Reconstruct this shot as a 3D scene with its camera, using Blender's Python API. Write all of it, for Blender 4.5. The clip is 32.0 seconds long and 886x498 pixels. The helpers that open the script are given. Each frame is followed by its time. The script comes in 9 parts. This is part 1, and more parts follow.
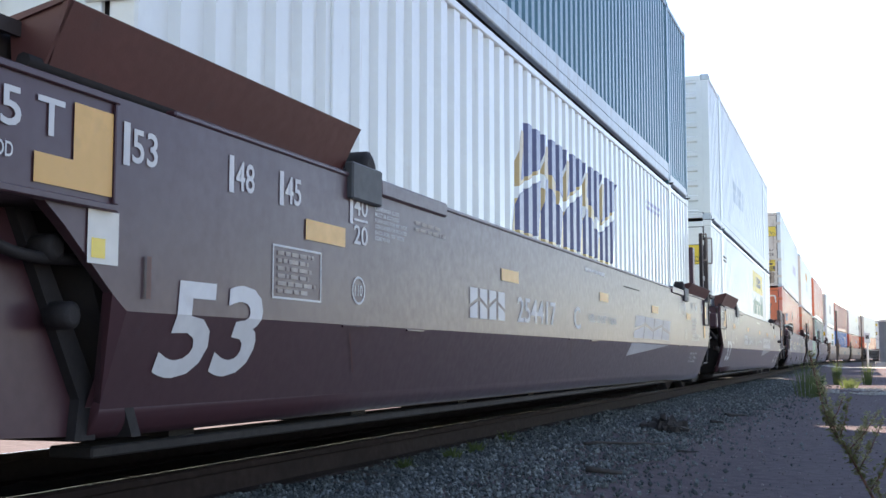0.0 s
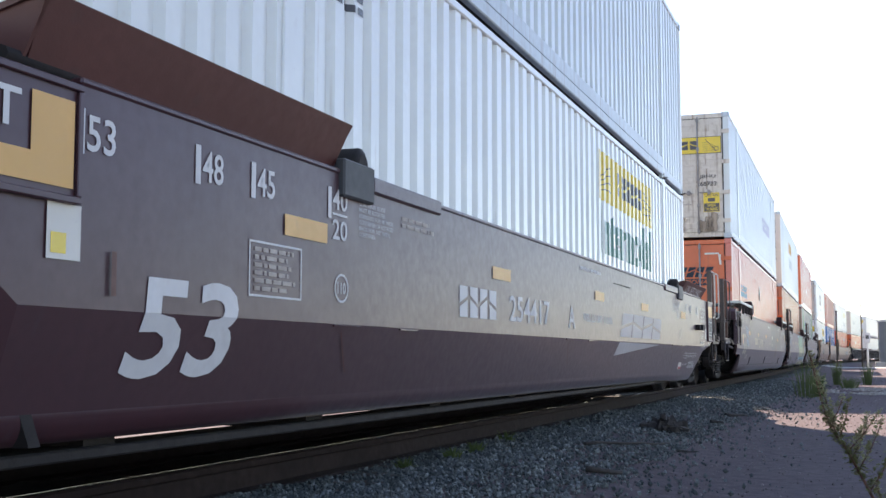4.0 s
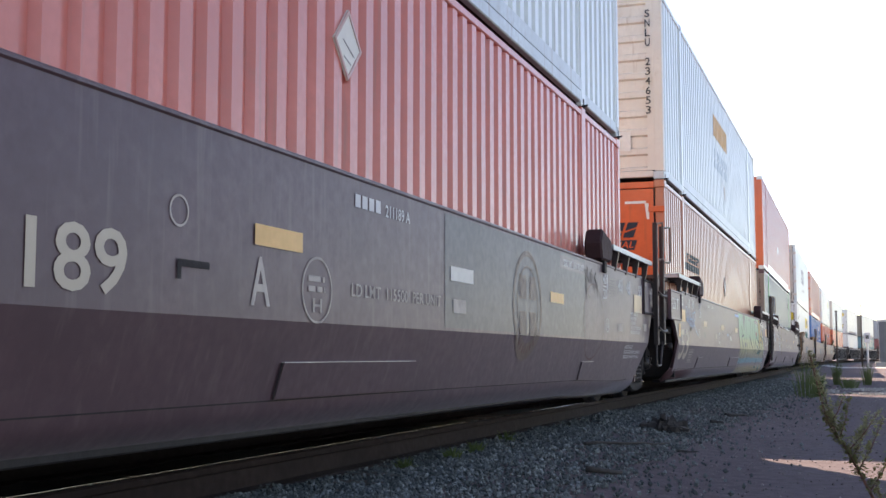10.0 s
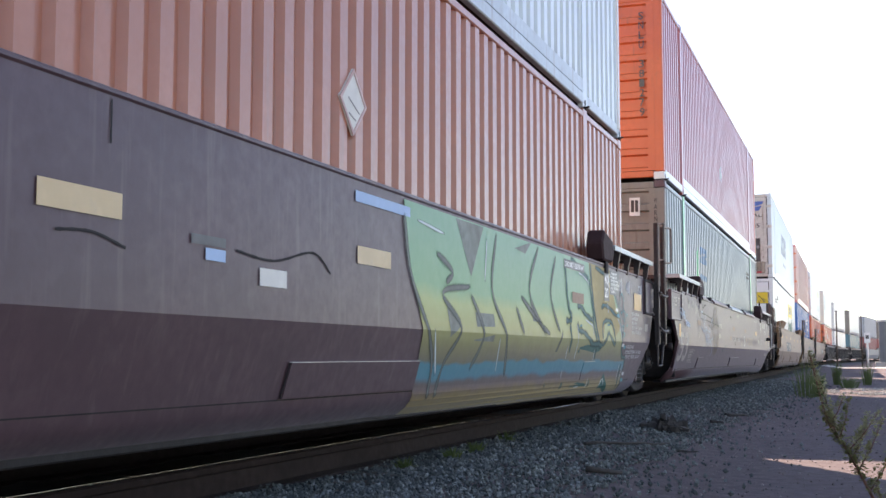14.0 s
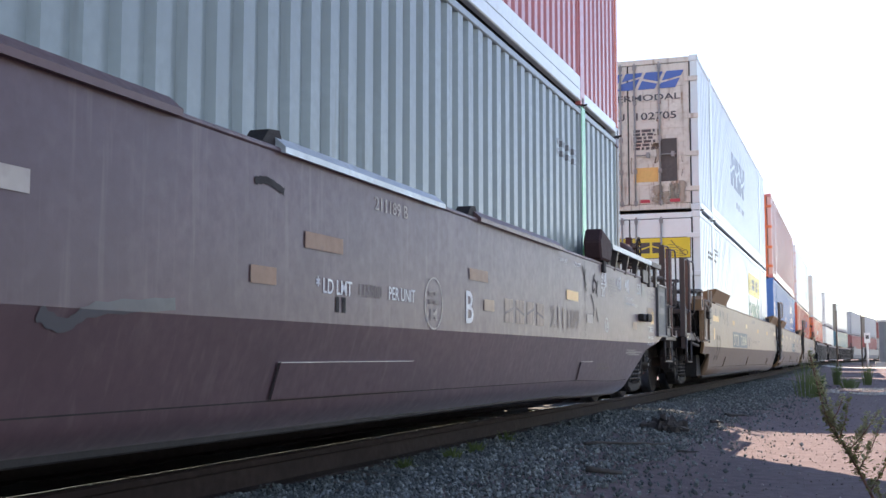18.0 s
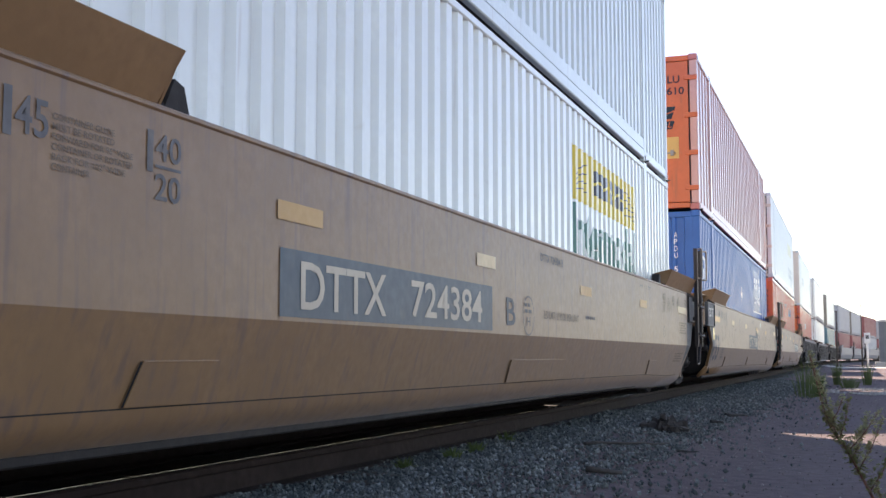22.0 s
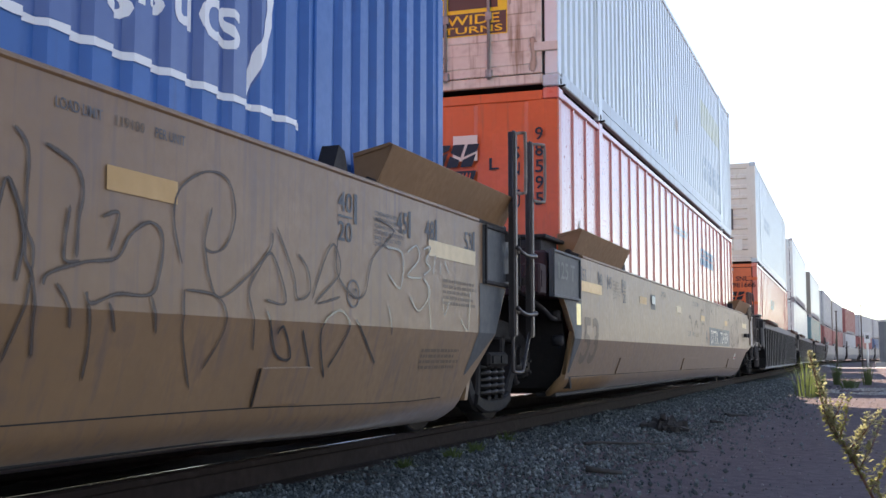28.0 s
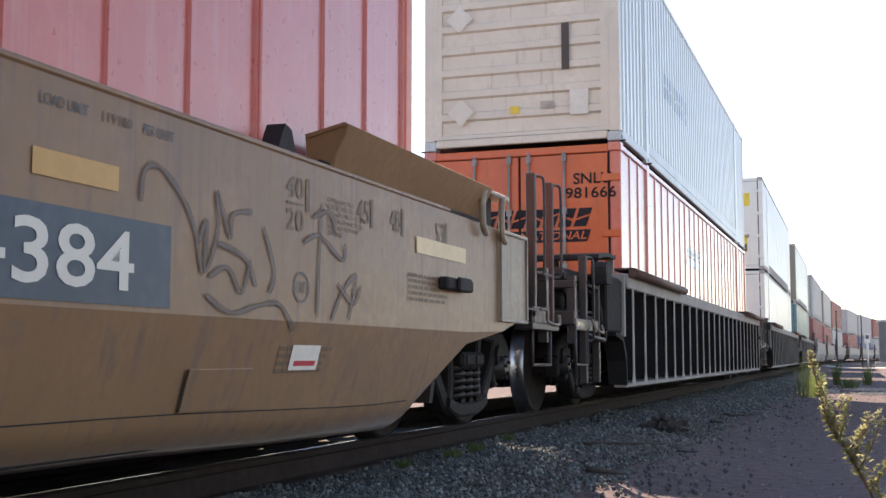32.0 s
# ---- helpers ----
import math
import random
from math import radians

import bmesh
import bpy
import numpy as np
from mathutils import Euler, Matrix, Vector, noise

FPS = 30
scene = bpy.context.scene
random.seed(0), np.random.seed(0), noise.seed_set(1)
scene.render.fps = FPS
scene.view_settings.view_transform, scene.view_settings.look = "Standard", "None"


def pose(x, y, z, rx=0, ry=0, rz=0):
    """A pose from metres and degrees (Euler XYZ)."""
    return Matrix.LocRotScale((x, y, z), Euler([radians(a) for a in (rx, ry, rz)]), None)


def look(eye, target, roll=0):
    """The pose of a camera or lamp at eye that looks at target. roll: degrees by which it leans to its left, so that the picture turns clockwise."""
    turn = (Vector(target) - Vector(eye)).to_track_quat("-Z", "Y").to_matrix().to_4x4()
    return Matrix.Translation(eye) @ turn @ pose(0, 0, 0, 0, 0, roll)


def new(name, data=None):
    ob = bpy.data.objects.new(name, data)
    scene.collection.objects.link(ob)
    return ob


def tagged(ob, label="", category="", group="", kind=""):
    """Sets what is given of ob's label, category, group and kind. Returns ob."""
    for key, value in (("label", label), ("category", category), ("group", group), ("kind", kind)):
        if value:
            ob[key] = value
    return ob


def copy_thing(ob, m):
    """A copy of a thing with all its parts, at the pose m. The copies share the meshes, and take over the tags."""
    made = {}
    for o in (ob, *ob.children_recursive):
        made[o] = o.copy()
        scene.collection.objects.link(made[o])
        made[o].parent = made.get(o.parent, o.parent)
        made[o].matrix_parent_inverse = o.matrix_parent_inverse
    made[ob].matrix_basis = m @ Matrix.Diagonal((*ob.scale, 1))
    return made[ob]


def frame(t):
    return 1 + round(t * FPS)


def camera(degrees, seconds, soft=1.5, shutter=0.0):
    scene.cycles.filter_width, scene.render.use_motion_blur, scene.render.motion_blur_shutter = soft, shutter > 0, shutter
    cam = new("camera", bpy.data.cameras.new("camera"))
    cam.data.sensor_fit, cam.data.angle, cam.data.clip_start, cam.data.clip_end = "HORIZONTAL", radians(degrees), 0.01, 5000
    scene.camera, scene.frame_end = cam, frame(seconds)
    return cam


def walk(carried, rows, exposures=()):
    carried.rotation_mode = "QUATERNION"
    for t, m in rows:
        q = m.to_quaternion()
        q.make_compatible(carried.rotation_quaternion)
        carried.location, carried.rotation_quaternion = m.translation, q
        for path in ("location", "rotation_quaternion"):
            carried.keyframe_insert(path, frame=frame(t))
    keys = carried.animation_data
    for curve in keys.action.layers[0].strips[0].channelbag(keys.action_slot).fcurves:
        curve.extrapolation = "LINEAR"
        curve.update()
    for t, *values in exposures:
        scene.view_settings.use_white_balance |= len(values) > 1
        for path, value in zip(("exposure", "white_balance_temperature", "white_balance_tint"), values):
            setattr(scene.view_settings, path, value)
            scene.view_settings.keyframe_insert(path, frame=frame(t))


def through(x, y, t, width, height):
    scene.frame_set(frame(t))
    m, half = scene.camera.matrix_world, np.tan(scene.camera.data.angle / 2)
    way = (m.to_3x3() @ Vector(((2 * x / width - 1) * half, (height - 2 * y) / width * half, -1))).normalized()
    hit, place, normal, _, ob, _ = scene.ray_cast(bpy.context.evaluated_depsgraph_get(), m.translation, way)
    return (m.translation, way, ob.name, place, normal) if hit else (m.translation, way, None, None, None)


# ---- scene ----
# Camera: stands still beside the track
cam = camera(41.42, 32.0)
EYE_HEIGHT = 0.577
here = pose(0, 0, EYE_HEIGHT, 90 + 5.226, 0, 19.73)
walk(cam, [(0.0, here), (32.0, here)],
     exposures=[(0.0, 1.46, 8150, 19), (0.8, 1.29, 8150, 19), (2.0, 1.17, 8150, 19), (3.0, 1.37, 8150, 20), (6.0, 1.41, 8350, 20), (8.0, 1.61, 8600, 21), (10.0, 1.37, 8750, 22), (12.0, 1.59, 8750, 22), (13.5, 1.55, 8650, 22), (16.0, 1.50, 8500, 22), (17.0, 1.62, 8450, 22), (19.0, 1.57, 8500, 22), (20.0, 1.70, 8500, 22), (21.0, 1.51, 8550, 22), (22.0, 1.41, 8650, 22), (24.0, 1.37, 9050, 22), (25.5, 1.37, 9100, 22), (28.0, 1.31, 8450, 21), (29.0, 1.36, 8650, 21), (32.0, 1.33, 9200, 21)])

# World: clear sky, sun behind the train
SUN_TO = Vector((-1.0, 1.6, 1.64)).normalized()
world = bpy.data.worlds.new("sky")
scene.world = world
world.use_nodes = True
wn, wl = world.node_tree.nodes, world.node_tree.links
sky = wn.new("ShaderNodeTexSky")
sky.sky_type = "NISHITA"
sky.sun_disc = False
sky.sun_elevation = math.asin(SUN_TO.z)
sky.sun_rotation = math.atan2(SUN_TO.x, SUN_TO.y)
sky.dust_density = 0.0
sky.altitude = 2000
sky.air_density = 1.0
sky.ozone_density = 2.5
wl.new(sky.outputs[0], wn["Background"].inputs[0])
wn["Background"].inputs[1].default_value = 0.15
sun = new("sun", bpy.data.lights.new("sun", "SUN"))
sun.data.energy = 4.5
sun.data.angle = radians(0.53)
sun.data.color = (1.0, 0.965, 0.92)
sun.matrix_world = look(SUN_TO * 100, (0, 0, 0))
scene.view_settings.exposure = 1.42
scene.view_settings.use_white_balance = True
scene.view_settings.white_balance_temperature = 7700
scene.view_settings.white_balance_tint = 20

# Track: the line of its middle (x) by distance ahead (y), and the way that the train has gone
GAUGE_X = -4.073
LINE = [(-140, 0.0), (25, 0.0), (46, -0.14), (66, -0.36), (85, -0.45), (108, -0.32), (128, 0.05), (146, 0.95),
        (170, 2.6), (208, 6.9), (260, 15.5), (330, 31.0), (440, 62.0), (560, 104.0)]


def bend(y):
    """Sideways shift of the track and its slope at distance y."""
    for i in range(len(LINE) - 1):
        if y <= LINE[i + 1][0] or i == len(LINE) - 2:
            break
    p = [LINE[max(0, min(len(LINE) - 1, j))] for j in (i - 1, i, i + 1, i + 2)]
    (y0, a), (y1, b) = p[1], p[2]
    m0 = (p[2][1] - p[0][1]) / (p[2][0] - p[0][0])
    m1 = (p[3][1] - p[1][1]) / (p[3][0] - p[1][0])
    h = y1 - y0
    u = (y - y0) / h
    g = (2 * u ** 3 - 3 * u ** 2 + 1) * a + (u ** 3 - 2 * u ** 2 + u) * h * m0 + (3 * u ** 2 - 2 * u ** 3) * b + (u ** 3 - u ** 2) * h * m1
    d = ((6 * u * u - 6 * u) * a + (6 * u - 6 * u * u) * b) / h + (3 * u * u - 4 * u + 1) * m0 + (3 * u * u - 2 * u) * m1
    return g, d


def gone(t):
    """Metres that the train has rolled at t seconds."""
    early = 1 + math.cos(math.pi * t / 2.3) if t < 2.3 else 0.0
    return 4.90834 * t + 0.00885 * (t - 16) ** 2 / 2 - 0.325 * early


def on_line(y, z=0.0):
    g, d = bend(y)
    return pose(GAUGE_X + g, y, z, 0, 0, -math.degrees(math.atan(d)))


# Materials
def mat(name, color, rough=0.6, metal=0.0, vary=0.25, grain=6.0, fine=90.0, bump=0.15, streak=0.0, dirt=None, dirt_at=0.62, spec=0.5, each=0.0, island=0.0, stretch=(1, 1, 1), coat=0.0, tint=(1, 1, 1), haze=0.0):
    """A worn surface: blotches at two scales, vertical streaks of dirt, fine relief. each: change of tone from piece to piece."""
    m = bpy.data.materials.new(name)
    m.use_nodes = True
    n, l = m.node_tree.nodes, m.node_tree.links
    b = n["Principled BSDF"]
    b.inputs["Metallic"].default_value = metal
    b.inputs["Specular IOR Level"].default_value = spec
    b.inputs["Specular Tint"].default_value = (*tint, 1)
    b.inputs["Sheen Weight"].default_value = haze
    b.inputs["Sheen Roughness"].default_value = 0.35
    b.inputs["Sheen Tint"].default_value = (0.86, 0.90, 1.0, 1)
    b.inputs["Coat Weight"].default_value = coat
    b.inputs["Coat Roughness"].default_value = 0.2
    co = n.new("ShaderNodeTexCoord")
    mp = n.new("ShaderNodeMapping")
    mp.inputs["Scale"].default_value = stretch
    l.new(co.outputs["Object"], mp.inputs[0])

    def noise_at(scale, src=mp, detail=5.0):
        t = n.new("ShaderNodeTexNoise")
        t.inputs["Scale"].default_value = scale
        t.inputs["Detail"].default_value = detail
        l.new(src.outputs[0], t.inputs["Vector"])
        return t

    def mix(fac, a, c, kind="MIX"):
        x = n.new("ShaderNodeMix")
        x.data_type = "RGBA"
        x.blend_type = kind
        for s, v in ((0, fac), (6, a), (7, c)):
            if isinstance(v, (int, float)):
                x.inputs[s].default_value = v
            elif isinstance(v, tuple):
                x.inputs[s].default_value = (*v, 1)
            else:
                l.new(v, x.inputs[s])
        return x.outputs[2]

    def ramp(src, lo, hi):
        r = n.new("ShaderNodeMapRange")
        r.inputs[1].default_value, r.inputs[2].default_value = lo, hi
        l.new(src, r.inputs[0])
        return r.outputs[0]

    big, small = noise_at(grain * 0.35), noise_at(grain * 3.0)
    dark = tuple(c * (1 - vary) for c in color)
    light = tuple(min(1, c * (1 + vary * 0.7)) for c in color)
    c = mix(ramp(big.outputs[0], 0.3, 0.7), dark, light)
    c = mix(ramp(small.outputs[0], 0.35, 0.75), c, tuple(x * (1 - vary * 0.6) for x in color))
    if dirt:
        sm = n.new("ShaderNodeMapping")
        sm.inputs["Scale"].default_value = (5.0, 5.0, 0.35)
        l.new(co.outputs["Object"], sm.inputs[0])
        st = noise_at(3.0, sm, 6.0)
        c = mix(ramp(st.outputs[0], dirt_at, dirt_at + 0.2), c, dirt) if streak else c
        sp = noise_at(grain * 1.3, mp, 8.0)
        k = n.new("ShaderNodeMath")
        k.operation = "MULTIPLY"
        k.inputs[1].default_value = 0.55
        l.new(ramp(sp.outputs[0], dirt_at, dirt_at + 0.25), k.inputs[0])
        c = mix(k.outputs[0], c, dirt)
    if each or island:
        oi = n.new("ShaderNodeNewGeometry" if island else "ShaderNodeObjectInfo")
        each = each or island
        k = n.new("ShaderNodeMapRange")
        k.inputs[3].default_value, k.inputs[4].default_value = 1 - each, 1 + each
        l.new(oi.outputs["Random Per Island" if island else "Random"], k.inputs[0])
        vm = n.new("ShaderNodeVectorMath")
        vm.operation = "SCALE"
        l.new(c, vm.inputs[0])
        l.new(k.outputs[0], vm.inputs["Scale"])
        c = vm.outputs[0]
    l.new(c, b.inputs["Base Color"])
    rr = n.new("ShaderNodeMapRange")
    rr.inputs[3].default_value, rr.inputs[4].default_value = max(0.03, rough - 0.12), min(1, rough + 0.15)
    l.new(small.outputs[0], rr.inputs[0])
    l.new(rr.outputs[0], b.inputs["Roughness"])
    if bump:
        bp = n.new("ShaderNodeBump")
        bp.inputs["Strength"].default_value = bump
        bp.inputs["Distance"].default_value = 0.004
        l.new(noise_at(fine, mp, 3.0).outputs[0], bp.inputs["Height"])
        l.new(bp.outputs[0], b.inputs["Normal"])
    return m


COOL = (0.72, 0.80, 1.0)
RUST = (0.10, 0.05, 0.03)
M = {
    "brown": mat("oxide_brown_paint", (0.060, 0.022, 0.026), 0.44, haze=0.18, vary=0.12, bump=0.03, streak=1, dirt=(0.055, 0.029, 0.034), dirt_at=0.64, spec=0.55, tint=COOL, coat=0.20),
    "brown_old": mat("weathered_brown_paint", (0.090, 0.048, 0.052), 0.48, haze=0.18, vary=0.2, bump=0.04, streak=1, dirt=(0.125, 0.082, 0.080), dirt_at=0.55, spec=0.56, tint=COOL, coat=0.11),
    "flap_dark": mat("dark_maroon_flap_paint", (0.05, 0.028, 0.03), 0.7, vary=0.25, bump=0.08, dirt=(0.035, 0.025, 0.024), spec=0.2),
    "brown_dull": mat("dull_brown_paint", (0.100, 0.033, 0.030), 0.5, vary=0.18, bump=0.12, dirt=(0.05, 0.04, 0.04)),
    "tan": mat("weathered_tan_paint", (0.264, 0.151, 0.072), 0.46, haze=0.17, vary=0.14, bump=0.03, streak=1, dirt=(0.18, 0.110, 0.075), dirt_at=0.52, spec=0.50, tint=COOL, coat=0.05),
    "tan_flap": mat("tan_flap_paint", (0.235, 0.125, 0.055), 0.5, vary=0.18, bump=0.08, dirt=(0.22, 0.14, 0.09)),
    "tan_pale": mat("pale_sheen_tan_paint", (0.30, 0.24, 0.17), 0.5, haze=0.35, vary=0.2, bump=0.05, streak=1, dirt=(0.16, 0.12, 0.09), dirt_at=0.52),
    "pale_steel": mat("pale_grey_brown_steel", (0.15, 0.125, 0.105), 0.5, vary=0.3, bump=0.1, dirt=(0.06, 0.045, 0.04), dirt_at=0.52, streak=1),
    "worn_rim": mat("worn_bright_plate_edge", (0.13, 0.13, 0.13), 0.5, vary=0.3, bump=0.1, dirt=(0.08, 0.07, 0.07), dirt_at=0.5),
    # Navy logo greyed to stand in for grazing sky glare.
    "glare_navy": mat("glare_greyed_navy_logo", (0.16, 0.20, 0.27), 0.36, vary=0.12, coat=0.5, bump=0.0),
    "worn_blue": mat("worn_blue_logo", (0.07, 0.20, 0.34), 0.45, vary=0.15, coat=0.2, bump=0.0),
    # Pale logo and board colours with the grazing glare painted in.
    "glare_logo": mat("glare_paled_logo", (0.42, 0.53, 0.58), 0.36, vary=0.12, coat=0.5, bump=0.0),
    "glare_yellow": mat("glare_paled_yellow_board", (0.62, 0.66, 0.46), 0.36, vary=0.12, coat=0.5, bump=0.0),
    "door_ink": mat("dark_door_lettering", (0.022, 0.02, 0.026), 0.6, vary=0.2, coat=0.0, spec=0.2, bump=0.0),
    "rib_plate": mat("dusty_black_side_plate", (0.020, 0.018, 0.019), 0.8, vary=0.35, bump=0.1, dirt=(0.045, 0.036, 0.032), streak=1, spec=0.2),
    "slate": mat("slate_grey_paint", (0.062, 0.072, 0.079), 0.55, haze=0.12, vary=0.25, bump=0.1, dirt=(0.12, 0.105, 0.09), streak=1, spec=0.3),
    "black": mat("black_car_paint", (0.028, 0.027, 0.028), 0.75, vary=0.3, bump=0.1, dirt=(0.06, 0.05, 0.045), streak=1, spec=0.2),
    # Pale grey puts the light caught by rib and chord edges into the colour.
    "grey_rib": mat("lit_edge_grey_paint", (0.33, 0.31, 0.29), 0.7, vary=0.25, bump=0.1, dirt=(0.08, 0.065, 0.055), streak=1),
    "far_rail": mat("dull_grey_container_rail", (0.40, 0.39, 0.38), 0.7, vary=0.2, bump=0.05, dirt=(0.25, 0.22, 0.2), spec=0.3),
    "grey_car": mat("light_grey_car_paint", (0.30, 0.30, 0.30), 0.6, haze=0.08, coat=0.06, vary=0.2, bump=0.05, dirt=(0.18, 0.165, 0.155), streak=1, spec=0.35),
    "under": mat("underframe_grime", (0.013, 0.011, 0.012), 0.75, vary=0.4, bump=0.4, dirt=(0.022, 0.017, 0.015)),
    "iron": mat("cast_iron_bogie", (0.014, 0.012, 0.0125), 0.75, vary=0.35, bump=0.4, dirt=(0.022, 0.017, 0.016), spec=0.3),
    "bearing": mat("worn_bearing_cap_steel", (0.032, 0.030, 0.030), 0.45, metal=0.4, vary=0.25, bump=0.05, dirt=(0.04, 0.032, 0.028)),
    "wheel": mat("wheel_rusty_steel", (0.024, 0.018, 0.015), 0.8, vary=0.35, bump=0.2, dirt=(0.035, 0.022, 0.016), spec=0.2),
    "tread": mat("polished_wheel_tread", (0.34, 0.36, 0.40), 0.30, metal=1.0, vary=0.2, bump=0.02),
    "spring": mat("spring_steel", (0.032, 0.029, 0.028), 0.5, vary=0.3, bump=0.1, dirt=RUST),
    "ladder": mat("ladder_brown_steel", (0.034, 0.027, 0.027), 0.5, vary=0.25, bump=0.1),
    "ladder_red": mat("rusty_red_post", (0.10, 0.042, 0.036), 0.6, vary=0.3, bump=0.2),
    "step_grey": mat("dirty_pale_steel_plate", (0.26, 0.225, 0.19), 0.6, vary=0.25, bump=0.1, streak=1, dirt=(0.09, 0.06, 0.045), dirt_at=0.5),
    "ladder_rust": mat("rusty_brown_post", (0.11, 0.055, 0.04), 0.65, vary=0.3, bump=0.2, dirt=(0.05, 0.035, 0.03)),
    "galv": mat("galvanised_grating", (0.46, 0.52, 0.54), 0.45, metal=0.6, vary=0.2, bump=0.1, dirt=(0.25, 0.22, 0.2)),
    "pale_rail": mat("pale_handrail", (0.55, 0.53, 0.48), 0.5, vary=0.2, bump=0.1, dirt=RUST),
    "hose": mat("black_rubber_hose", (0.02, 0.02, 0.021), 0.6, vary=0.2, bump=0.1),
    "white_mark": mat("white_stencil", (0.62, 0.64, 0.65), 0.55, haze=0.08, coat=0.06, vary=0.12, bump=0.0, dirt=(0.45, 0.42, 0.42), dirt_at=0.6),
    "chalk_mark": mat("greyed_white_stencil", (0.44, 0.44, 0.45), 0.55, haze=0.08, coat=0.06, vary=0.12, bump=0.0, dirt=(0.28, 0.26, 0.27), dirt_at=0.6),
    "faded_mark": mat("faded_stencil", (0.46, 0.42, 0.38), 0.6, haze=0.08, coat=0.06, vary=0.25, bump=0.0, dirt=(0.22, 0.17, 0.15), dirt_at=0.45),
    "cream_mark": mat("cream_numerals", (0.52, 0.46, 0.365), 0.55, haze=0.08, coat=0.06, vary=0.15, bump=0.0, dirt=(0.35, 0.30, 0.25), dirt_at=0.58),
    "dark_mark": mat("dark_stencil", (0.10, 0.10, 0.11), 0.6, haze=0.08, coat=0.06, vary=0.3, bump=0.0, dirt=(0.3, 0.23, 0.17), dirt_at=0.55),
    "navy_mark": mat("navy_numerals", (0.060, 0.075, 0.095), 0.6, haze=0.08, coat=0.06, vary=0.25, bump=0.0, dirt=(0.22, 0.16, 0.11), dirt_at=0.58),
    "navy_board": mat("blue_number_board", (0.050, 0.085, 0.115), 0.55, haze=0.08, coat=0.06, vary=0.2, bump=0.0, dirt=(0.15, 0.14, 0.12), dirt_at=0.6),
    "ghost_mark": mat("nearly_worn_stencil", (0.15, 0.12, 0.115), 0.6, haze=0.08, coat=0.06, vary=0.2, bump=0.0, dirt=(0.10, 0.075, 0.07), dirt_at=0.5),
    "ghost_dark": mat("worn_dark_stencil", (0.155, 0.105, 0.07), 0.6, haze=0.08, coat=0.06, vary=0.2, bump=0.0, dirt=(0.20, 0.13, 0.08), dirt_at=0.5),
    "ghost_slate": mat("worn_pale_stencil", (0.16, 0.17, 0.17), 0.6, haze=0.08, coat=0.06, vary=0.2, bump=0.0, dirt=(0.10, 0.11, 0.12), dirt_at=0.5),
    "board_white": mat("pale_board_numerals", (0.66, 0.66, 0.60), 0.55, haze=0.08, coat=0.06, vary=0.1, bump=0.0, dirt=(0.45, 0.40, 0.33), dirt_at=0.6),
    "dull_reflector": mat("dirty_orange_reflector", (0.26, 0.14, 0.085), 0.55, haze=0.08, coat=0.06, vary=0.2, bump=0.05, dirt=(0.14, 0.09, 0.075)),
    "reflector": mat("yellow_reflector", (0.74, 0.42, 0.13), 0.45, haze=0.08, coat=0.06, vary=0.12, bump=0.05, dirt=(0.48, 0.30, 0.14)),
    "tan_reflector": mat("weathered_orange_reflector", (0.55, 0.31, 0.10), 0.5, haze=0.08, coat=0.06, vary=0.12, bump=0.05, dirt=(0.36, 0.21, 0.11)),
    "old_reflector": mat("tan_stained_reflector", (0.33, 0.21, 0.14), 0.5, haze=0.08, coat=0.06, vary=0.15, bump=0.05, dirt=(0.2, 0.14, 0.11)),
    "worn_cream": mat("worn_cream_paint", (0.33, 0.245, 0.19), 0.55, haze=0.08, coat=0.06, vary=0.2, bump=0.0, streak=1, dirt=(0.10, 0.065, 0.065), dirt_at=0.50),
    "worn_tan": mat("worn_tan_emblem_paint", (0.135, 0.098, 0.078), 0.55, haze=0.08, coat=0.06, vary=0.25, bump=0.0, streak=1, dirt=(0.10, 0.062, 0.062), dirt_at=0.55),
    "ghost_cream": mat("scuffed_grey_numerals", (0.135, 0.095, 0.092), 0.55, haze=0.08, coat=0.06, vary=0.25, bump=0.0, streak=1, dirt=(0.095, 0.058, 0.06), dirt_at=0.46),
    "brown_cap": mat("maroon_cap_paint", (0.105, 0.055, 0.058), 0.4, vary=0.15, bump=0.02, dirt=(0.15, 0.10, 0.10), spec=0.4),
    "pale_reflector": mat("faded_reflector", (0.70, 0.53, 0.31), 0.5, haze=0.08, coat=0.06, vary=0.15, bump=0.05, dirt=(0.45, 0.38, 0.3)),
    "label": mat("paper_label", (0.72, 0.72, 0.66), 0.6, haze=0.08, coat=0.06, vary=0.12, bump=0.0, dirt=(0.4, 0.4, 0.35)),
    "placard_rim": mat("dull_pink_placard_holder", (0.55, 0.36, 0.33), 0.5, vary=0.2, bump=0.0, dirt=(0.2, 0.12, 0.1)),
    "red_mark": mat("red_label", (0.55, 0.05, 0.07), 0.5, vary=0.15, bump=0.0),
    "green_letters": mat("green_lettering", (0.012, 0.18, 0.15), 0.4, vary=0.1, coat=0.5, bump=0.0),
    "sign_yellow": mat("yellow_sign", (0.78, 0.57, 0.03), 0.4, vary=0.1, coat=0.5, bump=0.0, dirt=(0.5, 0.4, 0.1), dirt_at=0.66),
    "ink": mat("black_lettering", (0.03, 0.03, 0.035), 0.45, vary=0.2, coat=0.5, bump=0.0),
    "swoosh": mat("navy_logo", (0.03, 0.045, 0.17), 0.4, vary=0.12, coat=0.5, bump=0.0),
    "gold": mat("gold_logo_shadow", (0.52, 0.36, 0.13), 0.45, vary=0.12, coat=0.5, bump=0.0),
    "blue_text": mat("blue_logo", (0.02, 0.10, 0.38), 0.4, vary=0.1, coat=0.5, bump=0.0),
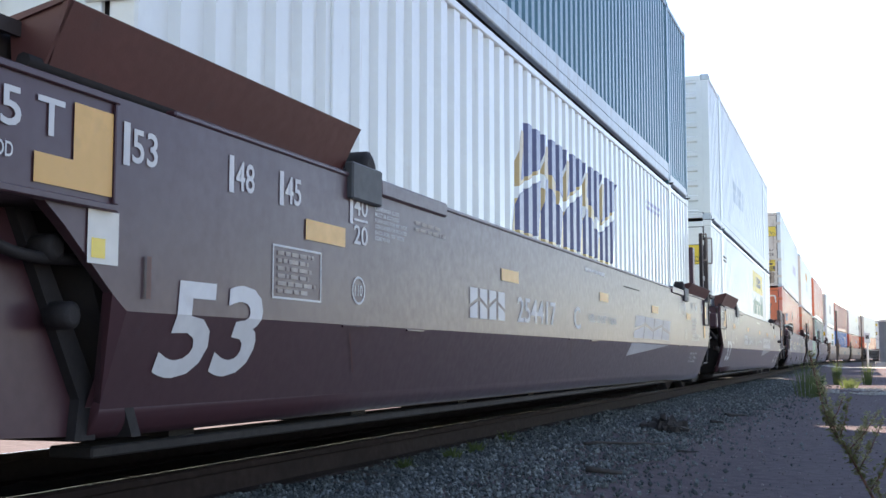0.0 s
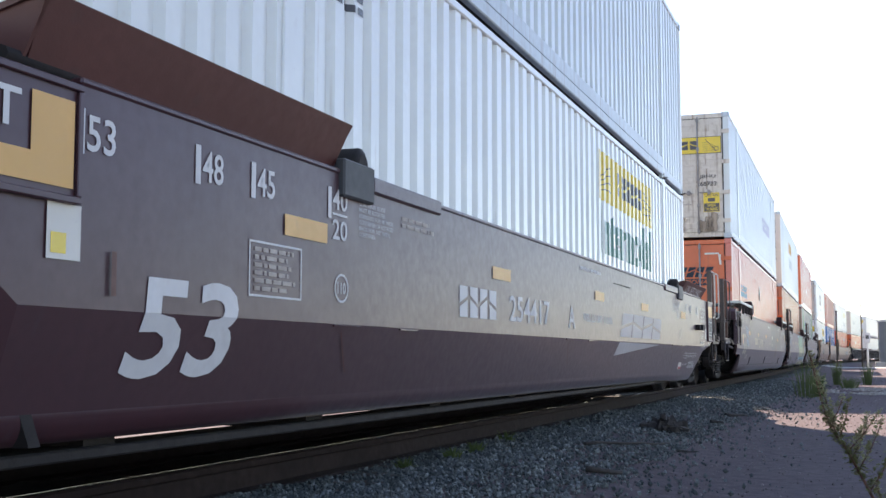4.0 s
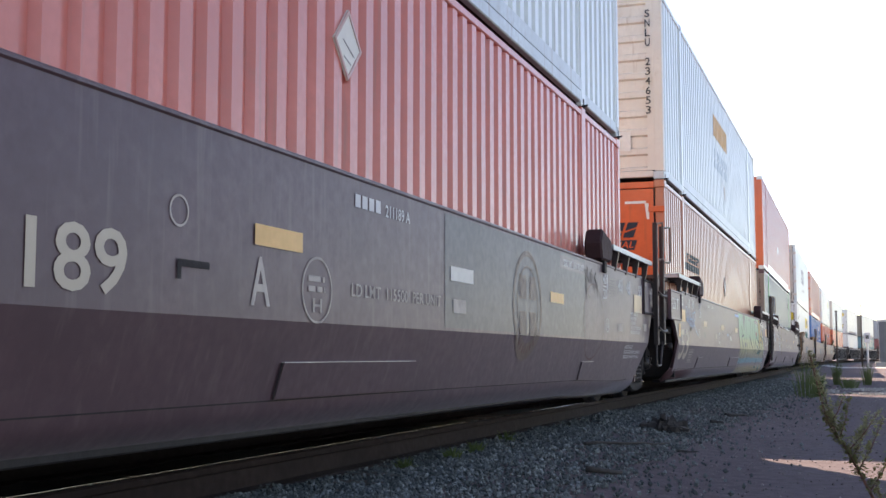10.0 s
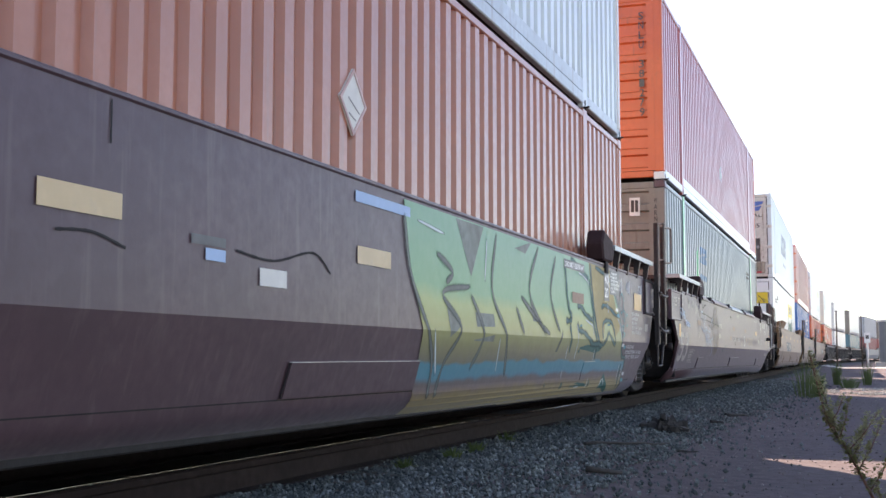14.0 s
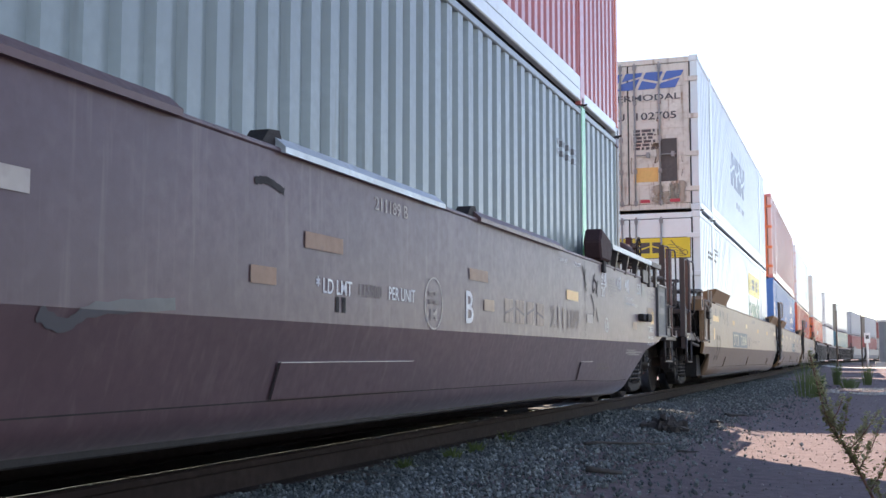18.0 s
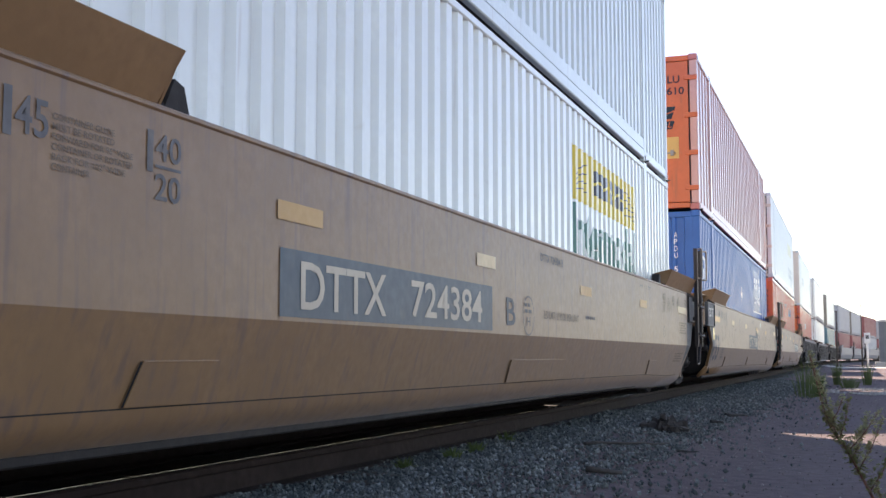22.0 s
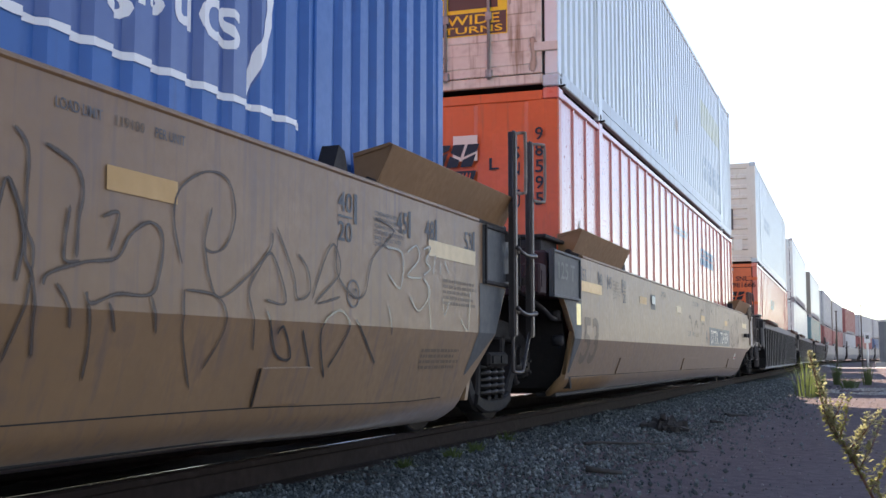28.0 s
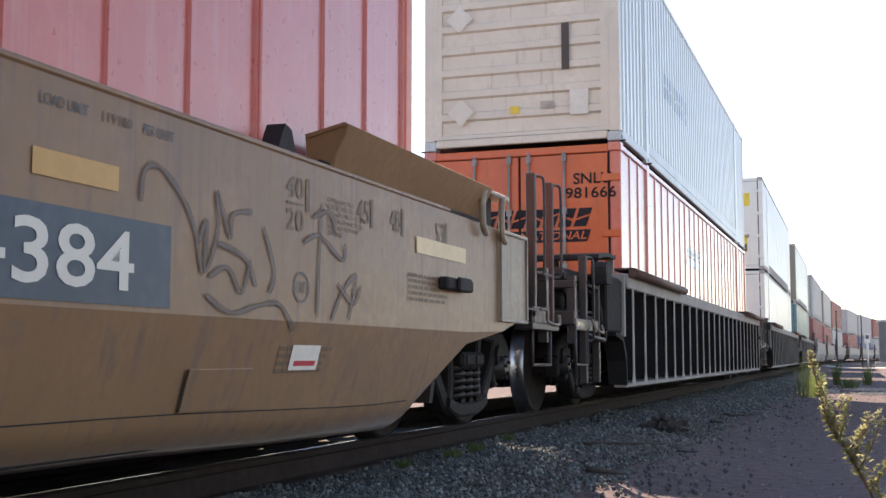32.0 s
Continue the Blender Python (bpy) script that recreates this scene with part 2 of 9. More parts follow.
    "petrol": mat("petrol_logo", (0.014, 0.028, 0.045), 0.5, vary=0.2, spec=0.3, bump=0.0, dirt=(0.3, 0.12, 0.1), dirt_at=0.62),
    "logo_white": mat("white_logo", (0.80, 0.82, 0.84), 0.4, vary=0.06, coat=0.5, bump=0.0),
    "lime": mat("lime_logo", (0.07, 0.46, 0.20), 0.45, vary=0.1, coat=0.5, bump=0.0),
    "violet": mat("violet_logo", (0.42, 0.43, 0.60), 0.45, vary=0.1, coat=0.5, bump=0.0),
    "c_white": mat("white_container_paint", (0.74, 0.80, 0.785), 0.34, vary=0.06, bump=0.0, streak=1, dirt=(0.52, 0.50, 0.46), dirt_at=0.66, coat=0.5),
    "c_pale": mat("pale_grey_container_paint", (0.63, 0.72, 0.725), 0.36, vary=0.08, bump=0.0, streak=1, dirt=(0.48, 0.46, 0.43), dirt_at=0.64, coat=0.5),
    "c_dirty": mat("rust_stained_white_doors", (0.66, 0.62, 0.54), 0.55, vary=0.15, bump=0.0, streak=1, dirt=(0.24, 0.16, 0.095), dirt_at=0.54, coat=0.2),
    "c_cream": mat("cream_container_paint", (0.68, 0.64, 0.56), 0.45, vary=0.1, bump=0.0, streak=1, dirt=(0.45, 0.36, 0.27), dirt_at=0.6, coat=0.5),
    "c_orange": mat("orange_container_paint", (0.64, 0.105, 0.024), 0.5, vary=0.12, bump=0.0, streak=1, dirt=(0.36, 0.085, 0.03), dirt_at=0.6, coat=0.6),
    "c_salmon": mat("faded_red_container_paint", (0.64, 0.165, 0.125), 0.38, vary=0.12, bump=0.0, streak=1, dirt=(0.42, 0.16, 0.12), dirt_at=0.6, coat=0.5),
    "c_terra": mat("terracotta_container_paint", (0.46, 0.16, 0.09), 0.4, vary=0.12, bump=0.0, streak=1, dirt=(0.36, 0.17, 0.11), dirt_at=0.6, coat=0.5),
    "c_pink": mat("faded_orange_pink_panels", (0.60, 0.13, 0.10), 0.30, vary=0.12, bump=0.0, streak=1, dirt=(0.58, 0.20, 0.165), dirt_at=0.54, coat=0.8),
    # Red paled to paint in the sky gloss on flat panels.
    "c_glare_red": mat("glare_paled_red_panels", (0.60, 0.30, 0.275), 0.30, vary=0.12, bump=0.0, streak=1, dirt=(0.55, 0.22, 0.19), dirt_at=0.58, coat=0.9),
    "c_red": mat("dull_red_container_paint", (0.50, 0.13, 0.13), 0.38, vary=0.12, bump=0.0, streak=1, dirt=(0.4, 0.15, 0.13), dirt_at=0.6, coat=0.5),
    "c_teal": mat("dark_teal_container_paint", (0.035, 0.175, 0.235), 0.36, vary=0.15, bump=0.0, streak=1, dirt=(0.07, 0.18, 0.22), dirt_at=0.6, coat=0.3),
    "c_greyteal": mat("grey_green_container_paint", (0.20, 0.265, 0.275), 0.4, vary=0.12, bump=0.0, streak=1, dirt=(0.15, 0.185, 0.185), dirt_at=0.6, coat=0.2),
    "c_stone": mat("stone_grey_end_paint", (0.205, 0.195, 0.165), 0.5, vary=0.1, bump=0.0, streak=1, dirt=(0.14, 0.12, 0.095), dirt_at=0.56, coat=0.2),
    "c_blue": mat("blue_container_paint", (0.014, 0.130, 0.41), 0.36, vary=0.12, bump=0.0, streak=1, dirt=(0.03, 0.10, 0.28), dirt_at=0.6, spec=0.3, coat=0.08),
    "c_green": mat("bright_green_post_paint", (0.05, 0.55, 0.18), 0.4, vary=0.1, bump=0.0, coat=0.5),
    "rail_pale": mat("pale_blue_bottom_rail", (0.50, 0.60, 0.64), 0.5, vary=0.15, bump=0.0, streak=1, dirt=(0.36, 0.36, 0.35), dirt_at=0.56, coat=0.35),
    # Far paints: muted tones put the backlit haze into the colour.
    "far_red": mat("dull_red_far_paint", (0.36, 0.12, 0.115), 0.5, vary=0.15, bump=0.0, dirt=(0.3, 0.14, 0.12)),
    "far_grey": mat("pale_grey_far_paint", (0.47, 0.49, 0.50), 0.5, vary=0.1, bump=0.0, dirt=(0.38, 0.36, 0.35)),
    "far_blue": mat("dull_blue_far_paint", (0.10, 0.17, 0.30), 0.5, vary=0.15, bump=0.0),
    "steel_bar": mat("galvanised_lock_rod", (0.33, 0.32, 0.31), 0.55, metal=0.3, vary=0.3, bump=0.1, dirt=RUST),
    "rust_stain": mat("dark_rust_stain", (0.16, 0.11, 0.075), 0.7, vary=0.4, bump=0.0, dirt=(0.07, 0.05, 0.04), dirt_at=0.5),
    "gasket": mat("black_door_gasket", (0.025, 0.025, 0.026), 0.7, vary=0.2, bump=0.1),
    "spray_blue": mat("pale_blue_spray_paint", (0.36, 0.55, 0.78), 0.6, haze=0.08, coat=0.06, vary=0.12, bump=0.0),
    "spray_teal": mat("turquoise_spray_paint", (0.035, 0.33, 0.40), 0.55, haze=0.08, coat=0.06, vary=0.15, bump=0.0),
    "spray_black": mat("thin_black_spray_paint", (0.085, 0.072, 0.066), 0.6, vary=0.3, bump=0.0),
    "slate_patch": mat("fresh_grey_paint", (0.085, 0.088, 0.098), 0.5, haze=0.08, vary=0.15, bump=0.05, spec=0.4, coat=0.14),
    "mural_grey": mat("grey_green_spray_paint", (0.20, 0.24, 0.21), 0.55, vary=0.25, bump=0.0, dirt=(0.11, 0.09, 0.085), dirt_at=0.5),
    "mural_ochre": mat("ochre_spray_paint", (0.42, 0.33, 0.12), 0.55, vary=0.2, bump=0.0),
    "mural_dark": mat("dark_teal_spray_paint", (0.012, 0.12, 0.11), 0.55, vary=0.2, bump=0.0),
    "logo_blue": mat("dark_blue_logo_panel", (0.02, 0.085, 0.30), 0.36, vary=0.1, coat=0.5, bump=0.0),
    "rail": mat("rusty_rail_steel", (0.026, 0.017, 0.016), 0.85, vary=0.35, bump=0.3, dirt=(0.02, 0.015, 0.014), spec=0.2),
    "railhead": mat("worn_rail_head", (0.62, 0.61, 0.60), 0.22, metal=1.0, vary=0.1, bump=0.02),
    "tie": mat("creosoted_tie", (0.07, 0.055, 0.045), 0.85, vary=0.4, bump=0.6),
    "ballast": mat("ballast_bed", (0.085, 0.094, 0.094), 0.95, vary=0.4, grain=40, fine=60, bump=1.0, dirt=(0.13, 0.14, 0.138), dirt_at=0.6, spec=0.2),
    "lot": mat("worn_asphalt_and_gravel", (0.132, 0.101, 0.106), 0.95, vary=0.42, grain=24, fine=120, bump=0.9, dirt=(0.19, 0.15, 0.148), dirt_at=0.60, spec=0.2),
    "concrete": mat("pale_concrete", (0.48, 0.46, 0.43), 0.85, vary=0.2, bump=0.4, dirt=(0.3, 0.28, 0.26)),
    "cabinet": mat("grey_cabinet_steel", (0.16, 0.18, 0.20), 0.5, vary=0.2, bump=0.1),
    "post_white": mat("white_post_paint", (0.72, 0.73, 0.72), 0.5, vary=0.15, bump=0.1, dirt=(0.4, 0.38, 0.35)),
    "pole": mat("weathered_pole_wood", (0.10, 0.08, 0.065), 0.85, vary=0.3, bump=0.5, stretch=(6, 6, 0.6)),
    "stem": mat("red_brown_weed_stem", (0.17, 0.075, 0.05), 0.7, vary=0.25, bump=0.2),
    "twig": mat("dark_twig", (0.035, 0.03, 0.027), 0.85, vary=0.3, bump=0.4),
}



def leaf_mat(name, color, through):
    """Thin leaves: some of the light that falls on one side leaves by the other."""
    m = mat(name, color, 0.65, vary=0.3, bump=0.0, spec=0.2)
    n, l = m.node_tree.nodes, m.node_tree.links
    t = n.new("ShaderNodeBsdfTranslucent")
    t.inputs[0].default_value = (*through, 1)
    mx = n.new("ShaderNodeMixShader")
    mx.inputs[0].default_value = 0.5
    l.new(n["Principled BSDF"].outputs[0], mx.inputs[1])
    l.new(t.outputs[0], mx.inputs[2])
    l.new(mx.outputs[0], n["Material Output"].inputs[0])
    return m


def spray_mat(name, color):
    """Sprayed paint: dense along the middle of a line, thinning to specks at its edges."""
    m = mat(name, color, 0.55, vary=0.12, bump=0.0, haze=0.12)
    n, l = m.node_tree.nodes, m.node_tree.links
    at = n.new("ShaderNodeAttribute")
    at.attribute_name = "edge"
    t = n.new("ShaderNodeTexNoise")
    t.inputs["Scale"].default_value = 70
    co = n.new("ShaderNodeTexCoord")
    l.new(co.outputs["Object"], t.inputs["Vector"])
    k = n.new("ShaderNodeMath")
    k.operation = "MULTIPLY_ADD"
    k.inputs[1].default_value = 0.5
    l.new(t.outputs[0], k.inputs[0])
    l.new(at.outputs["Fac"], k.inputs[2])
    r = n.new("ShaderNodeMapRange")
    r.interpolation_type = "SMOOTHSTEP"
    r.inputs[1].default_value, r.inputs[2].default_value = 0.28, 1.35
    l.new(k.outputs[0], r.inputs[0])
    clear = n.new("ShaderNodeBsdfTransparent")
    mx = n.new("ShaderNodeMixShader")
    l.new(r.outputs[0], mx.inputs[0])
    l.new(clear.outputs[0], mx.inputs[1])
    l.new(n["Principled BSDF"].outputs[0], mx.inputs[2])
    l.new(mx.outputs[0], n["Material Output"].inputs[0])
    return m


def mural_mat(name, bands):
    """Sprayed ground whose colours run into one another in level bands; bands: (height in metres, colour)."""
    m = mat(name, bands[0][1], 0.5, vary=0.15, bump=0.0, haze=0.24, coat=0.08)
    n, l = m.node_tree.nodes, m.node_tree.links
    co = n.new("ShaderNodeTexCoord")
    t = n.new("ShaderNodeTexNoise")
    t.inputs["Scale"].default_value = 2.6
    t.inputs["Detail"].default_value = 5
    l.new(co.outputs["Object"], t.inputs["Vector"])
    sp = n.new("ShaderNodeSeparateXYZ")
    l.new(co.outputs["Object"], sp.inputs[0])
    k = n.new("ShaderNodeMath")
    k.operation = "MULTIPLY_ADD"
    k.inputs[1].default_value = 0.11
    l.new(t.outputs[0], k.inputs[0])
    l.new(sp.outputs[2], k.inputs[2])
    r = n.new("ShaderNodeMapRange")
    r.inputs[1].default_value, r.inputs[2].default_value = 0.255, 1.555
    l.new(k.outputs[0], r.inputs[0])
    ramp = n.new("ShaderNodeValToRGB")
    e = ramp.color_ramp.elements
    while len(e) > 1:
        e.remove(e[-1])
    for i, (z, c) in enumerate(sorted(bands)):
        q = e[0] if i == 0 else e.new((z - 0.2) / 1.3)
        q.position = (z - 0.2) / 1.3
        q.color = (*c, 1)
    l.new(r.outputs[0], ramp.inputs[0])
    l.new(ramp.outputs[0], n["Principled BSDF"].inputs["Base Color"])
    return m


for key_, tone_ in (("soft_blue", (0.42, 0.57, 0.74)), ("soft_teal", (0.02, 0.25, 0.27)), ("soft_dark", (0.008, 0.11, 0.105)), ("soft_black", (0.060, 0.045, 0.040)), ("soft_ghost", (0.125, 0.09, 0.075)), ("soft_white", (0.62, 0.74, 0.74)), ("soft_grey", (0.10, 0.13, 0.115))):
    M[key_] = spray_mat("sprayed_" + key_[5:] + "_line", tone_)
M["soft_rust"] = spray_mat("soft_rust_grime", (0.42, 0.34, 0.26))
M["mural"] = mural_mat("sprayed_mural_ground", [(0.22, (0.26, 0.19, 0.035)), (0.31, (0.24, 0.17, 0.05)), (0.37, (0.13, 0.085, 0.075)), (0.405, (0.12, 0.09, 0.08)), (0.44, (0.02, 0.21, 0.28)), (0.52, (0.02, 0.22, 0.28)), (0.545, (0.15, 0.14, 0.085)), (0.64, (0.23, 0.22, 0.09)), (0.78, (0.36, 0.38, 0.12)), (0.92, (0.36, 0.46, 0.16)), (1.02, (0.17, 0.42, 0.20)), (1.4, (0.16, 0.40, 0.24))])

M["grass"] = leaf_mat("green_grass_blades", (0.060, 0.085, 0.038), (0.17, 0.23, 0.08))
M["leaf"] = leaf_mat("olive_weed_leaf", (0.095, 0.105, 0.050), (0.30, 0.32, 0.12))
M["bud"] = leaf_mat("pale_green_seedhead", (0.21, 0.21, 0.12), (0.52, 0.52, 0.28))

# Mesh helpers
def box(bm, x0, x1, y0, y1, z0, z1, bevel=0.0):
    v = [bm.verts.new(p) for p in ((x0, y0, z0), (x1, y0, z0), (x1, y1, z0), (x0, y1, z0), (x0, y0, z1), (x1, y0, z1), (x1, y1, z1), (x0, y1, z1))]
    f = [bm.faces.new([v[i] for i in q]) for q in ((0, 3, 2, 1), (4, 5, 6, 7), (0, 1, 5, 4), (1, 2, 6, 5), (2, 3, 7, 6), (3, 0, 4, 7))]
    if bevel:
        bmesh.ops.bevel(bm, geom=list({e for q in f for e in q.edges}), offset=bevel, segments=1, affect="EDGES")
    return bm


def prism(bm, outline, a, b, axis="x"):
    """An outline of (u, v) drawn out from a to b along an axis: x: (y, z), y: (x, z), z: (x, y)."""
    def at(u, v, w):
        return {"x": (w, u, v), "y": (u, w, v), "z": (u, v, w)}[axis]
    lo = [bm.verts.new(at(u, v, a)) for u, v in outline]
    hi = [bm.verts.new(at(u, v, b)) for u, v in outline]
    n = len(outline)
    fs = [bm.faces.new(lo), bm.faces.new(hi)]
    fs += [bm.faces.new((lo[i], lo[(i + 1) % n], hi[(i + 1) % n], hi[i])) for i in range(n)]
    bmesh.ops.recalc_face_normals(bm, faces=fs)
    return bm


def tube(bm, pts, r, n=8, taper=1.0):
    pts = [Vector(p) for p in pts]
    rings = []
    side = None
    for i, p in enumerate(pts):
        d = (pts[min(i + 1, len(pts) - 1)] - pts[max(i - 1, 0)]).normalized()
        ref = Vector((0, 0, 1)) if abs(d.z) < 0.9 else Vector((1, 0, 0))
        s = d.cross(ref).normalized() if side is None else (side - d * side.dot(d)).normalized()
        side = s
        u = s.cross(d)
        rad = r * (1 + (taper - 1) * i / max(1, len(pts) - 1))
        rings.append([bm.verts.new(p + (s * math.cos(2 * math.pi * k / n) + u * math.sin(2 * math.pi * k / n)) * rad) for k in range(n)])
    fs = []
    for a, b in zip(rings, rings[1:]):
        for k in range(n):
            fs.append(bm.faces.new((a[k], a[(k + 1) % n], b[(k + 1) % n], b[k])))
    fs.append(bm.faces.new(rings[0]))
    fs.append(bm.faces.new(rings[-1]))
    bmesh.ops.recalc_face_normals(bm, faces=fs)
    for q in fs[:-2]:
        q.smooth = True
    return bm


def lathe(bm, c, rows, n=28, axis="x", closed=True):
    """Turn (offset along the axis, radius) rows round an axis through c."""
    rings = []
    for o, r in rows:
        ring = []
        for k in range(n):
            a = 2 * math.pi * k / n
            p = {"x": (o, r * math.cos(a), r * math.sin(a)), "y": (r * math.cos(a), o, r * math.sin(a)), "z": (r * math.cos(a), r * math.sin(a), o)}[axis]
            ring.append(bm.verts.new(Vector(c) + Vector(p)))
        rings.append(ring)
    fs = []
    for a, b in zip(rings, rings[1:]):
        for k in range(n):
            fs.append(bm.faces.new((a[k], a[(k + 1) % n], b[(k + 1) % n], b[k])))
    if closed:
        fs += [bm.faces.new(rings[0]), bm.faces.new(rings[-1])]
    bmesh.ops.recalc_face_normals(bm, faces=fs)
    for q in fs[:-2] if closed else fs:
        q.smooth = True
    return bm


def B():
    return bmesh.new()


def pieces(bm):
    """One bmesh for each connected piece."""
    left, out = set(bm.faces), []
    while left:
        seed = min(left, key=lambda f: f.index)
        todo, own = [seed], {seed}
        while todo:
            for e in todo.pop().edges:
                for g in e.link_faces:
                    if g not in own:
                        own.add(g)
                        todo.append(g)
        left -= own
        one, at = bmesh.new(), {}
        for f in sorted(own, key=lambda f: f.index):
            for v in f.verts:
                if v not in at:
                    at[v] = one.verts.new(v.co)
            one.faces.new([at[v] for v in f.verts])
        out.append(one)
    return out


def part(name, bm, material, parent=None, label=""):
    """One mesh object from a bmesh, under a thing or a part; large marks fall into their characters."""
    if name in ("company_mark", "character"):
        bm.faces.index_update()
        many = pieces(bm)
        if len(many) > 1:
            bm.free()
            made = [part(name, one, material, parent, label) for one in many]
            return made[0]
    me = bpy.data.meshes.new(name)
    bm.to_mesh(me)
    bm.free()
    me.materials.append(M[material] if isinstance(material, str) else material)
    ob = new(name, me)
    ob.parent = parent
    if label:
        ob["label"] = label
    return ob


def thing(name, label, category, group="", m=None):
    ob = new(name)
    ob.empty_display_size = 0.2
    if m is not None:
        ob.matrix_basis = m
    return tagged(ob, label, category, group)


TEXTS = {}


def glyphs(text, bold=0.012):
    """Flat outline mesh of a text in the built-in font: vertices, faces, width and height of its capitals."""
    if (text, bold) not in TEXTS:
        cu = bpy.data.curves.new("writing", "FONT")
        cu.body = text
        cu.resolution_u = 3
        cu.offset = bold
        ob = bpy.data.objects.new("writing", cu)
        me = bpy.data.meshes.new_from_object(ob)
        vs = [tuple(v.co) for v in me.vertices]
        fs = [tuple(p.vertices) for p in me.polygons]
        bpy.data.objects.remove(ob)
        bpy.data.meshes.remove(me)
        bpy.data.curves.remove(cu)
        TEXTS[text, bold] = vs, fs
    return TEXTS[text, bold]


def wrap(bm, surf, cuts_y=(), cuts_z=()):
    """Lay a flat (y, z) mesh on a surface x = surf(y, z), cut where the surface bends."""
    if bm.verts:
        y0, y1 = min(v.co.y for v in bm.verts), max(v.co.y for v in bm.verts)
        z0, z1 = min(v.co.z for v in bm.verts), max(v.co.z for v in bm.verts)
        for c in cuts_y:
            if y0 < c < y1:
                bmesh.ops.bisect_plane(bm, geom=bm.verts[:] + bm.edges[:] + bm.faces[:], plane_co=(0, c, 0), plane_no=(0, 1, 0))
        for c in cuts_z:
            if z0 < c < z1:
                bmesh.ops.bisect_plane(bm, geom=bm.verts[:] + bm.edges[:] + bm.faces[:], plane_co=(0, 0, c), plane_no=(0, 0, 1))
        for v in bm.verts:
            v.co.x = surf(v.co.y, v.co.z)
        bmesh.ops.recalc_face_normals(bm, faces=bm.faces[:])
        if sum(f.normal.x for f in bm.faces) < 0:
            bmesh.ops.reverse_faces(bm, faces=bm.faces[:])
    return bm


def text_mesh(text, y0, y1, z0, z1, slant=0.0, bold=0.012):
    """Text that fills the box from y0 to y1 and z0 to z1 of the (y, z) plane."""
    vs, fs = glyphs(text, bold)
    u0, u1 = min(v[0] for v in vs), max(v[0] for v in vs)
    w0, w1 = min(v[1] for v in vs), max(v[1] for v in vs)
    bm = B()
    new_v = []
    for u, w, _ in vs:
        a, b = (u - u0) / (u1 - u0), (w - w0) / (w1 - w0)
        new_v.append(bm.verts.new((0, y0 + a * (y1 - y0) + slant * b * (z1 - z0), z0 + b * (z1 - z0))))
    for q in fs:
        try:
            bm.faces.new([new_v[i] for i in q])
        except ValueError:
            pass
    return bm


def quad(bm, pts):
    """A flat shape in the (y, z) plane."""
    bm.faces.new([bm.verts.new((0, y, z)) for y, z in pts])
    return bm


def bars(y0, y1, z0, z1, rows, seed=1, fill=0.72):
    """Lines of small writing as plain bars."""
    rng = random.Random(seed)
    bm = B()
    h = (z1 - z0) / rows
    for i in range(rows):
        z = z1 - (i + 0.5) * h
        y = y0
        end = y1 - rng.random() * 0.25 * (y1 - y0)
        while y < end:
            w = min(end - y, (0.6 + 2.2 * rng.random()) * h)
            quad(bm, [(y, z - h * fill / 2), (y + w, z - h * fill / 2), (y + w, z + h * fill / 2), (y, z + h * fill / 2)])
            y += w + 0.45 * h
    return bm


def blocks(y0, y1, z0, z1, count, slant=0.25, gap=0.22, cut=0.0):
    """A company's mark as plain leaning slabs, each cut across by a slanting slit."""
    bm = B()
    w, h = (y1 - y0) / count, z1 - z0
    for i in range(count):
        a, b = y0 + i * w, y0 + (i + 1 - gap) * w
        at = lambda y, k: (y + slant * h * k, z0 + h * k)
        if not cut:
            quad(bm, [at(a, 0), at(b, 0), at(b, 1), at(a, 1)])
            continue
        m, n = ((0.32, 0.56), (0.60, 0.34), (0.40, 0.66), (0.52, 0.30))[i % 4]
        quad(bm, [at(a, 0), at(b, 0), at(b, n), at(a, m)])
        quad(bm, [at(a, m + 0.12), at(b, n + 0.12), at(b, 1), at(a, 1)])
    return bm


def smooth_path(pts, step=6):
    """Catmull-Rom points through pts."""
    out = []
    p = [pts[0]] + list(pts) + [pts[-1]]
    for i in range(1, len(p) - 2):
        for k in range(step):
            u = k / step
            out.append(tuple(0.5 * ((2 * b) + (c - a) * u + (2 * a - 5 * b + 4 * c - d) * u * u + (3 * b - a - 3 * c + d) * u ** 3) for a, b, c, d in zip(p[i - 1], p[i], p[i + 1], p[i + 2])))
    return out + [tuple(pts[-1])]


def stroke(bm, pts, width, step=6, soft=False):
    """A line of a width through (y, z) points, flat; soft: with a sprayed edge that thins out."""
    lay = bm.verts.layers.float.get("edge") or bm.verts.layers.float.new("edge")
    pts = smooth_path(pts, step)
    cols = []
    for i, (y, z) in enumerate(pts):
        a, b = pts[max(0, i - 1)], pts[min(len(pts) - 1, i + 1)]
        d = Vector((b[0] - a[0], b[1] - a[1]))
        d = d.normalized() if d.length > 1e-6 else Vector((1, 0))
        w = width / 2 * (0.8 + 0.4 * math.sin(i * (0.5 if soft else 1.7)) ** 2)
        row = []
        for k, e in ((-1.7, 0.0), (-0.25, 1.0), (0.25, 1.0), (1.7, 0.0)) if soft else ((-1.0, 1.0), (1.0, 1.0)):
            v = bm.verts.new((0, y + d.y * w * k, z - d.x * w * k))
            v[lay] = e * (0.35 if soft and i in (0, len(pts) - 1) else 1.0)
            row.append(v)
        cols.append(row)
    for p, q in zip(cols, cols[1:]):
        for k in range(len(p) - 1):
            bm.faces.new((p[k + 1], q[k + 1], q[k], p[k]))
    return bm


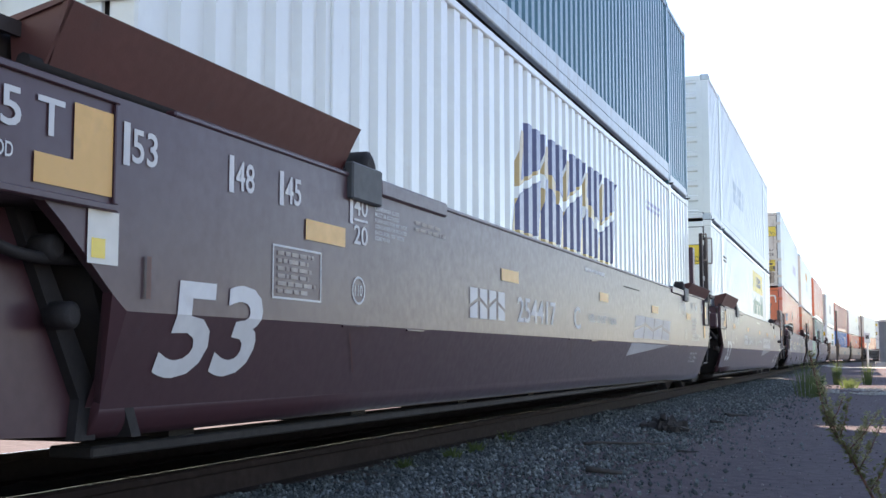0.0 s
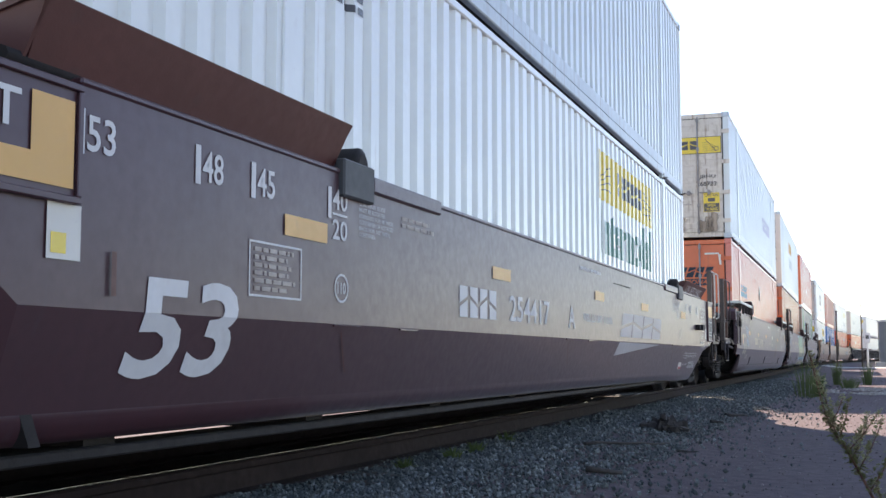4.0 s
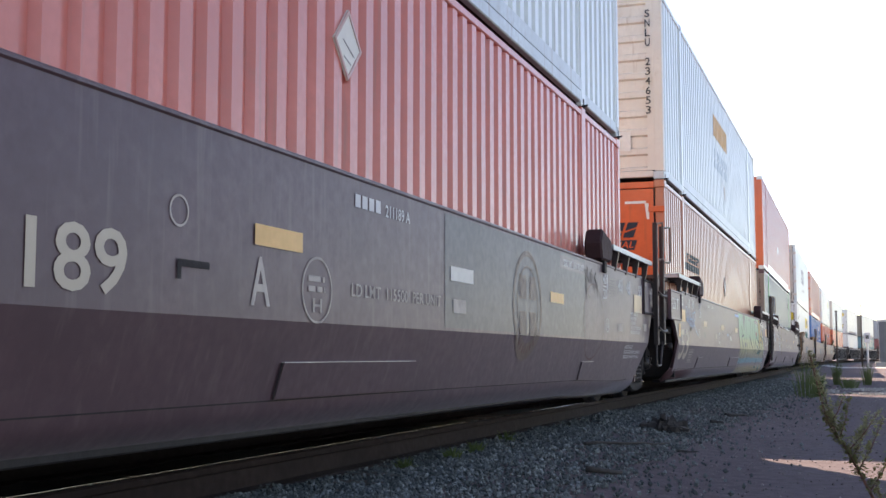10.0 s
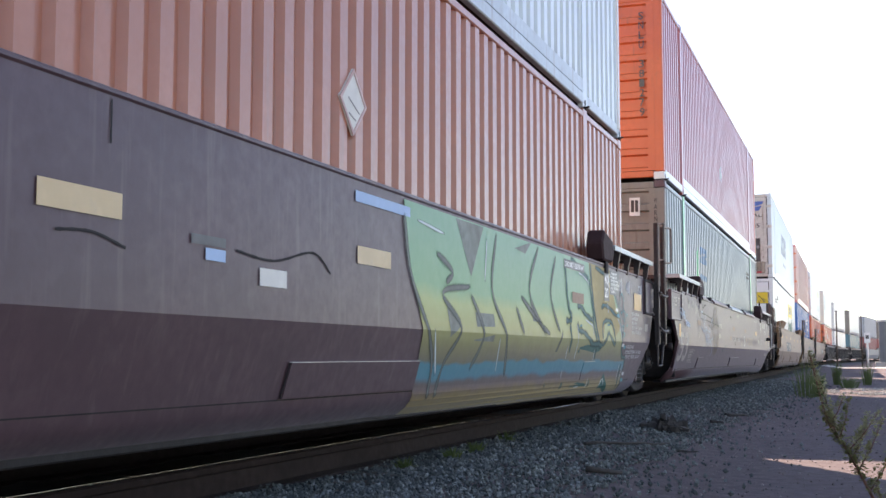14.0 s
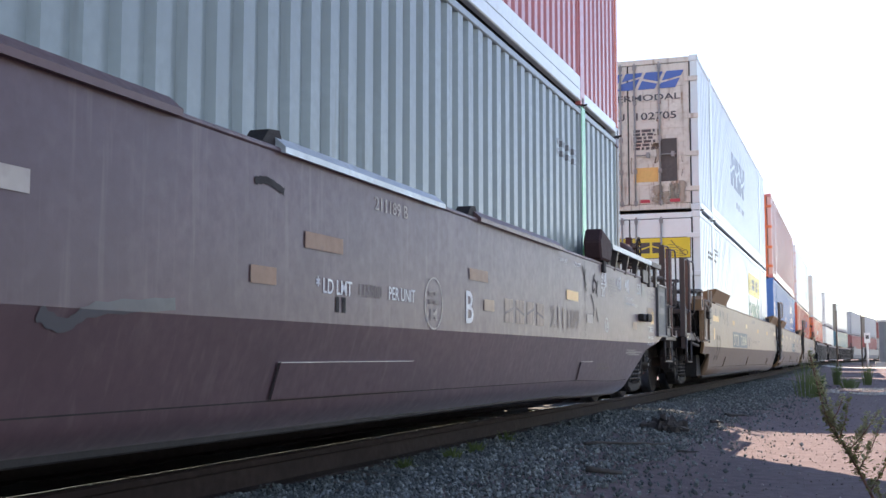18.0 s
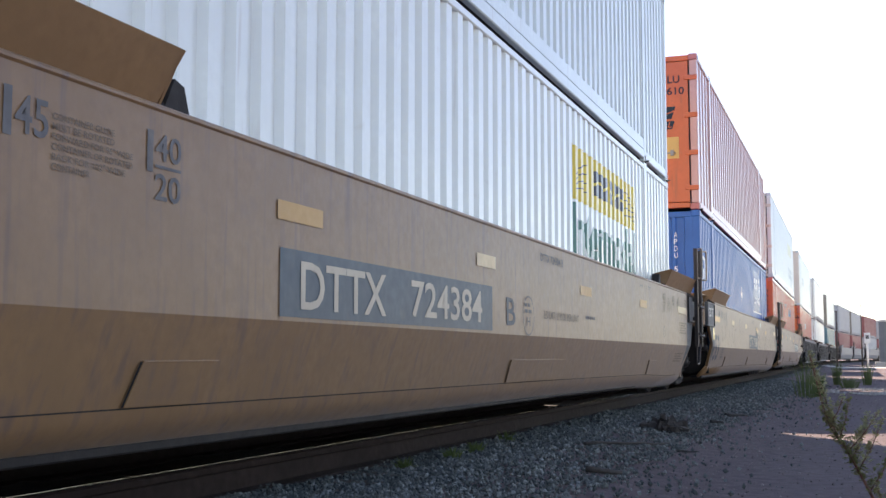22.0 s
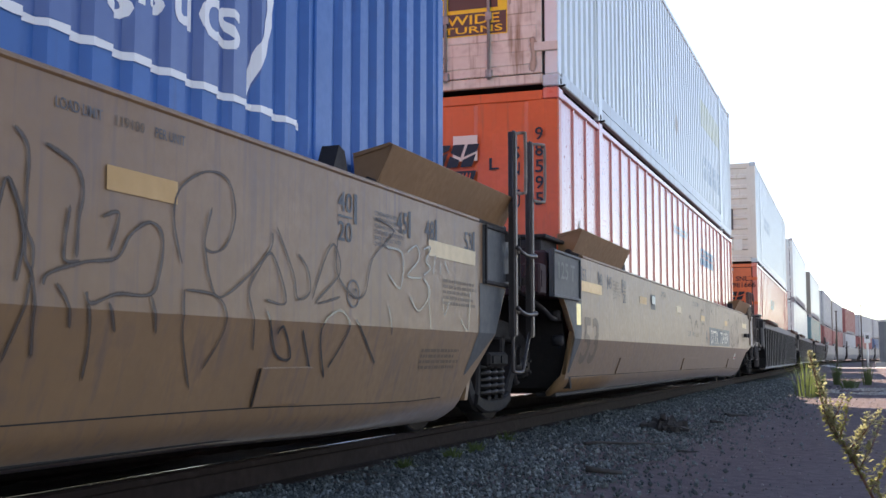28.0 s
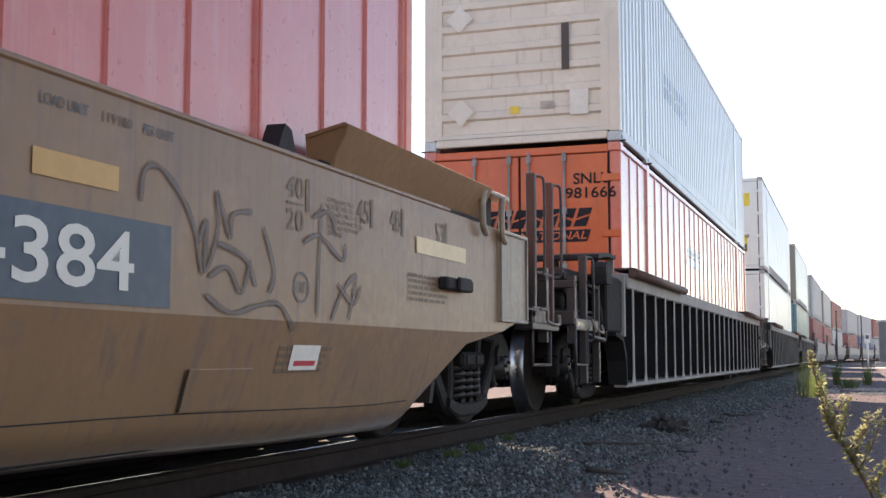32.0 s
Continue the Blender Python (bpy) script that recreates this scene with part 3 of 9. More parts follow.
# Ground: one sheet to the horizon, with the ballast shoulder beside the track
def ground_z(x, y):
    g, _ = bend(max(-130, min(550, y)))
    d = abs(x - GAUGE_X - g)
    k = min(1.0, max(0.0, (d - 1.35) / 1.6))
    k = k * k * (3 - 2 * k)
    z = -0.20 * (1 - k) - 0.36 * k
    return z + 0.02 * noise.noise(Vector((x * 0.8, y * 0.8, 0))) + 0.012 * noise.noise(Vector((x * 4, y * 4, 3)))


def grid_sheet(xs, ys, follow):
    bm = B()
    rows = []
    for y in ys:
        g = bend(max(-130, min(550, y)))[0] if follow else 0
        rows.append([bm.verts.new((x + g, y, ground_z(x + g, y))) for x in xs])
    for a, b in zip(rows, rows[1:]):
        for i in range(len(xs) - 1):
            f = bm.faces.new((a[i], a[i + 1], b[i + 1], b[i]))
            f.smooth = True
    return bm


near_x = [-3000, -600, -150, -60, -30, -18, -12, -9] + [GAUGE_X + d * 0.16 for d in range(-18, 19)] + [-1.0 + 0.15 * i for i in range(40)] + [6, 8, 12, 18, 30, 60, 150, 600, 3000]
near_x = sorted(set(round(x, 3) for x in near_x))
near_y = [-3000, -500, -130, -60, -30, -15, -5] + [0.16 * i for i in range(250)] + [40 + 0.5 * i for i in range(60)] + [70 + 4 * i for i in range(60)] + [310, 360, 440, 550, 1500, 4000]
ground = part("ground", grid_sheet(near_x, sorted(set(near_y)), True), "lot")
tagged(ground, "dusty purplish-grey worn asphalt and packed gravel", "ground", kind="structure")

# The ballast takes the strip beside the rails
bm = B()
cols = [GAUGE_X - 2.3 + 0.18 * i for i in range(23)]
ys = [0.16 * i - 2 for i in range(300)] + [46 + i * 1.0 for i in range(260)]
rows = []
for y in ys:
    g = bend(y)[0]
    edge = 0.28 * noise.noise(Vector((y * 0.9, 7, 0))) + 0.25 * noise.noise(Vector((y * 3, 2, 0)))
    row = []
    for i, x in enumerate(cols):
        xx = x + g + (edge if i == len(cols) - 1 else 0)
        lift = 0.012 + 0.03 * max(0, noise.noise(Vector((xx * 9, y * 9, 5)))) if 0 < i < len(cols) - 1 else -0.02
        row.append(bm.verts.new((xx, y, ground_z(xx, y) + lift)))
    rows.append(row)
for a, b in zip(rows, rows[1:]):
    for i in range(len(cols) - 1):
        bm.faces.new((a[i], a[i + 1], b[i + 1], b[i])).smooth = True
ballast = tagged(part("ballast", bm, "ballast"), "grey-green crushed stone ballast beside the rail", "ballast", kind="structure")


def pebble(bm, c, r, rng):
    """A broken stone of eight faces."""
    q = Euler((rng.random() * 6, rng.random() * 6, rng.random() * 6)).to_matrix()
    s = [0.7 + 0.6 * rng.random() for _ in range(3)]
    v = [bm.verts.new(Vector(c) + q @ Vector((x * s[0] * r, y * s[1] * r, z * s[2] * r * 0.8)))
         for x, y, z in ((1, 0, 0), (0, 1, 0), (-1, 0, 0), (0, -1, 0), (0, 0, 1), (0, 0, -1))]
    for i in range(4):
        bm.faces.new((v[i], v[(i + 1) % 4], v[4]))
        bm.faces.new((v[(i + 1) % 4], v[i], v[5]))


def stone_mat(name, lo, hi):
    m = mat(name, lo, 0.85, vary=0.3, grain=20, bump=0.5)
    n, l = m.node_tree.nodes, m.node_tree.links
    geo = n.new("ShaderNodeNewGeometry")
    r = n.new("ShaderNodeValToRGB")
    r.color_ramp.elements[0].color = (*lo, 1)
    r.color_ramp.elements[1].color = (*hi, 1)
    r.color_ramp.elements.new(0.75).color = (*[(a * 0.6 + b * 0.4) for a, b in zip(lo, hi)], 1)
    l.new(geo.outputs["Random Per Island"], r.inputs[0])
    mx = n.new("ShaderNodeMix")
    mx.data_type, mx.blend_type = "RGBA", "MULTIPLY"
    mx.inputs[0].default_value = 0.6
    l.new(r.outputs[0], mx.inputs[6])
    t = n.new("ShaderNodeTexNoise")
    t.inputs["Scale"].default_value = 40
    l.new(t.outputs[0], mx.inputs[7])
    l.new(mx.outputs[2], n["Principled BSDF"].inputs["Base Color"])
    return m


M["stones"] = stone_mat("ballast_stones", (0.055, 0.072, 0.074), (0.30, 0.34, 0.335))
M["grit"] = stone_mat("loose_grit", (0.13, 0.10, 0.10), (0.48, 0.42, 0.40))
M["pale_stones"] = stone_mat("pale_gravel_stones", (0.40, 0.38, 0.35), (0.75, 0.72, 0.66))
rng = random.Random(4)
bm = B()
for i in range(26000):
    y = 5.5 + 34 * rng.random() ** 1.9
    x = GAUGE_X + 0.80 + 1.62 * rng.random() ** 1.1 + 0.25 * noise.noise(Vector((y, 1, 0)))
    if rng.random() < 0.18:
        x += 1.1 * rng.random() ** 1.6
    r = (0.007 + 0.014 * rng.random() ** 2.2) * (1 + 0.02 * y)
    pebble(bm, (x, y, ground_z(x, y) + 0.02 + r * 0.2), r, rng)
tagged(part("ballast_stones", bm, "stones"), "loose grey-green broken ballast stones", "stones", kind="stuff")
bm = B()
for i in range(9000):
    y = 5.5 + 45 * rng.random() ** 1.8
    x = -2.2 + 4.2 * rng.random()
    r = (0.003 + 0.010 * rng.random() ** 4) * (1 + 0.02 * y)
    pebble(bm, (x, y, ground_z(x, y) + r * 0.3), r, rng)
tagged(part("loose_grit", bm, "grit"), "scattered pale grit on the worn asphalt", "grit", kind="stuff")


# Rails and ties
def sweep(bm, outline, x_off, y0, y1, step):
    rings = []
    n = int((y1 - y0) / step)
    for i in range(n + 1):
        y = y0 + (y1 - y0) * i / n
        g, d = bend(y)
        rings.append([bm.verts.new((GAUGE_X + g + x_off + u, y, w)) for u, w in outline])
    k = len(outline)
    fs = []
    for a, b in zip(rings, rings[1:]):
        for i in range(k):
            fs.append(bm.faces.new((a[i], a[(i + 1) % k], b[(i + 1) % k], b[i])))
    bmesh.ops.recalc_face_normals(bm, faces=fs)
    return bm


RAIL = [(-0.075, -0.186), (0.075, -0.186), (0.07, -0.172), (0.014, -0.155), (0.010, -0.055), (0.036, -0.040), (0.037, -0.012), (0.026, -0.001), (-0.034, -0.002), (-0.037, -0.012), (-0.036, -0.040), (-0.010, -0.055), (-0.014, -0.155), (-0.07, -0.172)]
HEAD = [(-0.026, -0.006), (-0.006, -0.006), (-0.009, 0.0005), (-0.023, 0.0005)]
for side in (0.755, -0.755):
    rail = part("rail", sweep(B(), RAIL, side, -40, 300, 3), "rail")
    tagged(rail, "rusty brown steel rail with a shiny worn head", "rail", "running rails")
    part("rail_head", sweep(B(), HEAD, side, -40, 300, 3), "railhead", rail, "polished running surface")
rng = random.Random(9)
bm = B()
box(bm, -1.28, 1.28, -0.115, 0.115, -0.36, -0.186, 0.008)
tie = part("railway_tie", bm, "tie")
tagged(tie, "dark creosoted wooden railway tie sunk in ballast", "tie", "ties under the rails")
tie.matrix_basis = on_line(3.0)
for i in range(1, 120):
    copy_thing(tie, on_line(3.0 + 0.52 * i))

# Containers: 53 feet long, origin in the middle of the underside
HALF, WIDE, HIGH = 8.075, 1.295, 2.90
POST = 6.10


def rib_line(pitch, depth, y0, y1, kind):
    """(y, depth) breakpoints of a side sheet."""
    n = max(1, round((y1 - y0) / pitch))
    p = (y1 - y0) / n
    pts = [(y0, 0.0)]
    for i in range(n):
        a = y0 + i * p
        if kind == "corrugated":
            pts += [(a + 0.23 * p, 0.0), (a + 0.35 * p, depth), (a + 0.65 * p, depth), (a + 0.77 * p, 0.0)]
        elif kind == "panel":
            pts += [(a + 0.022, 0.0), (a + 0.026, depth), (a + p - 0.026, depth), (a + p - 0.022, 0.0)]
    return pts + [(y1, 0.0)]


class Skin:
    """The shape of a container's side, for lettering to lie on."""
    def __init__(self, pitch, depth, kind):
        self.pts = []
        for a, b in ((-HALF + 0.12, -POST - 0.09), (-POST + 0.09, POST - 0.09), (POST + 0.09, HALF - 0.12)):
            self.pts += rib_line(pitch, depth, a, b, kind)
        self.ys = [p[0] for p in self.pts]
        self.ds = [p[1] for p in self.pts]

    def __call__(self, y, z):
        return WIDE - 0.012 - float(np.interp(y, self.ys, self.ds)) + 0.004


def sheet(pts, z0, z1, side):
    bm = B()
    lo = [bm.verts.new((side * (WIDE - 0.012 - d), y, z0)) for y, d in pts]
    hi = [bm.verts.new((side * (WIDE - 0.012 - d), y, z1)) for y, d in pts]
    for i in range(len(pts) - 1):
        q = (lo[i], lo[i + 1], hi[i + 1], hi[i])
        bm.faces.new(q if side > 0 else q[::-1])
    bm.normal_update()
    bmesh.ops.solidify(bm, geom=bm.faces[:], thickness=0.02)
    return bm


def door_end(box_, paint, trim, rods="steel_bar", gaps="gasket", ribs=0):
    """Two doors with hinges and four lock rods on the end that faces the camera."""
    y = -HALF
    bm = B()
    box(bm, -WIDE + 0.04, WIDE - 0.04, y + 0.03, y + 0.06, 0.10, 2.865)
    part("door_gasket", bm, gaps, box_)
    for s in (-1, 1):
        bm = B()
        a, b = sorted((s * 0.014, s * (WIDE - 0.165)))
        box(bm, a, b, y - 0.012, y + 0.02, 0.14, 2.76, 0.006)
        door = part("door", bm, paint, box_)
        for k in range(ribs):
            z = 0.30 + k * 2.36 / max(1, ribs - 1)
            part("door_rib", box(B(), a + 0.05, b - 0.05, y - 0.019, y - 0.010, z - 0.07, z + 0.07, 0.008), paint, door)
        for x in (0.13, 0.59):
            bm = tube(B(), [(s * x, y - 0.055, 0.10), (s * x, y - 0.055, 2.80)], 0.017, 8)
            for z in (0.16, 0.75, 1.35, 2.05, 2.72):
                box(bm, s * x - 0.03, s * x + 0.03, y - 0.070, y - 0.012, z - 0.04, z + 0.04)
            part("lock_rod", bm, rods, door)
            bm = tube(B(), [(s * x, y - 0.06, 1.05), (s * x + s * 0.30, y - 0.07, 1.05)], 0.012, 6)
            box(bm, s * x + s * 0.24 - 0.03, s * x + s * 0.24 + 0.03, y - 0.08, y - 0.012, 1.0, 1.1)
            part("door_handle", bm, rods, door)
        for z in (0.4, 1.05, 1.75, 2.45):
            bm = box(B(), *sorted((s * (WIDE - 0.24), s * (WIDE + 0.004))), y - 0.03, y - 0.002, z - 0.045, z + 0.045, 0.006)
            part("hinge", bm, trim, box_)


def ribbed_end(box_, paint, style="ribs"):
    """A plain front wall with pressed ribs, level or upright."""
    y = -HALF
    x0, x1, z0, z1 = -WIDE + 0.24, WIDE - 0.24, 0.14, 2.78
    lo, hi = (z0, z1) if style == "ribs" else (x0, x1)
    n = {"ribs": 9, "upright": 9, "flat": 4}[style]
    p = (hi - lo) / n
    deep = 0.035 if style != "flat" else 0.008
    pts = [(lo, 0.0)]
    for i in range(n):
        a = lo + i * p
        pts += [(a + 0.14 * p, 0.0), (a + 0.22 * p, deep), (a + 0.78 * p, deep), (a + 0.86 * p, 0.0)]
    pts.append((hi, 0.0))
    bm = B()
    if style == "ribs":
        ends = [[bm.verts.new((x, y + 0.01 + d, w)) for w, d in pts] for x in (x0, x1)]
    else:
        ends = [[bm.verts.new((w, y + 0.01 + d, z)) for w, d in pts] for z in (z1, z0)]
    for i in range(len(pts) - 1):
        bm.faces.new((ends[0][i], ends[1][i], ends[1][i + 1], ends[0][i + 1]))
    part("end_wall", bm, paint, box_)
    for s in (-1, 1):
        a, b = sorted((s * (WIDE - 0.24), s * (WIDE - 0.10)))
        part("end_panel", box(B(), a, b, y + 0.004, y + 0.05, 0.14, 2.78), paint, box_)


def container(label, paint, end="doors", end_paint=None, pitch=0.25, depth=0.042, kind="corrugated", rail_paint=None, post_paint=None, top_paint=None):
    """A stacking container; returns it with the skin of its side."""
    end_paint = end_paint or paint
    rail_paint = rail_paint or paint
    post_paint = post_paint or paint
    top_paint = top_paint or paint
    it = thing("shipping_container", label, "container", "stacked containers")
    skin = Skin(pitch, depth, kind)
    for s in (1, -1):
        pts = list(zip(skin.ys, skin.ds))
        part("side_panel", sheet(pts, 0.15, HIGH - 0.09, s), paint, it)
        bm = B()
        a, b = sorted((s * (WIDE - 0.07), s * WIDE))
        box(bm, a, b, -HALF + 0.17, HALF - 0.17, HIGH - 0.10, HIGH - 0.028, 0.01)
        part("top_rail", bm, top_paint, it)
        bm = B()
        box(bm, a, b, -HALF + 0.17, HALF - 0.17, 0.040, 0.165, 0.01)
        box(bm, s * (WIDE - 0.03) - 0.03, s * (WIDE - 0.03) + 0.03, -POST, POST, 0.165, 0.30)
        part("bottom_rail", bm, rail_paint, it)
        for y in (-POST, POST):
            bm = B()
            box(bm, *sorted((s * (WIDE - 0.06), s * (WIDE + 0.003))), y - 0.095, y + 0.095, 0.0, HIGH, 0.008)
            part("post", bm, post_paint, it)
        for y in (-1, 1):
            bm = B()
            box(bm, *sorted((s * (WIDE - 0.14), s * WIDE)), *sorted((y * (HALF - 0.12), y * HALF)), 0.118, HIGH - 0.118, 0.012)
            part("corner_post", bm, end_paint if end != "doors" else paint, it)
            for z in (0.0, HIGH - 0.118):
                bm = B()
                box(bm, *sorted((s * (WIDE - 0.162), s * (WIDE + 0.004))), *sorted((y * (HALF - 0.178), y * (HALF + 0.004))), z, z + 0.118, 0.012)
                part("corner_casting", bm, rail_paint, it)
    part("roof", box(B(), -WIDE + 0.03, WIDE - 0.03, -HALF + 0.02, HALF - 0.012, HIGH - 0.06, HIGH - 0.03), paint, it)
    part("floor", box(B(), -WIDE + 0.05, WIDE - 0.05, -HALF + 0.05, HALF - 0.05, 0.09, 0.14), "under", it)
    part("rear_wall", box(B(), -WIDE + 0.04, WIDE - 0.04, HALF - 0.05, HALF - 0.01, 0.10, HIGH - 0.035), end_paint, it)
    for z0, z1 in ((0.035, 0.135), (HIGH - 0.125, HIGH - 0.022)):
        part("end_sill", box(B(), -WIDE + 0.16, WIDE - 0.16, -HALF + 0.002, -HALF + 0.07, z0, z1, 0.01), end_paint, it)
    if end == "doors":
        door_end(it, end_paint, end_paint, ribs=10 if end_paint == "c_dirty" else 0)
    else:
        ribbed_end(it, end_paint, end)
    return it, skin


def on_side(it, skin, name, bm, material, label=""):
    return part(name, wrap(bm, skin, skin.ys), material, it, label)


def on_end(it, name, bm, material, label="", out=0.016):
    """Lay a flat (y, z) drawing on the end that faces the camera, its y as x."""
    for v in bm.verts:
        v.co = Vector((v.co.y, -HALF - out, v.co.z))
    bmesh.ops.recalc_face_normals(bm, faces=bm.faces[:])
    if sum(f.normal.y for f in bm.faces) > 0:
        bmesh.ops.reverse_faces(bm, faces=bm.faces[:])
    return part(name, bm, material, it, label)


def side_placard(it, y, z, h=0.2, w=0.2):
    """A diamond placard in its flat metal holder, across the ribs."""
    outer = [(y - w, z), (y, z - h), (y + w, z), (y, z + h)]
    holder = part("placard", prism(B(), outer, WIDE - 0.014, WIDE - 0.002, "x"), "label", it, "white diamond placard")
    k = 0.86
    inner = [(y + (a - y) * k, z + (b - z) * k) for a, b in outer]
    for i in range(4):
        j = (i + 1) % 4
        part("placard_rim", prism(B(), [outer[i], outer[j], inner[j], inner[i]], WIDE - 0.002, WIDE + 0.003, "x"), "placard_rim", holder)
    for a, b in (((-0.35, 0.1), (0.45, -0.25)), ((-0.3, -0.35), (0.2, -0.5))):
        part("crease", prism(B(), [(y + w * a[0], z + h * a[1]), (y + w * a[0], z + h * a[1] - 0.008), (y + w * b[0], z + h * b[1] - 0.008), (y + w * b[0], z + h * b[1])], WIDE - 0.002, WIDE + 0.001, "x"), "steel_bar", holder)


def rect(y0, y1, z0, z1):
    return quad(B(), [(y0, z0), (y1, z0), (y1, z1), (y0, z1)])


def rect_frame(y0, y1, z0, z1, w=0.012):
    bm = B()
    for a, b, c, d in ((y0, y1, z0, z0 + w), (y0, y1, z1 - w, z1), (y0, y0 + w, z0 + w, z1 - w), (y1 - w, y1, z0 + w, z1 - w)):
        quad(bm, [(a, c), (b, c), (b, d), (a, d)])
    return bm


def diamond(y, z, h, w):
    return quad(B(), [(y - w, z), (y, z - h), (y + w, z), (y, z + h)])

# Well cars: origin on the rail top in the middle of the well; the leading end is at minus y
CAR_X = 1.53


def seam_z(y):
    """Height of the weld seam low on the side, which dips towards the rear."""
    return float(np.interp(y, (-8.0, 0.0, 5.0, 7.0, 8.2), (0.382, 0.365, 0.345, 0.300, 0.315)))


def car_x(z, y=0.0):
    """Outer face of the side: upright, leaning in below its crease, rolled under below the seam."""
    low = seam_z(y)
    if z >= 0.74:
        return CAR_X
    if z >= low:
        return CAR_X - 0.11 * (0.74 - z) / (0.74 - low)
    return CAR_X - 0.11 - 0.16 * min(1.2, (low - z) / 0.17) ** 2


def car_skin(y, z):
    return car_x(z, y) + 0.004


SHAPE = {
    "mid_front": [(-8.92, 1.10), (-8.80, 1.02), (-8.52, 0.80), (-8.40, 0.40), (-8.43, 0.25)],
    "mid_rear": [(8.07, 0.25), (8.12, 0.335), (8.32, 0.52), (8.55, 0.74), (8.80, 1.08)],
    "end_front": [(-10.02, 0.83), (-9.80, 0.81), (-9.74, 0.62), (-8.76, 0.61), (-8.42, 0.25)],
    "end_rear": [(7.72, 0.25), (8.14, 0.46), (8.55, 0.66), (9.33, 0.76), (9.73, 0.84)],
}
TOP = 1.515


def side_sheet(front, rear, s, deep):
    """The deep side of the well, as one bent plate."""
    low = SHAPE[front] + [(y, 0.25) for y in (-6.0, -3.0, 0.0, 2.5, 5.0, 6.2)] + SHAPE[rear]
    low = [(min(y, low[i + 1][0] - 0.002) if i + 1 < len(low) else y, z if z > 0.25 else seam_z(y) - deep) for i, (y, z) in enumerate(low)]
    bm = B()
    cols = []
    for y, zb in low:
        n = seam_z(y)
        levels = [n - deep * u for u in (1.0, 0.75, 0.5, 0.25, 0.0)] + [0.74, 1.10, TOP]
        cols.append([bm.verts.new((s * car_x(max(zb, q), y), y, max(zb, q) + 1e-4 * i)) for i, q in enumerate(levels)])
    for a, b in zip(cols, cols[1:]):
        for i in range(len(a) - 1):
            q = [a[i], b[i], b[i + 1], a[i + 1]]
            bm.faces.new(q if s > 0 else q[::-1]).smooth = i < 4
    bmesh.ops.dissolve_degenerate(bm, dist=1.2e-3, edges=bm.edges[:])
    bm.normal_update()
    bmesh.ops.solidify(bm, geom=bm.faces[:], thickness=0.045)
    return bm


def plate(y0, y1, z0, z1, paint, parent, border=True, rim=None):
    """A raised framed number panel."""
    bm = B()
    box(bm, CAR_X - 0.02, CAR_X + 0.016, y0, y1, z0, z1, 0.006)
    p = part("number_panel", bm, paint, parent)
    if border:
        bm = B()
        w = 0.026
        for a, b, c, d in ((y0, y1, z0, z0 + w), (y0, y1, z1 - w, z1), (y0, y0 + w, z0 + w, z1 - w), (y1 - w, y1, z0 + w, z1 - w)):
            box(bm, CAR_X + 0.016, CAR_X + 0.032, a, b, c, d, 0.004)
        part("panel_rim", bm, rim or paint, p)
    return p


def grating(x0, x1, y0, y1, z, parent, finish="galv"):
    """An open metal walkway: rim, bearing bars and cross bars."""
    bm = B()
    for a, b, c, d in ((x0, x1, y0, y0 + 0.02), (x0, x1, y1 - 0.02, y1), (x0, x0 + 0.02, y0, y1), (x1 - 0.02, x1, y0, y1)):
        box(bm, a, b, c, d, z - 0.045, z + 0.008)
    walkway = part("walkway", bm, finish, parent, "open metal grating walkway")
    bm = B()
    x = x0 + 0.05
    while x < x1 - 0.03:
        box(bm, x - 0.004, x + 0.004, y0 + 0.02, y1 - 0.02, z - 0.03, z)
        x += 0.05
    y = y0 + 0.06
    while y < y1 - 0.03:
        box(bm, x0 + 0.02, x1 - 0.02, y - 0.006, y + 0.006, z - 0.02, z - 0.004)
        y += 0.07
    part("grating", bm, "ladder", walkway)
    return walkway


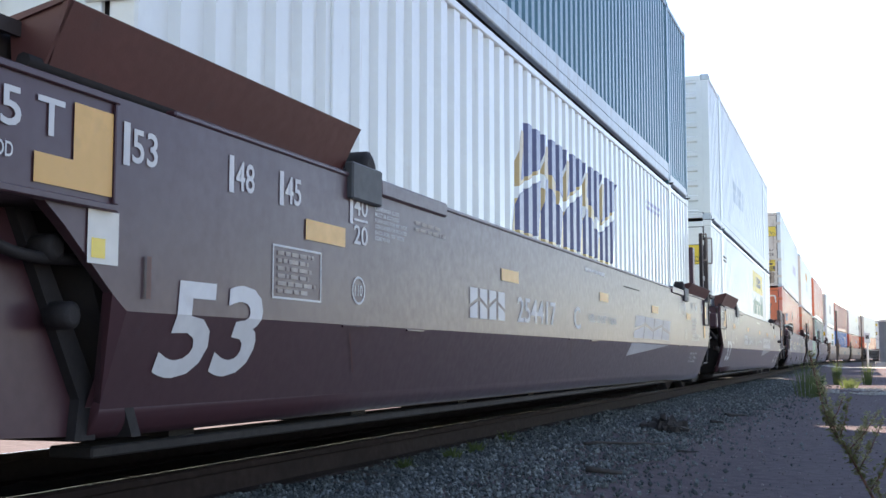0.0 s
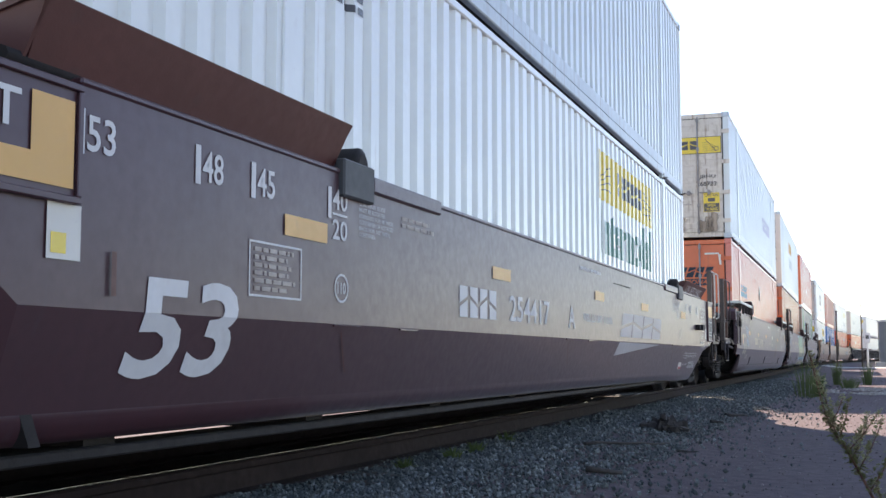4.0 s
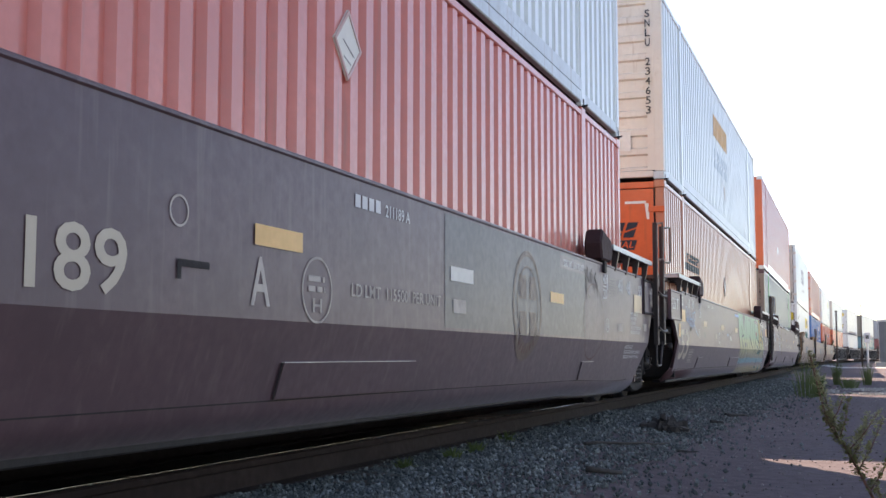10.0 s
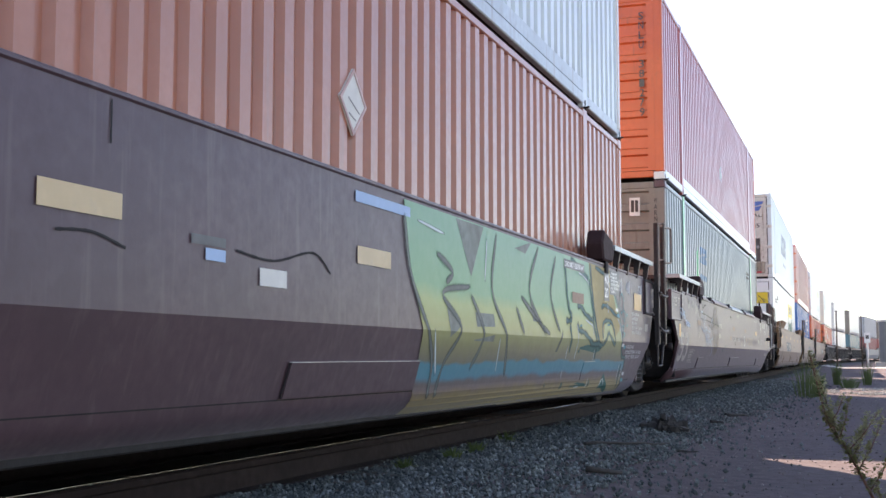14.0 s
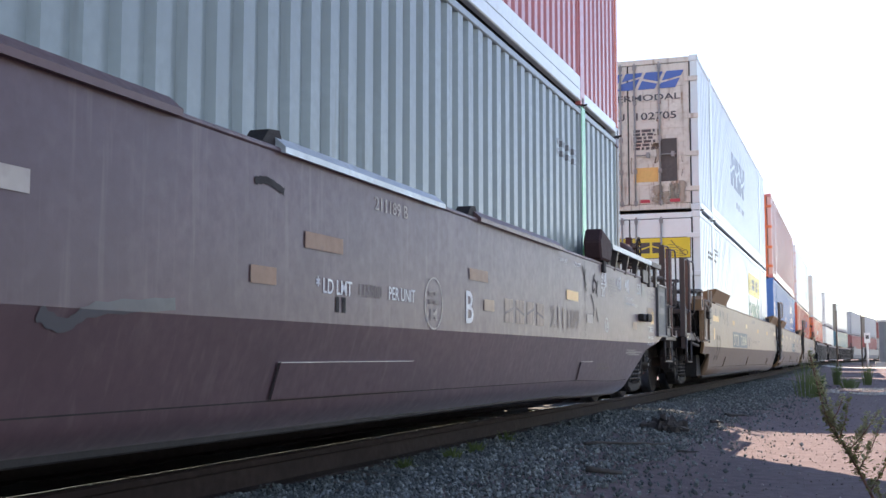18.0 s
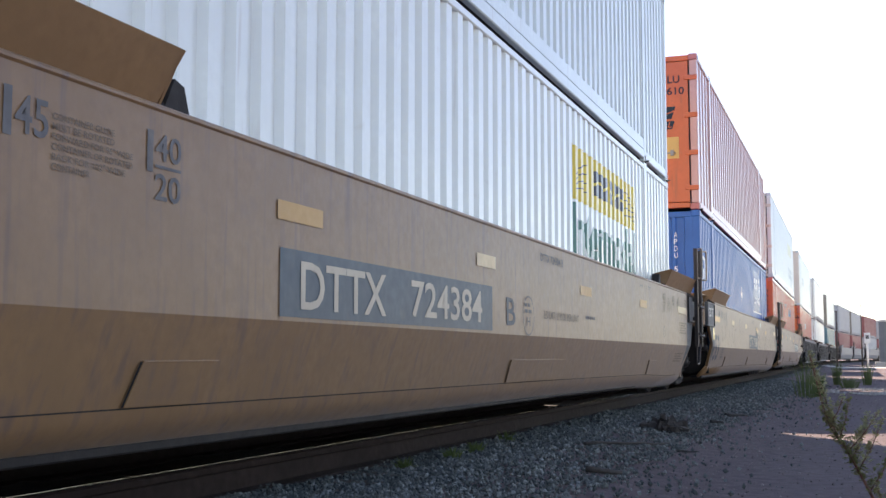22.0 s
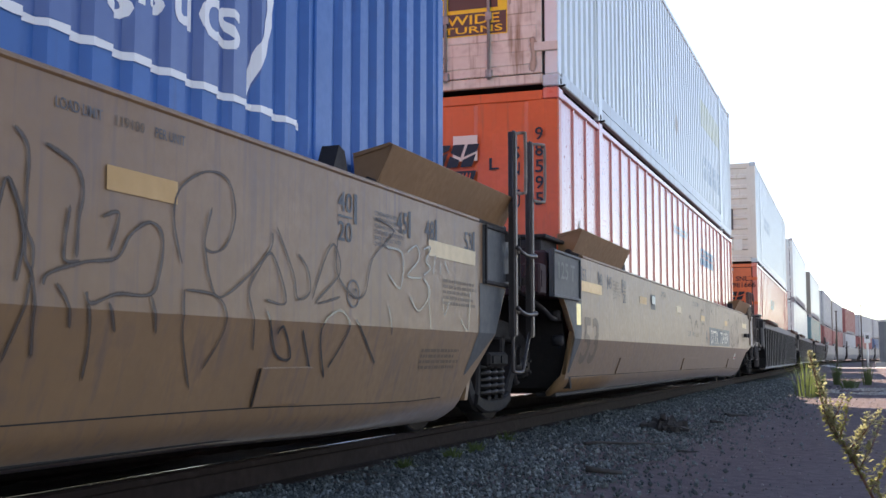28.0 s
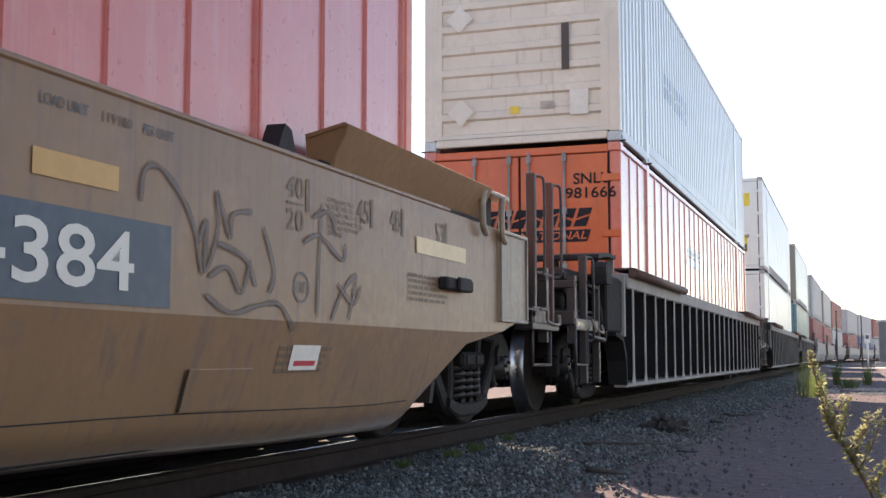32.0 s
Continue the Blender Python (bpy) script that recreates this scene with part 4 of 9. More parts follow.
def ladder(y0, y1, z0, z1, parent, paint="ladder", x=1.42):
    """Two upright angle irons with pale edges, drooping rungs, hand grabs and a stirrup."""
    it = part("ladder", B(), paint, parent)
    for y in (y0, y1):
        bm = box(B(), x - 0.03, x + 0.03, y - 0.010, y + 0.010, z0 + 0.26, z1, 0.003)
        box(bm, x + 0.014, x + 0.028, y - 0.050, y - 0.010, z0 + 0.26, z1, 0.003)
        stile = part("stile", bm, paint, it)
        part("stile_edge", box(B(), x + 0.030, x + 0.036, y - 0.030, y + 0.018, z0 + 0.27, z1 - 0.01, 0.002), "pale_steel", stile)
        if x > 1.5:
            for z in (1.16, 1.46):
                part("stile_bracket", box(B(), 1.40, x - 0.02, y - 0.008, y + 0.008, z - 0.03, z + 0.03), paint, stile)
    bm = tube(B(), smooth_path([(x, y0, z0 + 0.30), (x, y0, z0 + 0.04), (x, y0 + 0.03, z0), (x, y1 - 0.22, z0), (x, y1 - 0.17, z0 + 0.06), (x, y1, z0 + 0.30)], 4), 0.014, 6)
    part("stirrup", bm, paint, it)
    for z in (0.91, 1.36):
        bm = tube(B(), smooth_path([(x + 0.04, y0 - 0.03, z + 0.03), (x + 0.06, y0 + 0.03, z - 0.005), (x + 0.06, (y0 + y1) / 2, z - 0.02), (x + 0.06, y1 - 0.03, z - 0.005), (x + 0.04, y1 + 0.03, z)], 4), 0.016, 7)
        rung = part("rung", bm, paint, it)
        for y in (y0, y1):
            part("bolt", lathe(B(), (x + 0.036, y, z), [(0.0, 0.022), (0.02, 0.02), (0.024, 0.01)], 8), "step_grey", rung)
    for y, out in ((y0, 0.05), (y1, 0.15)):
        bm = tube(B(), smooth_path([(x + 0.03, y, z1 - 0.02), (x + 0.08, y + out * 0.7, z1 - 0.01), (x + 0.09, y + out, z1 - 0.05), (x + 0.09, y + out, z1 - 0.42), (x + 0.08, y + out * 0.7, z1 - 0.47), (x + 0.03, y, z1 - 0.47)], 4), 0.013, 6)
        part("grab_iron", bm, "step_grey", it)
    return it


def flap(y0, y1, paint, parent, s=1, zt=1.765):
    """A container guide: a long plate leaning outward with a web at its end."""
    bm = B()
    xb, xt = 1.47, 1.60
    v = [(s * xb, y0 + 0.05, 1.50), (s * xb, y1 - 0.05, 1.50), (s * xt, y1, zt), (s * xt, y0, zt)]
    vs = [bm.verts.new(p) for p in v]
    bm.faces.new(vs)
    bm.normal_update()
    bmesh.ops.solidify(bm, geom=bm.faces[:], thickness=0.018)
    for y in (y0 + 0.02, y1 - 0.02):
        prism(bm, [(s * xb, 1.50), (s * xt, zt), (s * (xb - 0.12), zt - 0.05), (s * (xb - 0.10), 1.50)], y - 0.008, y + 0.008, "y")
    prism(bm, [(s * xt, zt), (s * (xt - 0.02), zt + 0.012), (s * (xb - 0.12), zt - 0.04), (s * (xb - 0.10), zt - 0.06)], y0, y1, "y")
    f = part("guide_flap", bm, paint, parent, "folded steel container guide flap")
    bm = tube(B(), [(s * 1.47, y0 - 0.06, 1.55), (s * 1.47, y1 + 0.06, 1.55)], 0.03, 8)
    part("hinge_pin", bm, "under", f)
    return f


def coupler(y, d, parent):
    """Draft box and knuckle at an end; d is the way outward."""
    bm = B()
    box(bm, -0.24, 0.24, *sorted((y - d * 0.6, y)), 0.66, 1.02, 0.02)
    part("draft_box", bm, "under", parent)
    bm = B()
    box(bm, -0.09, 0.09, *sorted((y, y + d * 0.45)), 0.78, 0.96, 0.02)
    box(bm, -0.20, 0.16, *sorted((y + d * 0.40, y + d * 0.68)), 0.72, 1.02, 0.05)
    part("coupler", bm, "under", parent, "grimy cast steel knuckle coupler")
    bm = tube(B(), smooth_path([(0.35, y - d * 0.1, 0.85), (0.38, y + d * 0.2, 0.6), (0.25, y + d * 0.45, 0.42), (0.12, y + d * 0.68, 0.55)], 5), 0.03, 7)
    part("brake_hose", bm, "hose", parent)


def mid_end(car, d, paint, panel_paint, style):
    """The end that rests on a shared bogie; d is -1 at the front, 1 at the rear."""
    y = lambda a: d * a
    bm = B()
    box(bm, -1.48, 1.48, *sorted((y(8.22), y((9.10 if style == "new" else 9.30) if d < 0 else 8.80))), 1.10, 1.50, 0.02)
    part("end_beam", bm, "flap_dark" if style != "new" and d < 0 else paint, car)
    bm = B()
    prism(bm, [(y(8.25), 1.12), (y(9.9), 1.12), (y(9.9), 0.80), (y(9.2), 0.72), (y(8.35), 0.35), (y(8.20), 0.35)], -0.32, 0.32, "x")
    part("centre_sill", bm, "under", car)
    bm = B()
    prism(bm, [(y(8.16), 0.27), (y(8.22), 0.27), (y(8.62), 1.12), (y(8.56), 1.12)], -1.42, 1.42, "x")
    part("end_bulkhead", bm, "under" if d < 0 else paint, car)
    if d < 0:
        o = 0.0 if style == "new" else 0.16
        plate(y(9.18 + o), y(8.16 + o), 1.09, 1.505, panel_paint, car)
        bm = B()
        box(bm, 1.36, 1.52, y(9.52 + o), y(9.30 + o), 1.10, 1.36, 0.015)
        box(bm, 1.52, 1.526, y(9.47 + o), y(9.38 + o), 1.16, 1.30, 0.002)
        part("lift_lug", bm, "flap_dark" if style != "new" else paint, car)
        bm = tube(B(), smooth_path([(1.2, y(9.6), 1.2), (1.38, y(9.2), 1.02), (1.42, y(8.9), 0.92), (1.42, y(8.55), 0.92)], 5), 0.022, 7)
        part("air_pipe", bm, "under", car)
        for z, s in ((0.95, 0.0), (0.72, 0.1)):
            bm = lathe(B(), (1.36, y(8.74) + s, z), [(0, 0.05), (0.09, 0.05), (0.1, 0.03)], 12)
            part("bolt", bm, "under", car)
        bm = tube(B(), smooth_path([(0.9, y(9.12), 1.45), (0.95, y(9.2), 1.47), (1.05, y(9.2), 1.42), (1.08, y(9.14), 1.30)], 4), 0.014, 6)
        part("grab_iron", bm, "ladder", car)
        if style == "tan":
            bm = box(B(), -1.30, 1.36, y(9.05), y(8.45), 1.50, 1.63, 0.01)
            box(bm, -1.32, 1.42, y(9.10), y(8.40), 1.63, 1.665, 0.008)
            part("end_platform", bm, "under", car)
        else:
            grating(-1.30, 1.40, y(9.35), y(8.55), 1.70, car, "ladder")
            for x in (-1.0, 0.2, 1.30):
                bm = B()
                prism(bm, [(y(9.2), 1.50), (y(8.7), 1.50), (y(8.8), 1.66), (y(9.28), 1.66)], x - 0.03, x + 0.03, "x")
                part("bracket", bm, "ladder", car)
    else:
        plate(*{"new": (7.93, 8.52), "old": (8.16, 8.86), "tan": (8.24, 9.12)}[style], 1.09, 1.515, "slate" if style == "tan" else panel_paint, car, True, "under")
        ya, yb, top = {"new": (8.68, 9.38, 2.72), "old": (8.75, 9.25, 2.27), "tan": (8.76, 9.23, 2.27)}[style]
        ladder(ya, yb, 0.46, top, car, "ladder", 1.42 if style == "new" else 1.60)
        if style == "new":
            part("back_plate", box(B(), 1.34, 1.37, 8.76, 9.16, 1.14, 1.53, 0.006), "slate", car)
        bm = box(B(), 1.10, 1.38, 8.80, 9.20, 1.12, 1.46, 0.02)
        part("step_bracket", bm, "slate" if style == "tan" else "under", car)


def coupled_end(car, d, paint, panel_paint, style):
    """The end with a coupler, a platform and tall grab posts."""
    y = lambda a: d * a
    bm = B()
    box(bm, -1.46, 1.46, *sorted((y(8.5), y(9.9))), 1.00, 1.46, 0.02)
    part("end_beam", bm, "under" if d < 0 else paint, car)
    bm = B()
    prism(bm, [(y(8.2), 0.30), (y(8.4), 0.30), (y(9.0), 0.72), (y(11.3), 0.72), (y(11.3), 1.02), (y(8.2), 1.1)], -0.36, 0.36, "x")
    part("centre_sill", bm, "under", car)
    part("end_bulkhead", prism(B(), [(y(8.22), 0.27), (y(8.28), 0.27), (y(8.56), 1.02), (y(8.50), 1.02)], -1.36, 1.36, "x"), "under", car)
    coupler(y(11.2), d, car)
    part("end_sill", box(B(), -1.42, 1.42, *sorted((y(11.02), y(11.16))), 0.88, 1.02, 0.01), "ladder", car)
    part("end_rail", box(B(), -1.42, 1.42, *sorted((y(11.04), y(11.14))), 1.24, 1.32, 0.01), "ladder", car)
    for x in (-1.38, -0.5, 0.45, 1.38):
        part("end_upright", box(B(), x - 0.04, x + 0.04, *sorted((y(11.05), y(11.13))), 0.70, 1.36), "ladder", car)
    bm = B()
    box(bm, -1.30, 1.30, *sorted((y(9.9), y(11.05))), 1.34, 1.40, 0.01)
    box(bm, 1.20, 1.36, *sorted((y(9.9), y(11.05))), 0.86, 1.00, 0.01)
    part("end_platform", bm, "under", car)
    grating(-1.25, 1.25, *sorted((y(9.95), y(11.0))), 1.45, car, "ladder")
    if style != "ribbed":
        # Tan rear panel: its grazing sheen is put into a paler paint.
        plate(*sorted((y(10.0), y(9.32))) if d < 0 else {"new": (8.99, 9.66), "old": (9.22, 9.93), "tan": (9.22, 9.94)}[style], 0.83, 1.515, panel_paint if d < 0 or style == "new" else {"old": "slate", "tan": "tan_pale"}[style], car, True, "worn_rim" if d > 0 and style == "old" else None)
    if d > 0 and style == "old":
        part("faded_print", rect_frame(9.36, 9.80, 1.13, 1.42, 0.02), "ghost_slate", car).location.x = CAR_X + 0.019
    posts = ((10.70, "ladder"), (11.30, "ladder_red")) if d > 0 else ((10.57, "ladder_rust"), (11.18, "ladder"))
    if style == "ribbed" and d < 0:
        posts = ((10.0, "ladder"), (10.6, "ladder"))
    high = 2.12 if d < 0 else 2.16
    if style == "ribbed":
        high = 1.60
    for a, m in posts:
        half = 0.055 if m == "ladder_rust" else 0.035
        bm = box(B(), 1.34, 1.42, y(a) - half, y(a) + half, 0.88 if style != "ribbed" else 0.30, high, 0.008)
        part("grab_post", bm, m, car)
        w = y(a) + 0.13
        bm = tube(B(), smooth_path([(1.40, y(a), high - 0.03), (1.44, w, high - 0.02), (1.46, w, high - 0.14), (1.46, w, high - 0.75), (1.44, w, high - 0.86), (1.40, y(a), high - 0.86)], 4), 0.013, 7)
        part("grab_iron", bm, "pale_rail" if d > 0 and style == "new" else "ladder", car)
    bm = tube(B(), [(1.40, y(posts[0][0]), 1.30), (1.40, y(posts[1][0]), 1.30)], 0.02, 7)
    part("cross_rail", bm, "ladder", car)
    if d < 0:
        part("step", box(B(), 1.36, 1.43, y(11.13), y(10.10), 0.83, 0.945, 0.008), "step_grey", car, "dirty pale step plate with worn print")
        small = [(y(11.08 - 0.07 * i), y(11.03 - 0.07 * i)) for i in range(5)]
        for a, b in small:
            part("print_bar", box(B(), 1.43, 1.432, a, b, 0.87, 0.915), "ink", car)
    else:
        part("step", box(B(), 1.30, 1.46, 10.44, 11.34, 0.80, 0.86, 0.008), "ladder", car)
        part("step_plate", box(B(), 1.40, 1.43, 10.62, 11.02, 0.86, 1.00, 0.006), "step_grey", car, "scuffed pale step plate")
        part("step_hook", tube(B(), smooth_path([(1.45, 10.72, 0.98), (1.47, 10.86, 0.97), (1.47, 10.90, 0.88), (1.47, 11.30, 0.86), (1.46, 11.34, 0.95)], 4), 0.014, 6), "step_grey", car)
    sa, sb, sz = (11.13, 10.61, 0.49) if d < 0 else (11.15, 10.56, 0.50)
    bm = tube(B(), [(1.42, y(sa), 0.86), (1.42, y(sa), sz), (1.42, y(sb), sz), (1.42, y(sb), 0.86)], 0.018, 7)
    part("stirrup", bm, "ladder", car)
    bm = tube(B(), smooth_path([(1.25, y(10.2), 1.30), (1.38, y(9.98), 1.20), (1.42, y(9.92), 0.95), (1.40, y(9.75), 0.80), (1.30, y(9.5), 0.76)], 5), 0.025, 7)
    part("air_pipe", bm, "under", car)
    if d < 0:
        lug = part("lift_lug", prism(B(), [(-10.28, 1.33), (-10.02, 1.33), (-10.02, 1.50), (-10.08, 1.555), (-10.26, 1.555), (-10.31, 1.50)], 1.40, 1.56, "x"), panel_paint, car)
        # Thin dark box on the face stands for the shade inside a slot.
        part("slot", box(B(), 1.56, 1.563, -10.215, -10.12, 1.38, 1.50, 0.0), "under", lug)
        if style != "ribbed":
            box_ = part("marker_bracket", box(B(), CAR_X + 0.03, CAR_X + 0.09, y(9.70), y(9.45), 1.20, 1.35, 0.015), "ladder", car)
            part("bracket_rim", box(B(), CAR_X + 0.03, CAR_X + 0.095, y(9.72), y(9.43), 1.345, 1.365, 0.004), "step_grey", box_)
            part("bracket_arm", tube(B(), smooth_path([(1.57, -9.96, 1.43), (1.60, -9.88, 1.40), (1.60, -9.74, 1.33)], 4), 0.022, 7), "step_grey", car)
            rod = [(1.565, -9.96, 0.90), (1.575, -9.96, 1.46), (1.575, -9.90, 1.50), (1.575, -9.40, 1.50), (1.575, -9.35, 1.46), (1.565, -9.35, 0.86), (1.56, -9.40, 0.84), (1.56, -9.92, 0.85)]
            part("panel_rod", tube(B(), smooth_path(rod, 4), 0.013, 6), "step_grey", car)
            part("panel_label", box(B(), CAR_X + 0.016, CAR_X + 0.02, -9.90, -9.72, 1.12, 1.22), "slate", car)
        part("deck_cover", prism(B(), [(-10.20, 1.60), (-10.20, 1.645), (-9.75, 1.70), (-9.28, 1.70), (-9.28, 1.66), (-9.75, 1.655)], -1.2, 1.46, "x"), "under", car)
        part("deck_cover_web", box(B(), 1.36, 1.44, -9.34, -9.28, 1.50, 1.67, 0.005), "step_grey", car)
        part("deck_shelf", box(B(), -1.3, 1.36, -10.95, -10.0, 1.02, 1.05, 0.005), "under", car)
        part("brake_valve", lathe(B(), (1.0, -10.45, 1.14), [(-0.14, 0.06), (-0.12, 0.10), (0.12, 0.10), (0.14, 0.06)], 14), "iron", car)
        part("brake_reservoir", lathe(B(), (0.1, -10.55, 1.64 if style == "tan" else 1.22), [(-0.55, 0.10), (-0.50, 0.17), (0.50, 0.17), (0.55, 0.10)], 18), "under", car)
        part("slack_adjuster", box(B(), 0.9, 1.24, -10.30, -10.10, 1.05, 1.30, 0.03), "iron", car)
        for q, (a, b) in enumerate(((-10.4, -10.15), (-10.85, -10.5), (-10.25, -10.05))):
            x = 1.28 - 0.06 * q
            part("air_pipe", tube(B(), smooth_path([(x, a, 1.30), (x + 0.04, a + 0.05, 1.18), (x + 0.04, (a + b) / 2, 1.10), (x, b, 1.06)], 5), 0.018, 6), "iron", car)
        part("lower_pipe", tube(B(), smooth_path([(1.40, -10.55, 0.80), (1.43, -10.3, 0.77), (1.44, -9.9, 0.75), (1.40, -9.7, 0.76)], 5), 0.026, 7), "ladder", car)
        for x in (0.9, 0.3, -0.4):
            part("deck_bracket", box(B(), x - 0.05, x + 0.05, -10.02, -9.86, 1.38, 1.62, 0.01), "under", car)
        if style == "tan":
            # Dark block that fills the gap ahead of the side's lower edge.
            part("end_casting", prism(B(), [(-9.06, 0.24), (-8.40, 0.24), (-8.66, 0.60), (-9.06, 0.60)], 1.10, 1.30, "x"), "under", car)
            for yy in (-9.21, -8.80):
                part("cover_hanger", box(B(), CAR_X, CAR_X + 0.025, yy - 0.03, yy + 0.03, 1.42, 1.72, 0.006), "tan_pale", car)
            part("deck_rail", tube(B(), smooth_path([(1.2, -10.9, 1.45), (1.2, -10.9, 1.72), (1.12, -10.88, 1.78), (-0.9, -10.88, 1.78), (-1.0, -10.9, 1.70), (-1.0, -10.9, 1.45)], 4), 0.022, 8), "ladder", car)
        part("brake_lever", tube(B(), smooth_path([(0.6, -10.6, 1.46), (0.65, -10.6, 1.62), (0.8, -10.62, 1.70), (0.84, -10.62, 1.86)], 4), 0.03, 7), "ladder", car)
        part("air_hose", tube(B(), smooth_path([(1.15, -10.1, 1.30), (1.32, -9.98, 1.22), (1.40, -9.80, 0.98), (1.36, -9.72, 0.82)], 4), 0.024, 7), "hose", car)
        part("hand_hold", tube(B(), smooth_path([(1.46, -10.55, 0.95), (1.49, -10.50, 0.86), (1.49, -10.15, 0.82), (1.46, -10.08, 0.90)], 4), 0.014, 6), "step_grey", car)
    else:
        if style == "tan":
            bm = lathe(B(), (0.55, y(10.3), 1.62), [(-0.30, 0.16), (-0.26, 0.19), (0.26, 0.19), (0.30, 0.16)], 18)
            part("brake_reservoir", bm, "under", car)
        o = -0.42 if style == "new" else -0.06
        bm = box(B(), CAR_X, CAR_X + 0.07, 7.98 + o, 8.50 + o, 1.00, 1.08, 0.012)
        box(bm, CAR_X + 0.07, CAR_X + 0.10, 8.14 + o, 8.38 + o, 0.995, 1.085, 0.01)
        part("brake_indicator", bm, "under", car)
        # hand brake wheel, its shaft and box, hoses and brackets on the platform
        if style == "old":
            part("brake_cylinder", lathe(B(), (1.08, 9.10, 1.93), [(-0.42, 0.07), (-0.40, 0.13), (0.34, 0.14), (0.40, 0.11), (0.42, 0.05)], 18, "y"), "flap_dark", car, "dark lying brake cylinder")
            part("cylinder_bracket", prism(B(), [(9.52, 1.76), (9.80, 1.76), (9.80, 1.96), (9.74, 2.16), (9.66, 2.18), (9.62, 2.08), (9.50, 2.06)], 1.06, 1.14, "x"), "flap_dark", car)
            wheel = part("brake_wheel", tube(B(), [(1.22, 9.74 + 0.15 * math.cos(k * math.pi / 12), 2.03 + 0.15 * math.sin(k * math.pi / 12)) for k in range(25)], 0.013, 6), "iron", car, "small steel hand brake wheel")
            for k in range(4):
                q = 0.3 + k * math.pi / 2
                part("spoke", tube(B(), [(1.22, 9.74, 2.03), (1.22, 9.74 + 0.15 * math.cos(q), 2.03 + 0.15 * math.sin(q))], 0.010, 5), "iron", wheel)
            part("brake_shaft", tube(B(), [(1.10, 9.74, 2.03), (1.23, 9.74, 2.03)], 0.02, 6), "iron", car)
            part("cylinder_rod", tube(B(), smooth_path([(1.30, 9.30, 1.60), (1.34, 9.6, 1.62), (1.36, 10.2, 1.66), (1.38, 10.68, 1.68)], 4), 0.03, 7), "under", car)
            for yy, w, z0 in ((8.14, 0.34, 1.47), (8.60, 0.10, 1.44), (9.04, 0.12, 1.46)):
                part("hanger_plate", box(B(), CAR_X - 0.01, CAR_X + 0.03, yy, yy + w, z0, 1.63 if w > 0.3 else 1.72, 0.008), "ladder", car)
            part("walkway_lip", box(B(), 1.545, 1.585, 8.66, 9.34, 1.70, 1.765, 0.006), "ladder", car)
        for x, yy in ((1.10, 9.9), (0.7, 10.05), (1.25, 10.6)):
            part("air_hose", tube(B(), smooth_path([(x, yy, 1.42), (x + 0.1, yy + 0.12, 1.20), (x + 0.12, yy + 0.25, 0.95), (x + 0.02, yy + 0.40, 0.88)], 4), 0.022, 7), "hose", car)
        for yy in (9.95, 10.45, 10.9):
            part("platform_bracket", prism(B(), [(1.10, 1.36), (1.34, 1.36), (1.34, 1.30), (1.16, 1.06), (1.10, 1.06)], yy - 0.02, yy + 0.02, "y"), "ladder", car)
        part("valve_box", box(B(), 0.2, 0.62, 10.2, 10.6, 0.92, 1.28, 0.03), "under", car)
        part("release_rod", tube(B(), [(1.46, 9.85, 0.98), (1.46, 10.5, 0.96), (1.40, 10.7, 0.90)], 0.012, 6), "ladder", car)


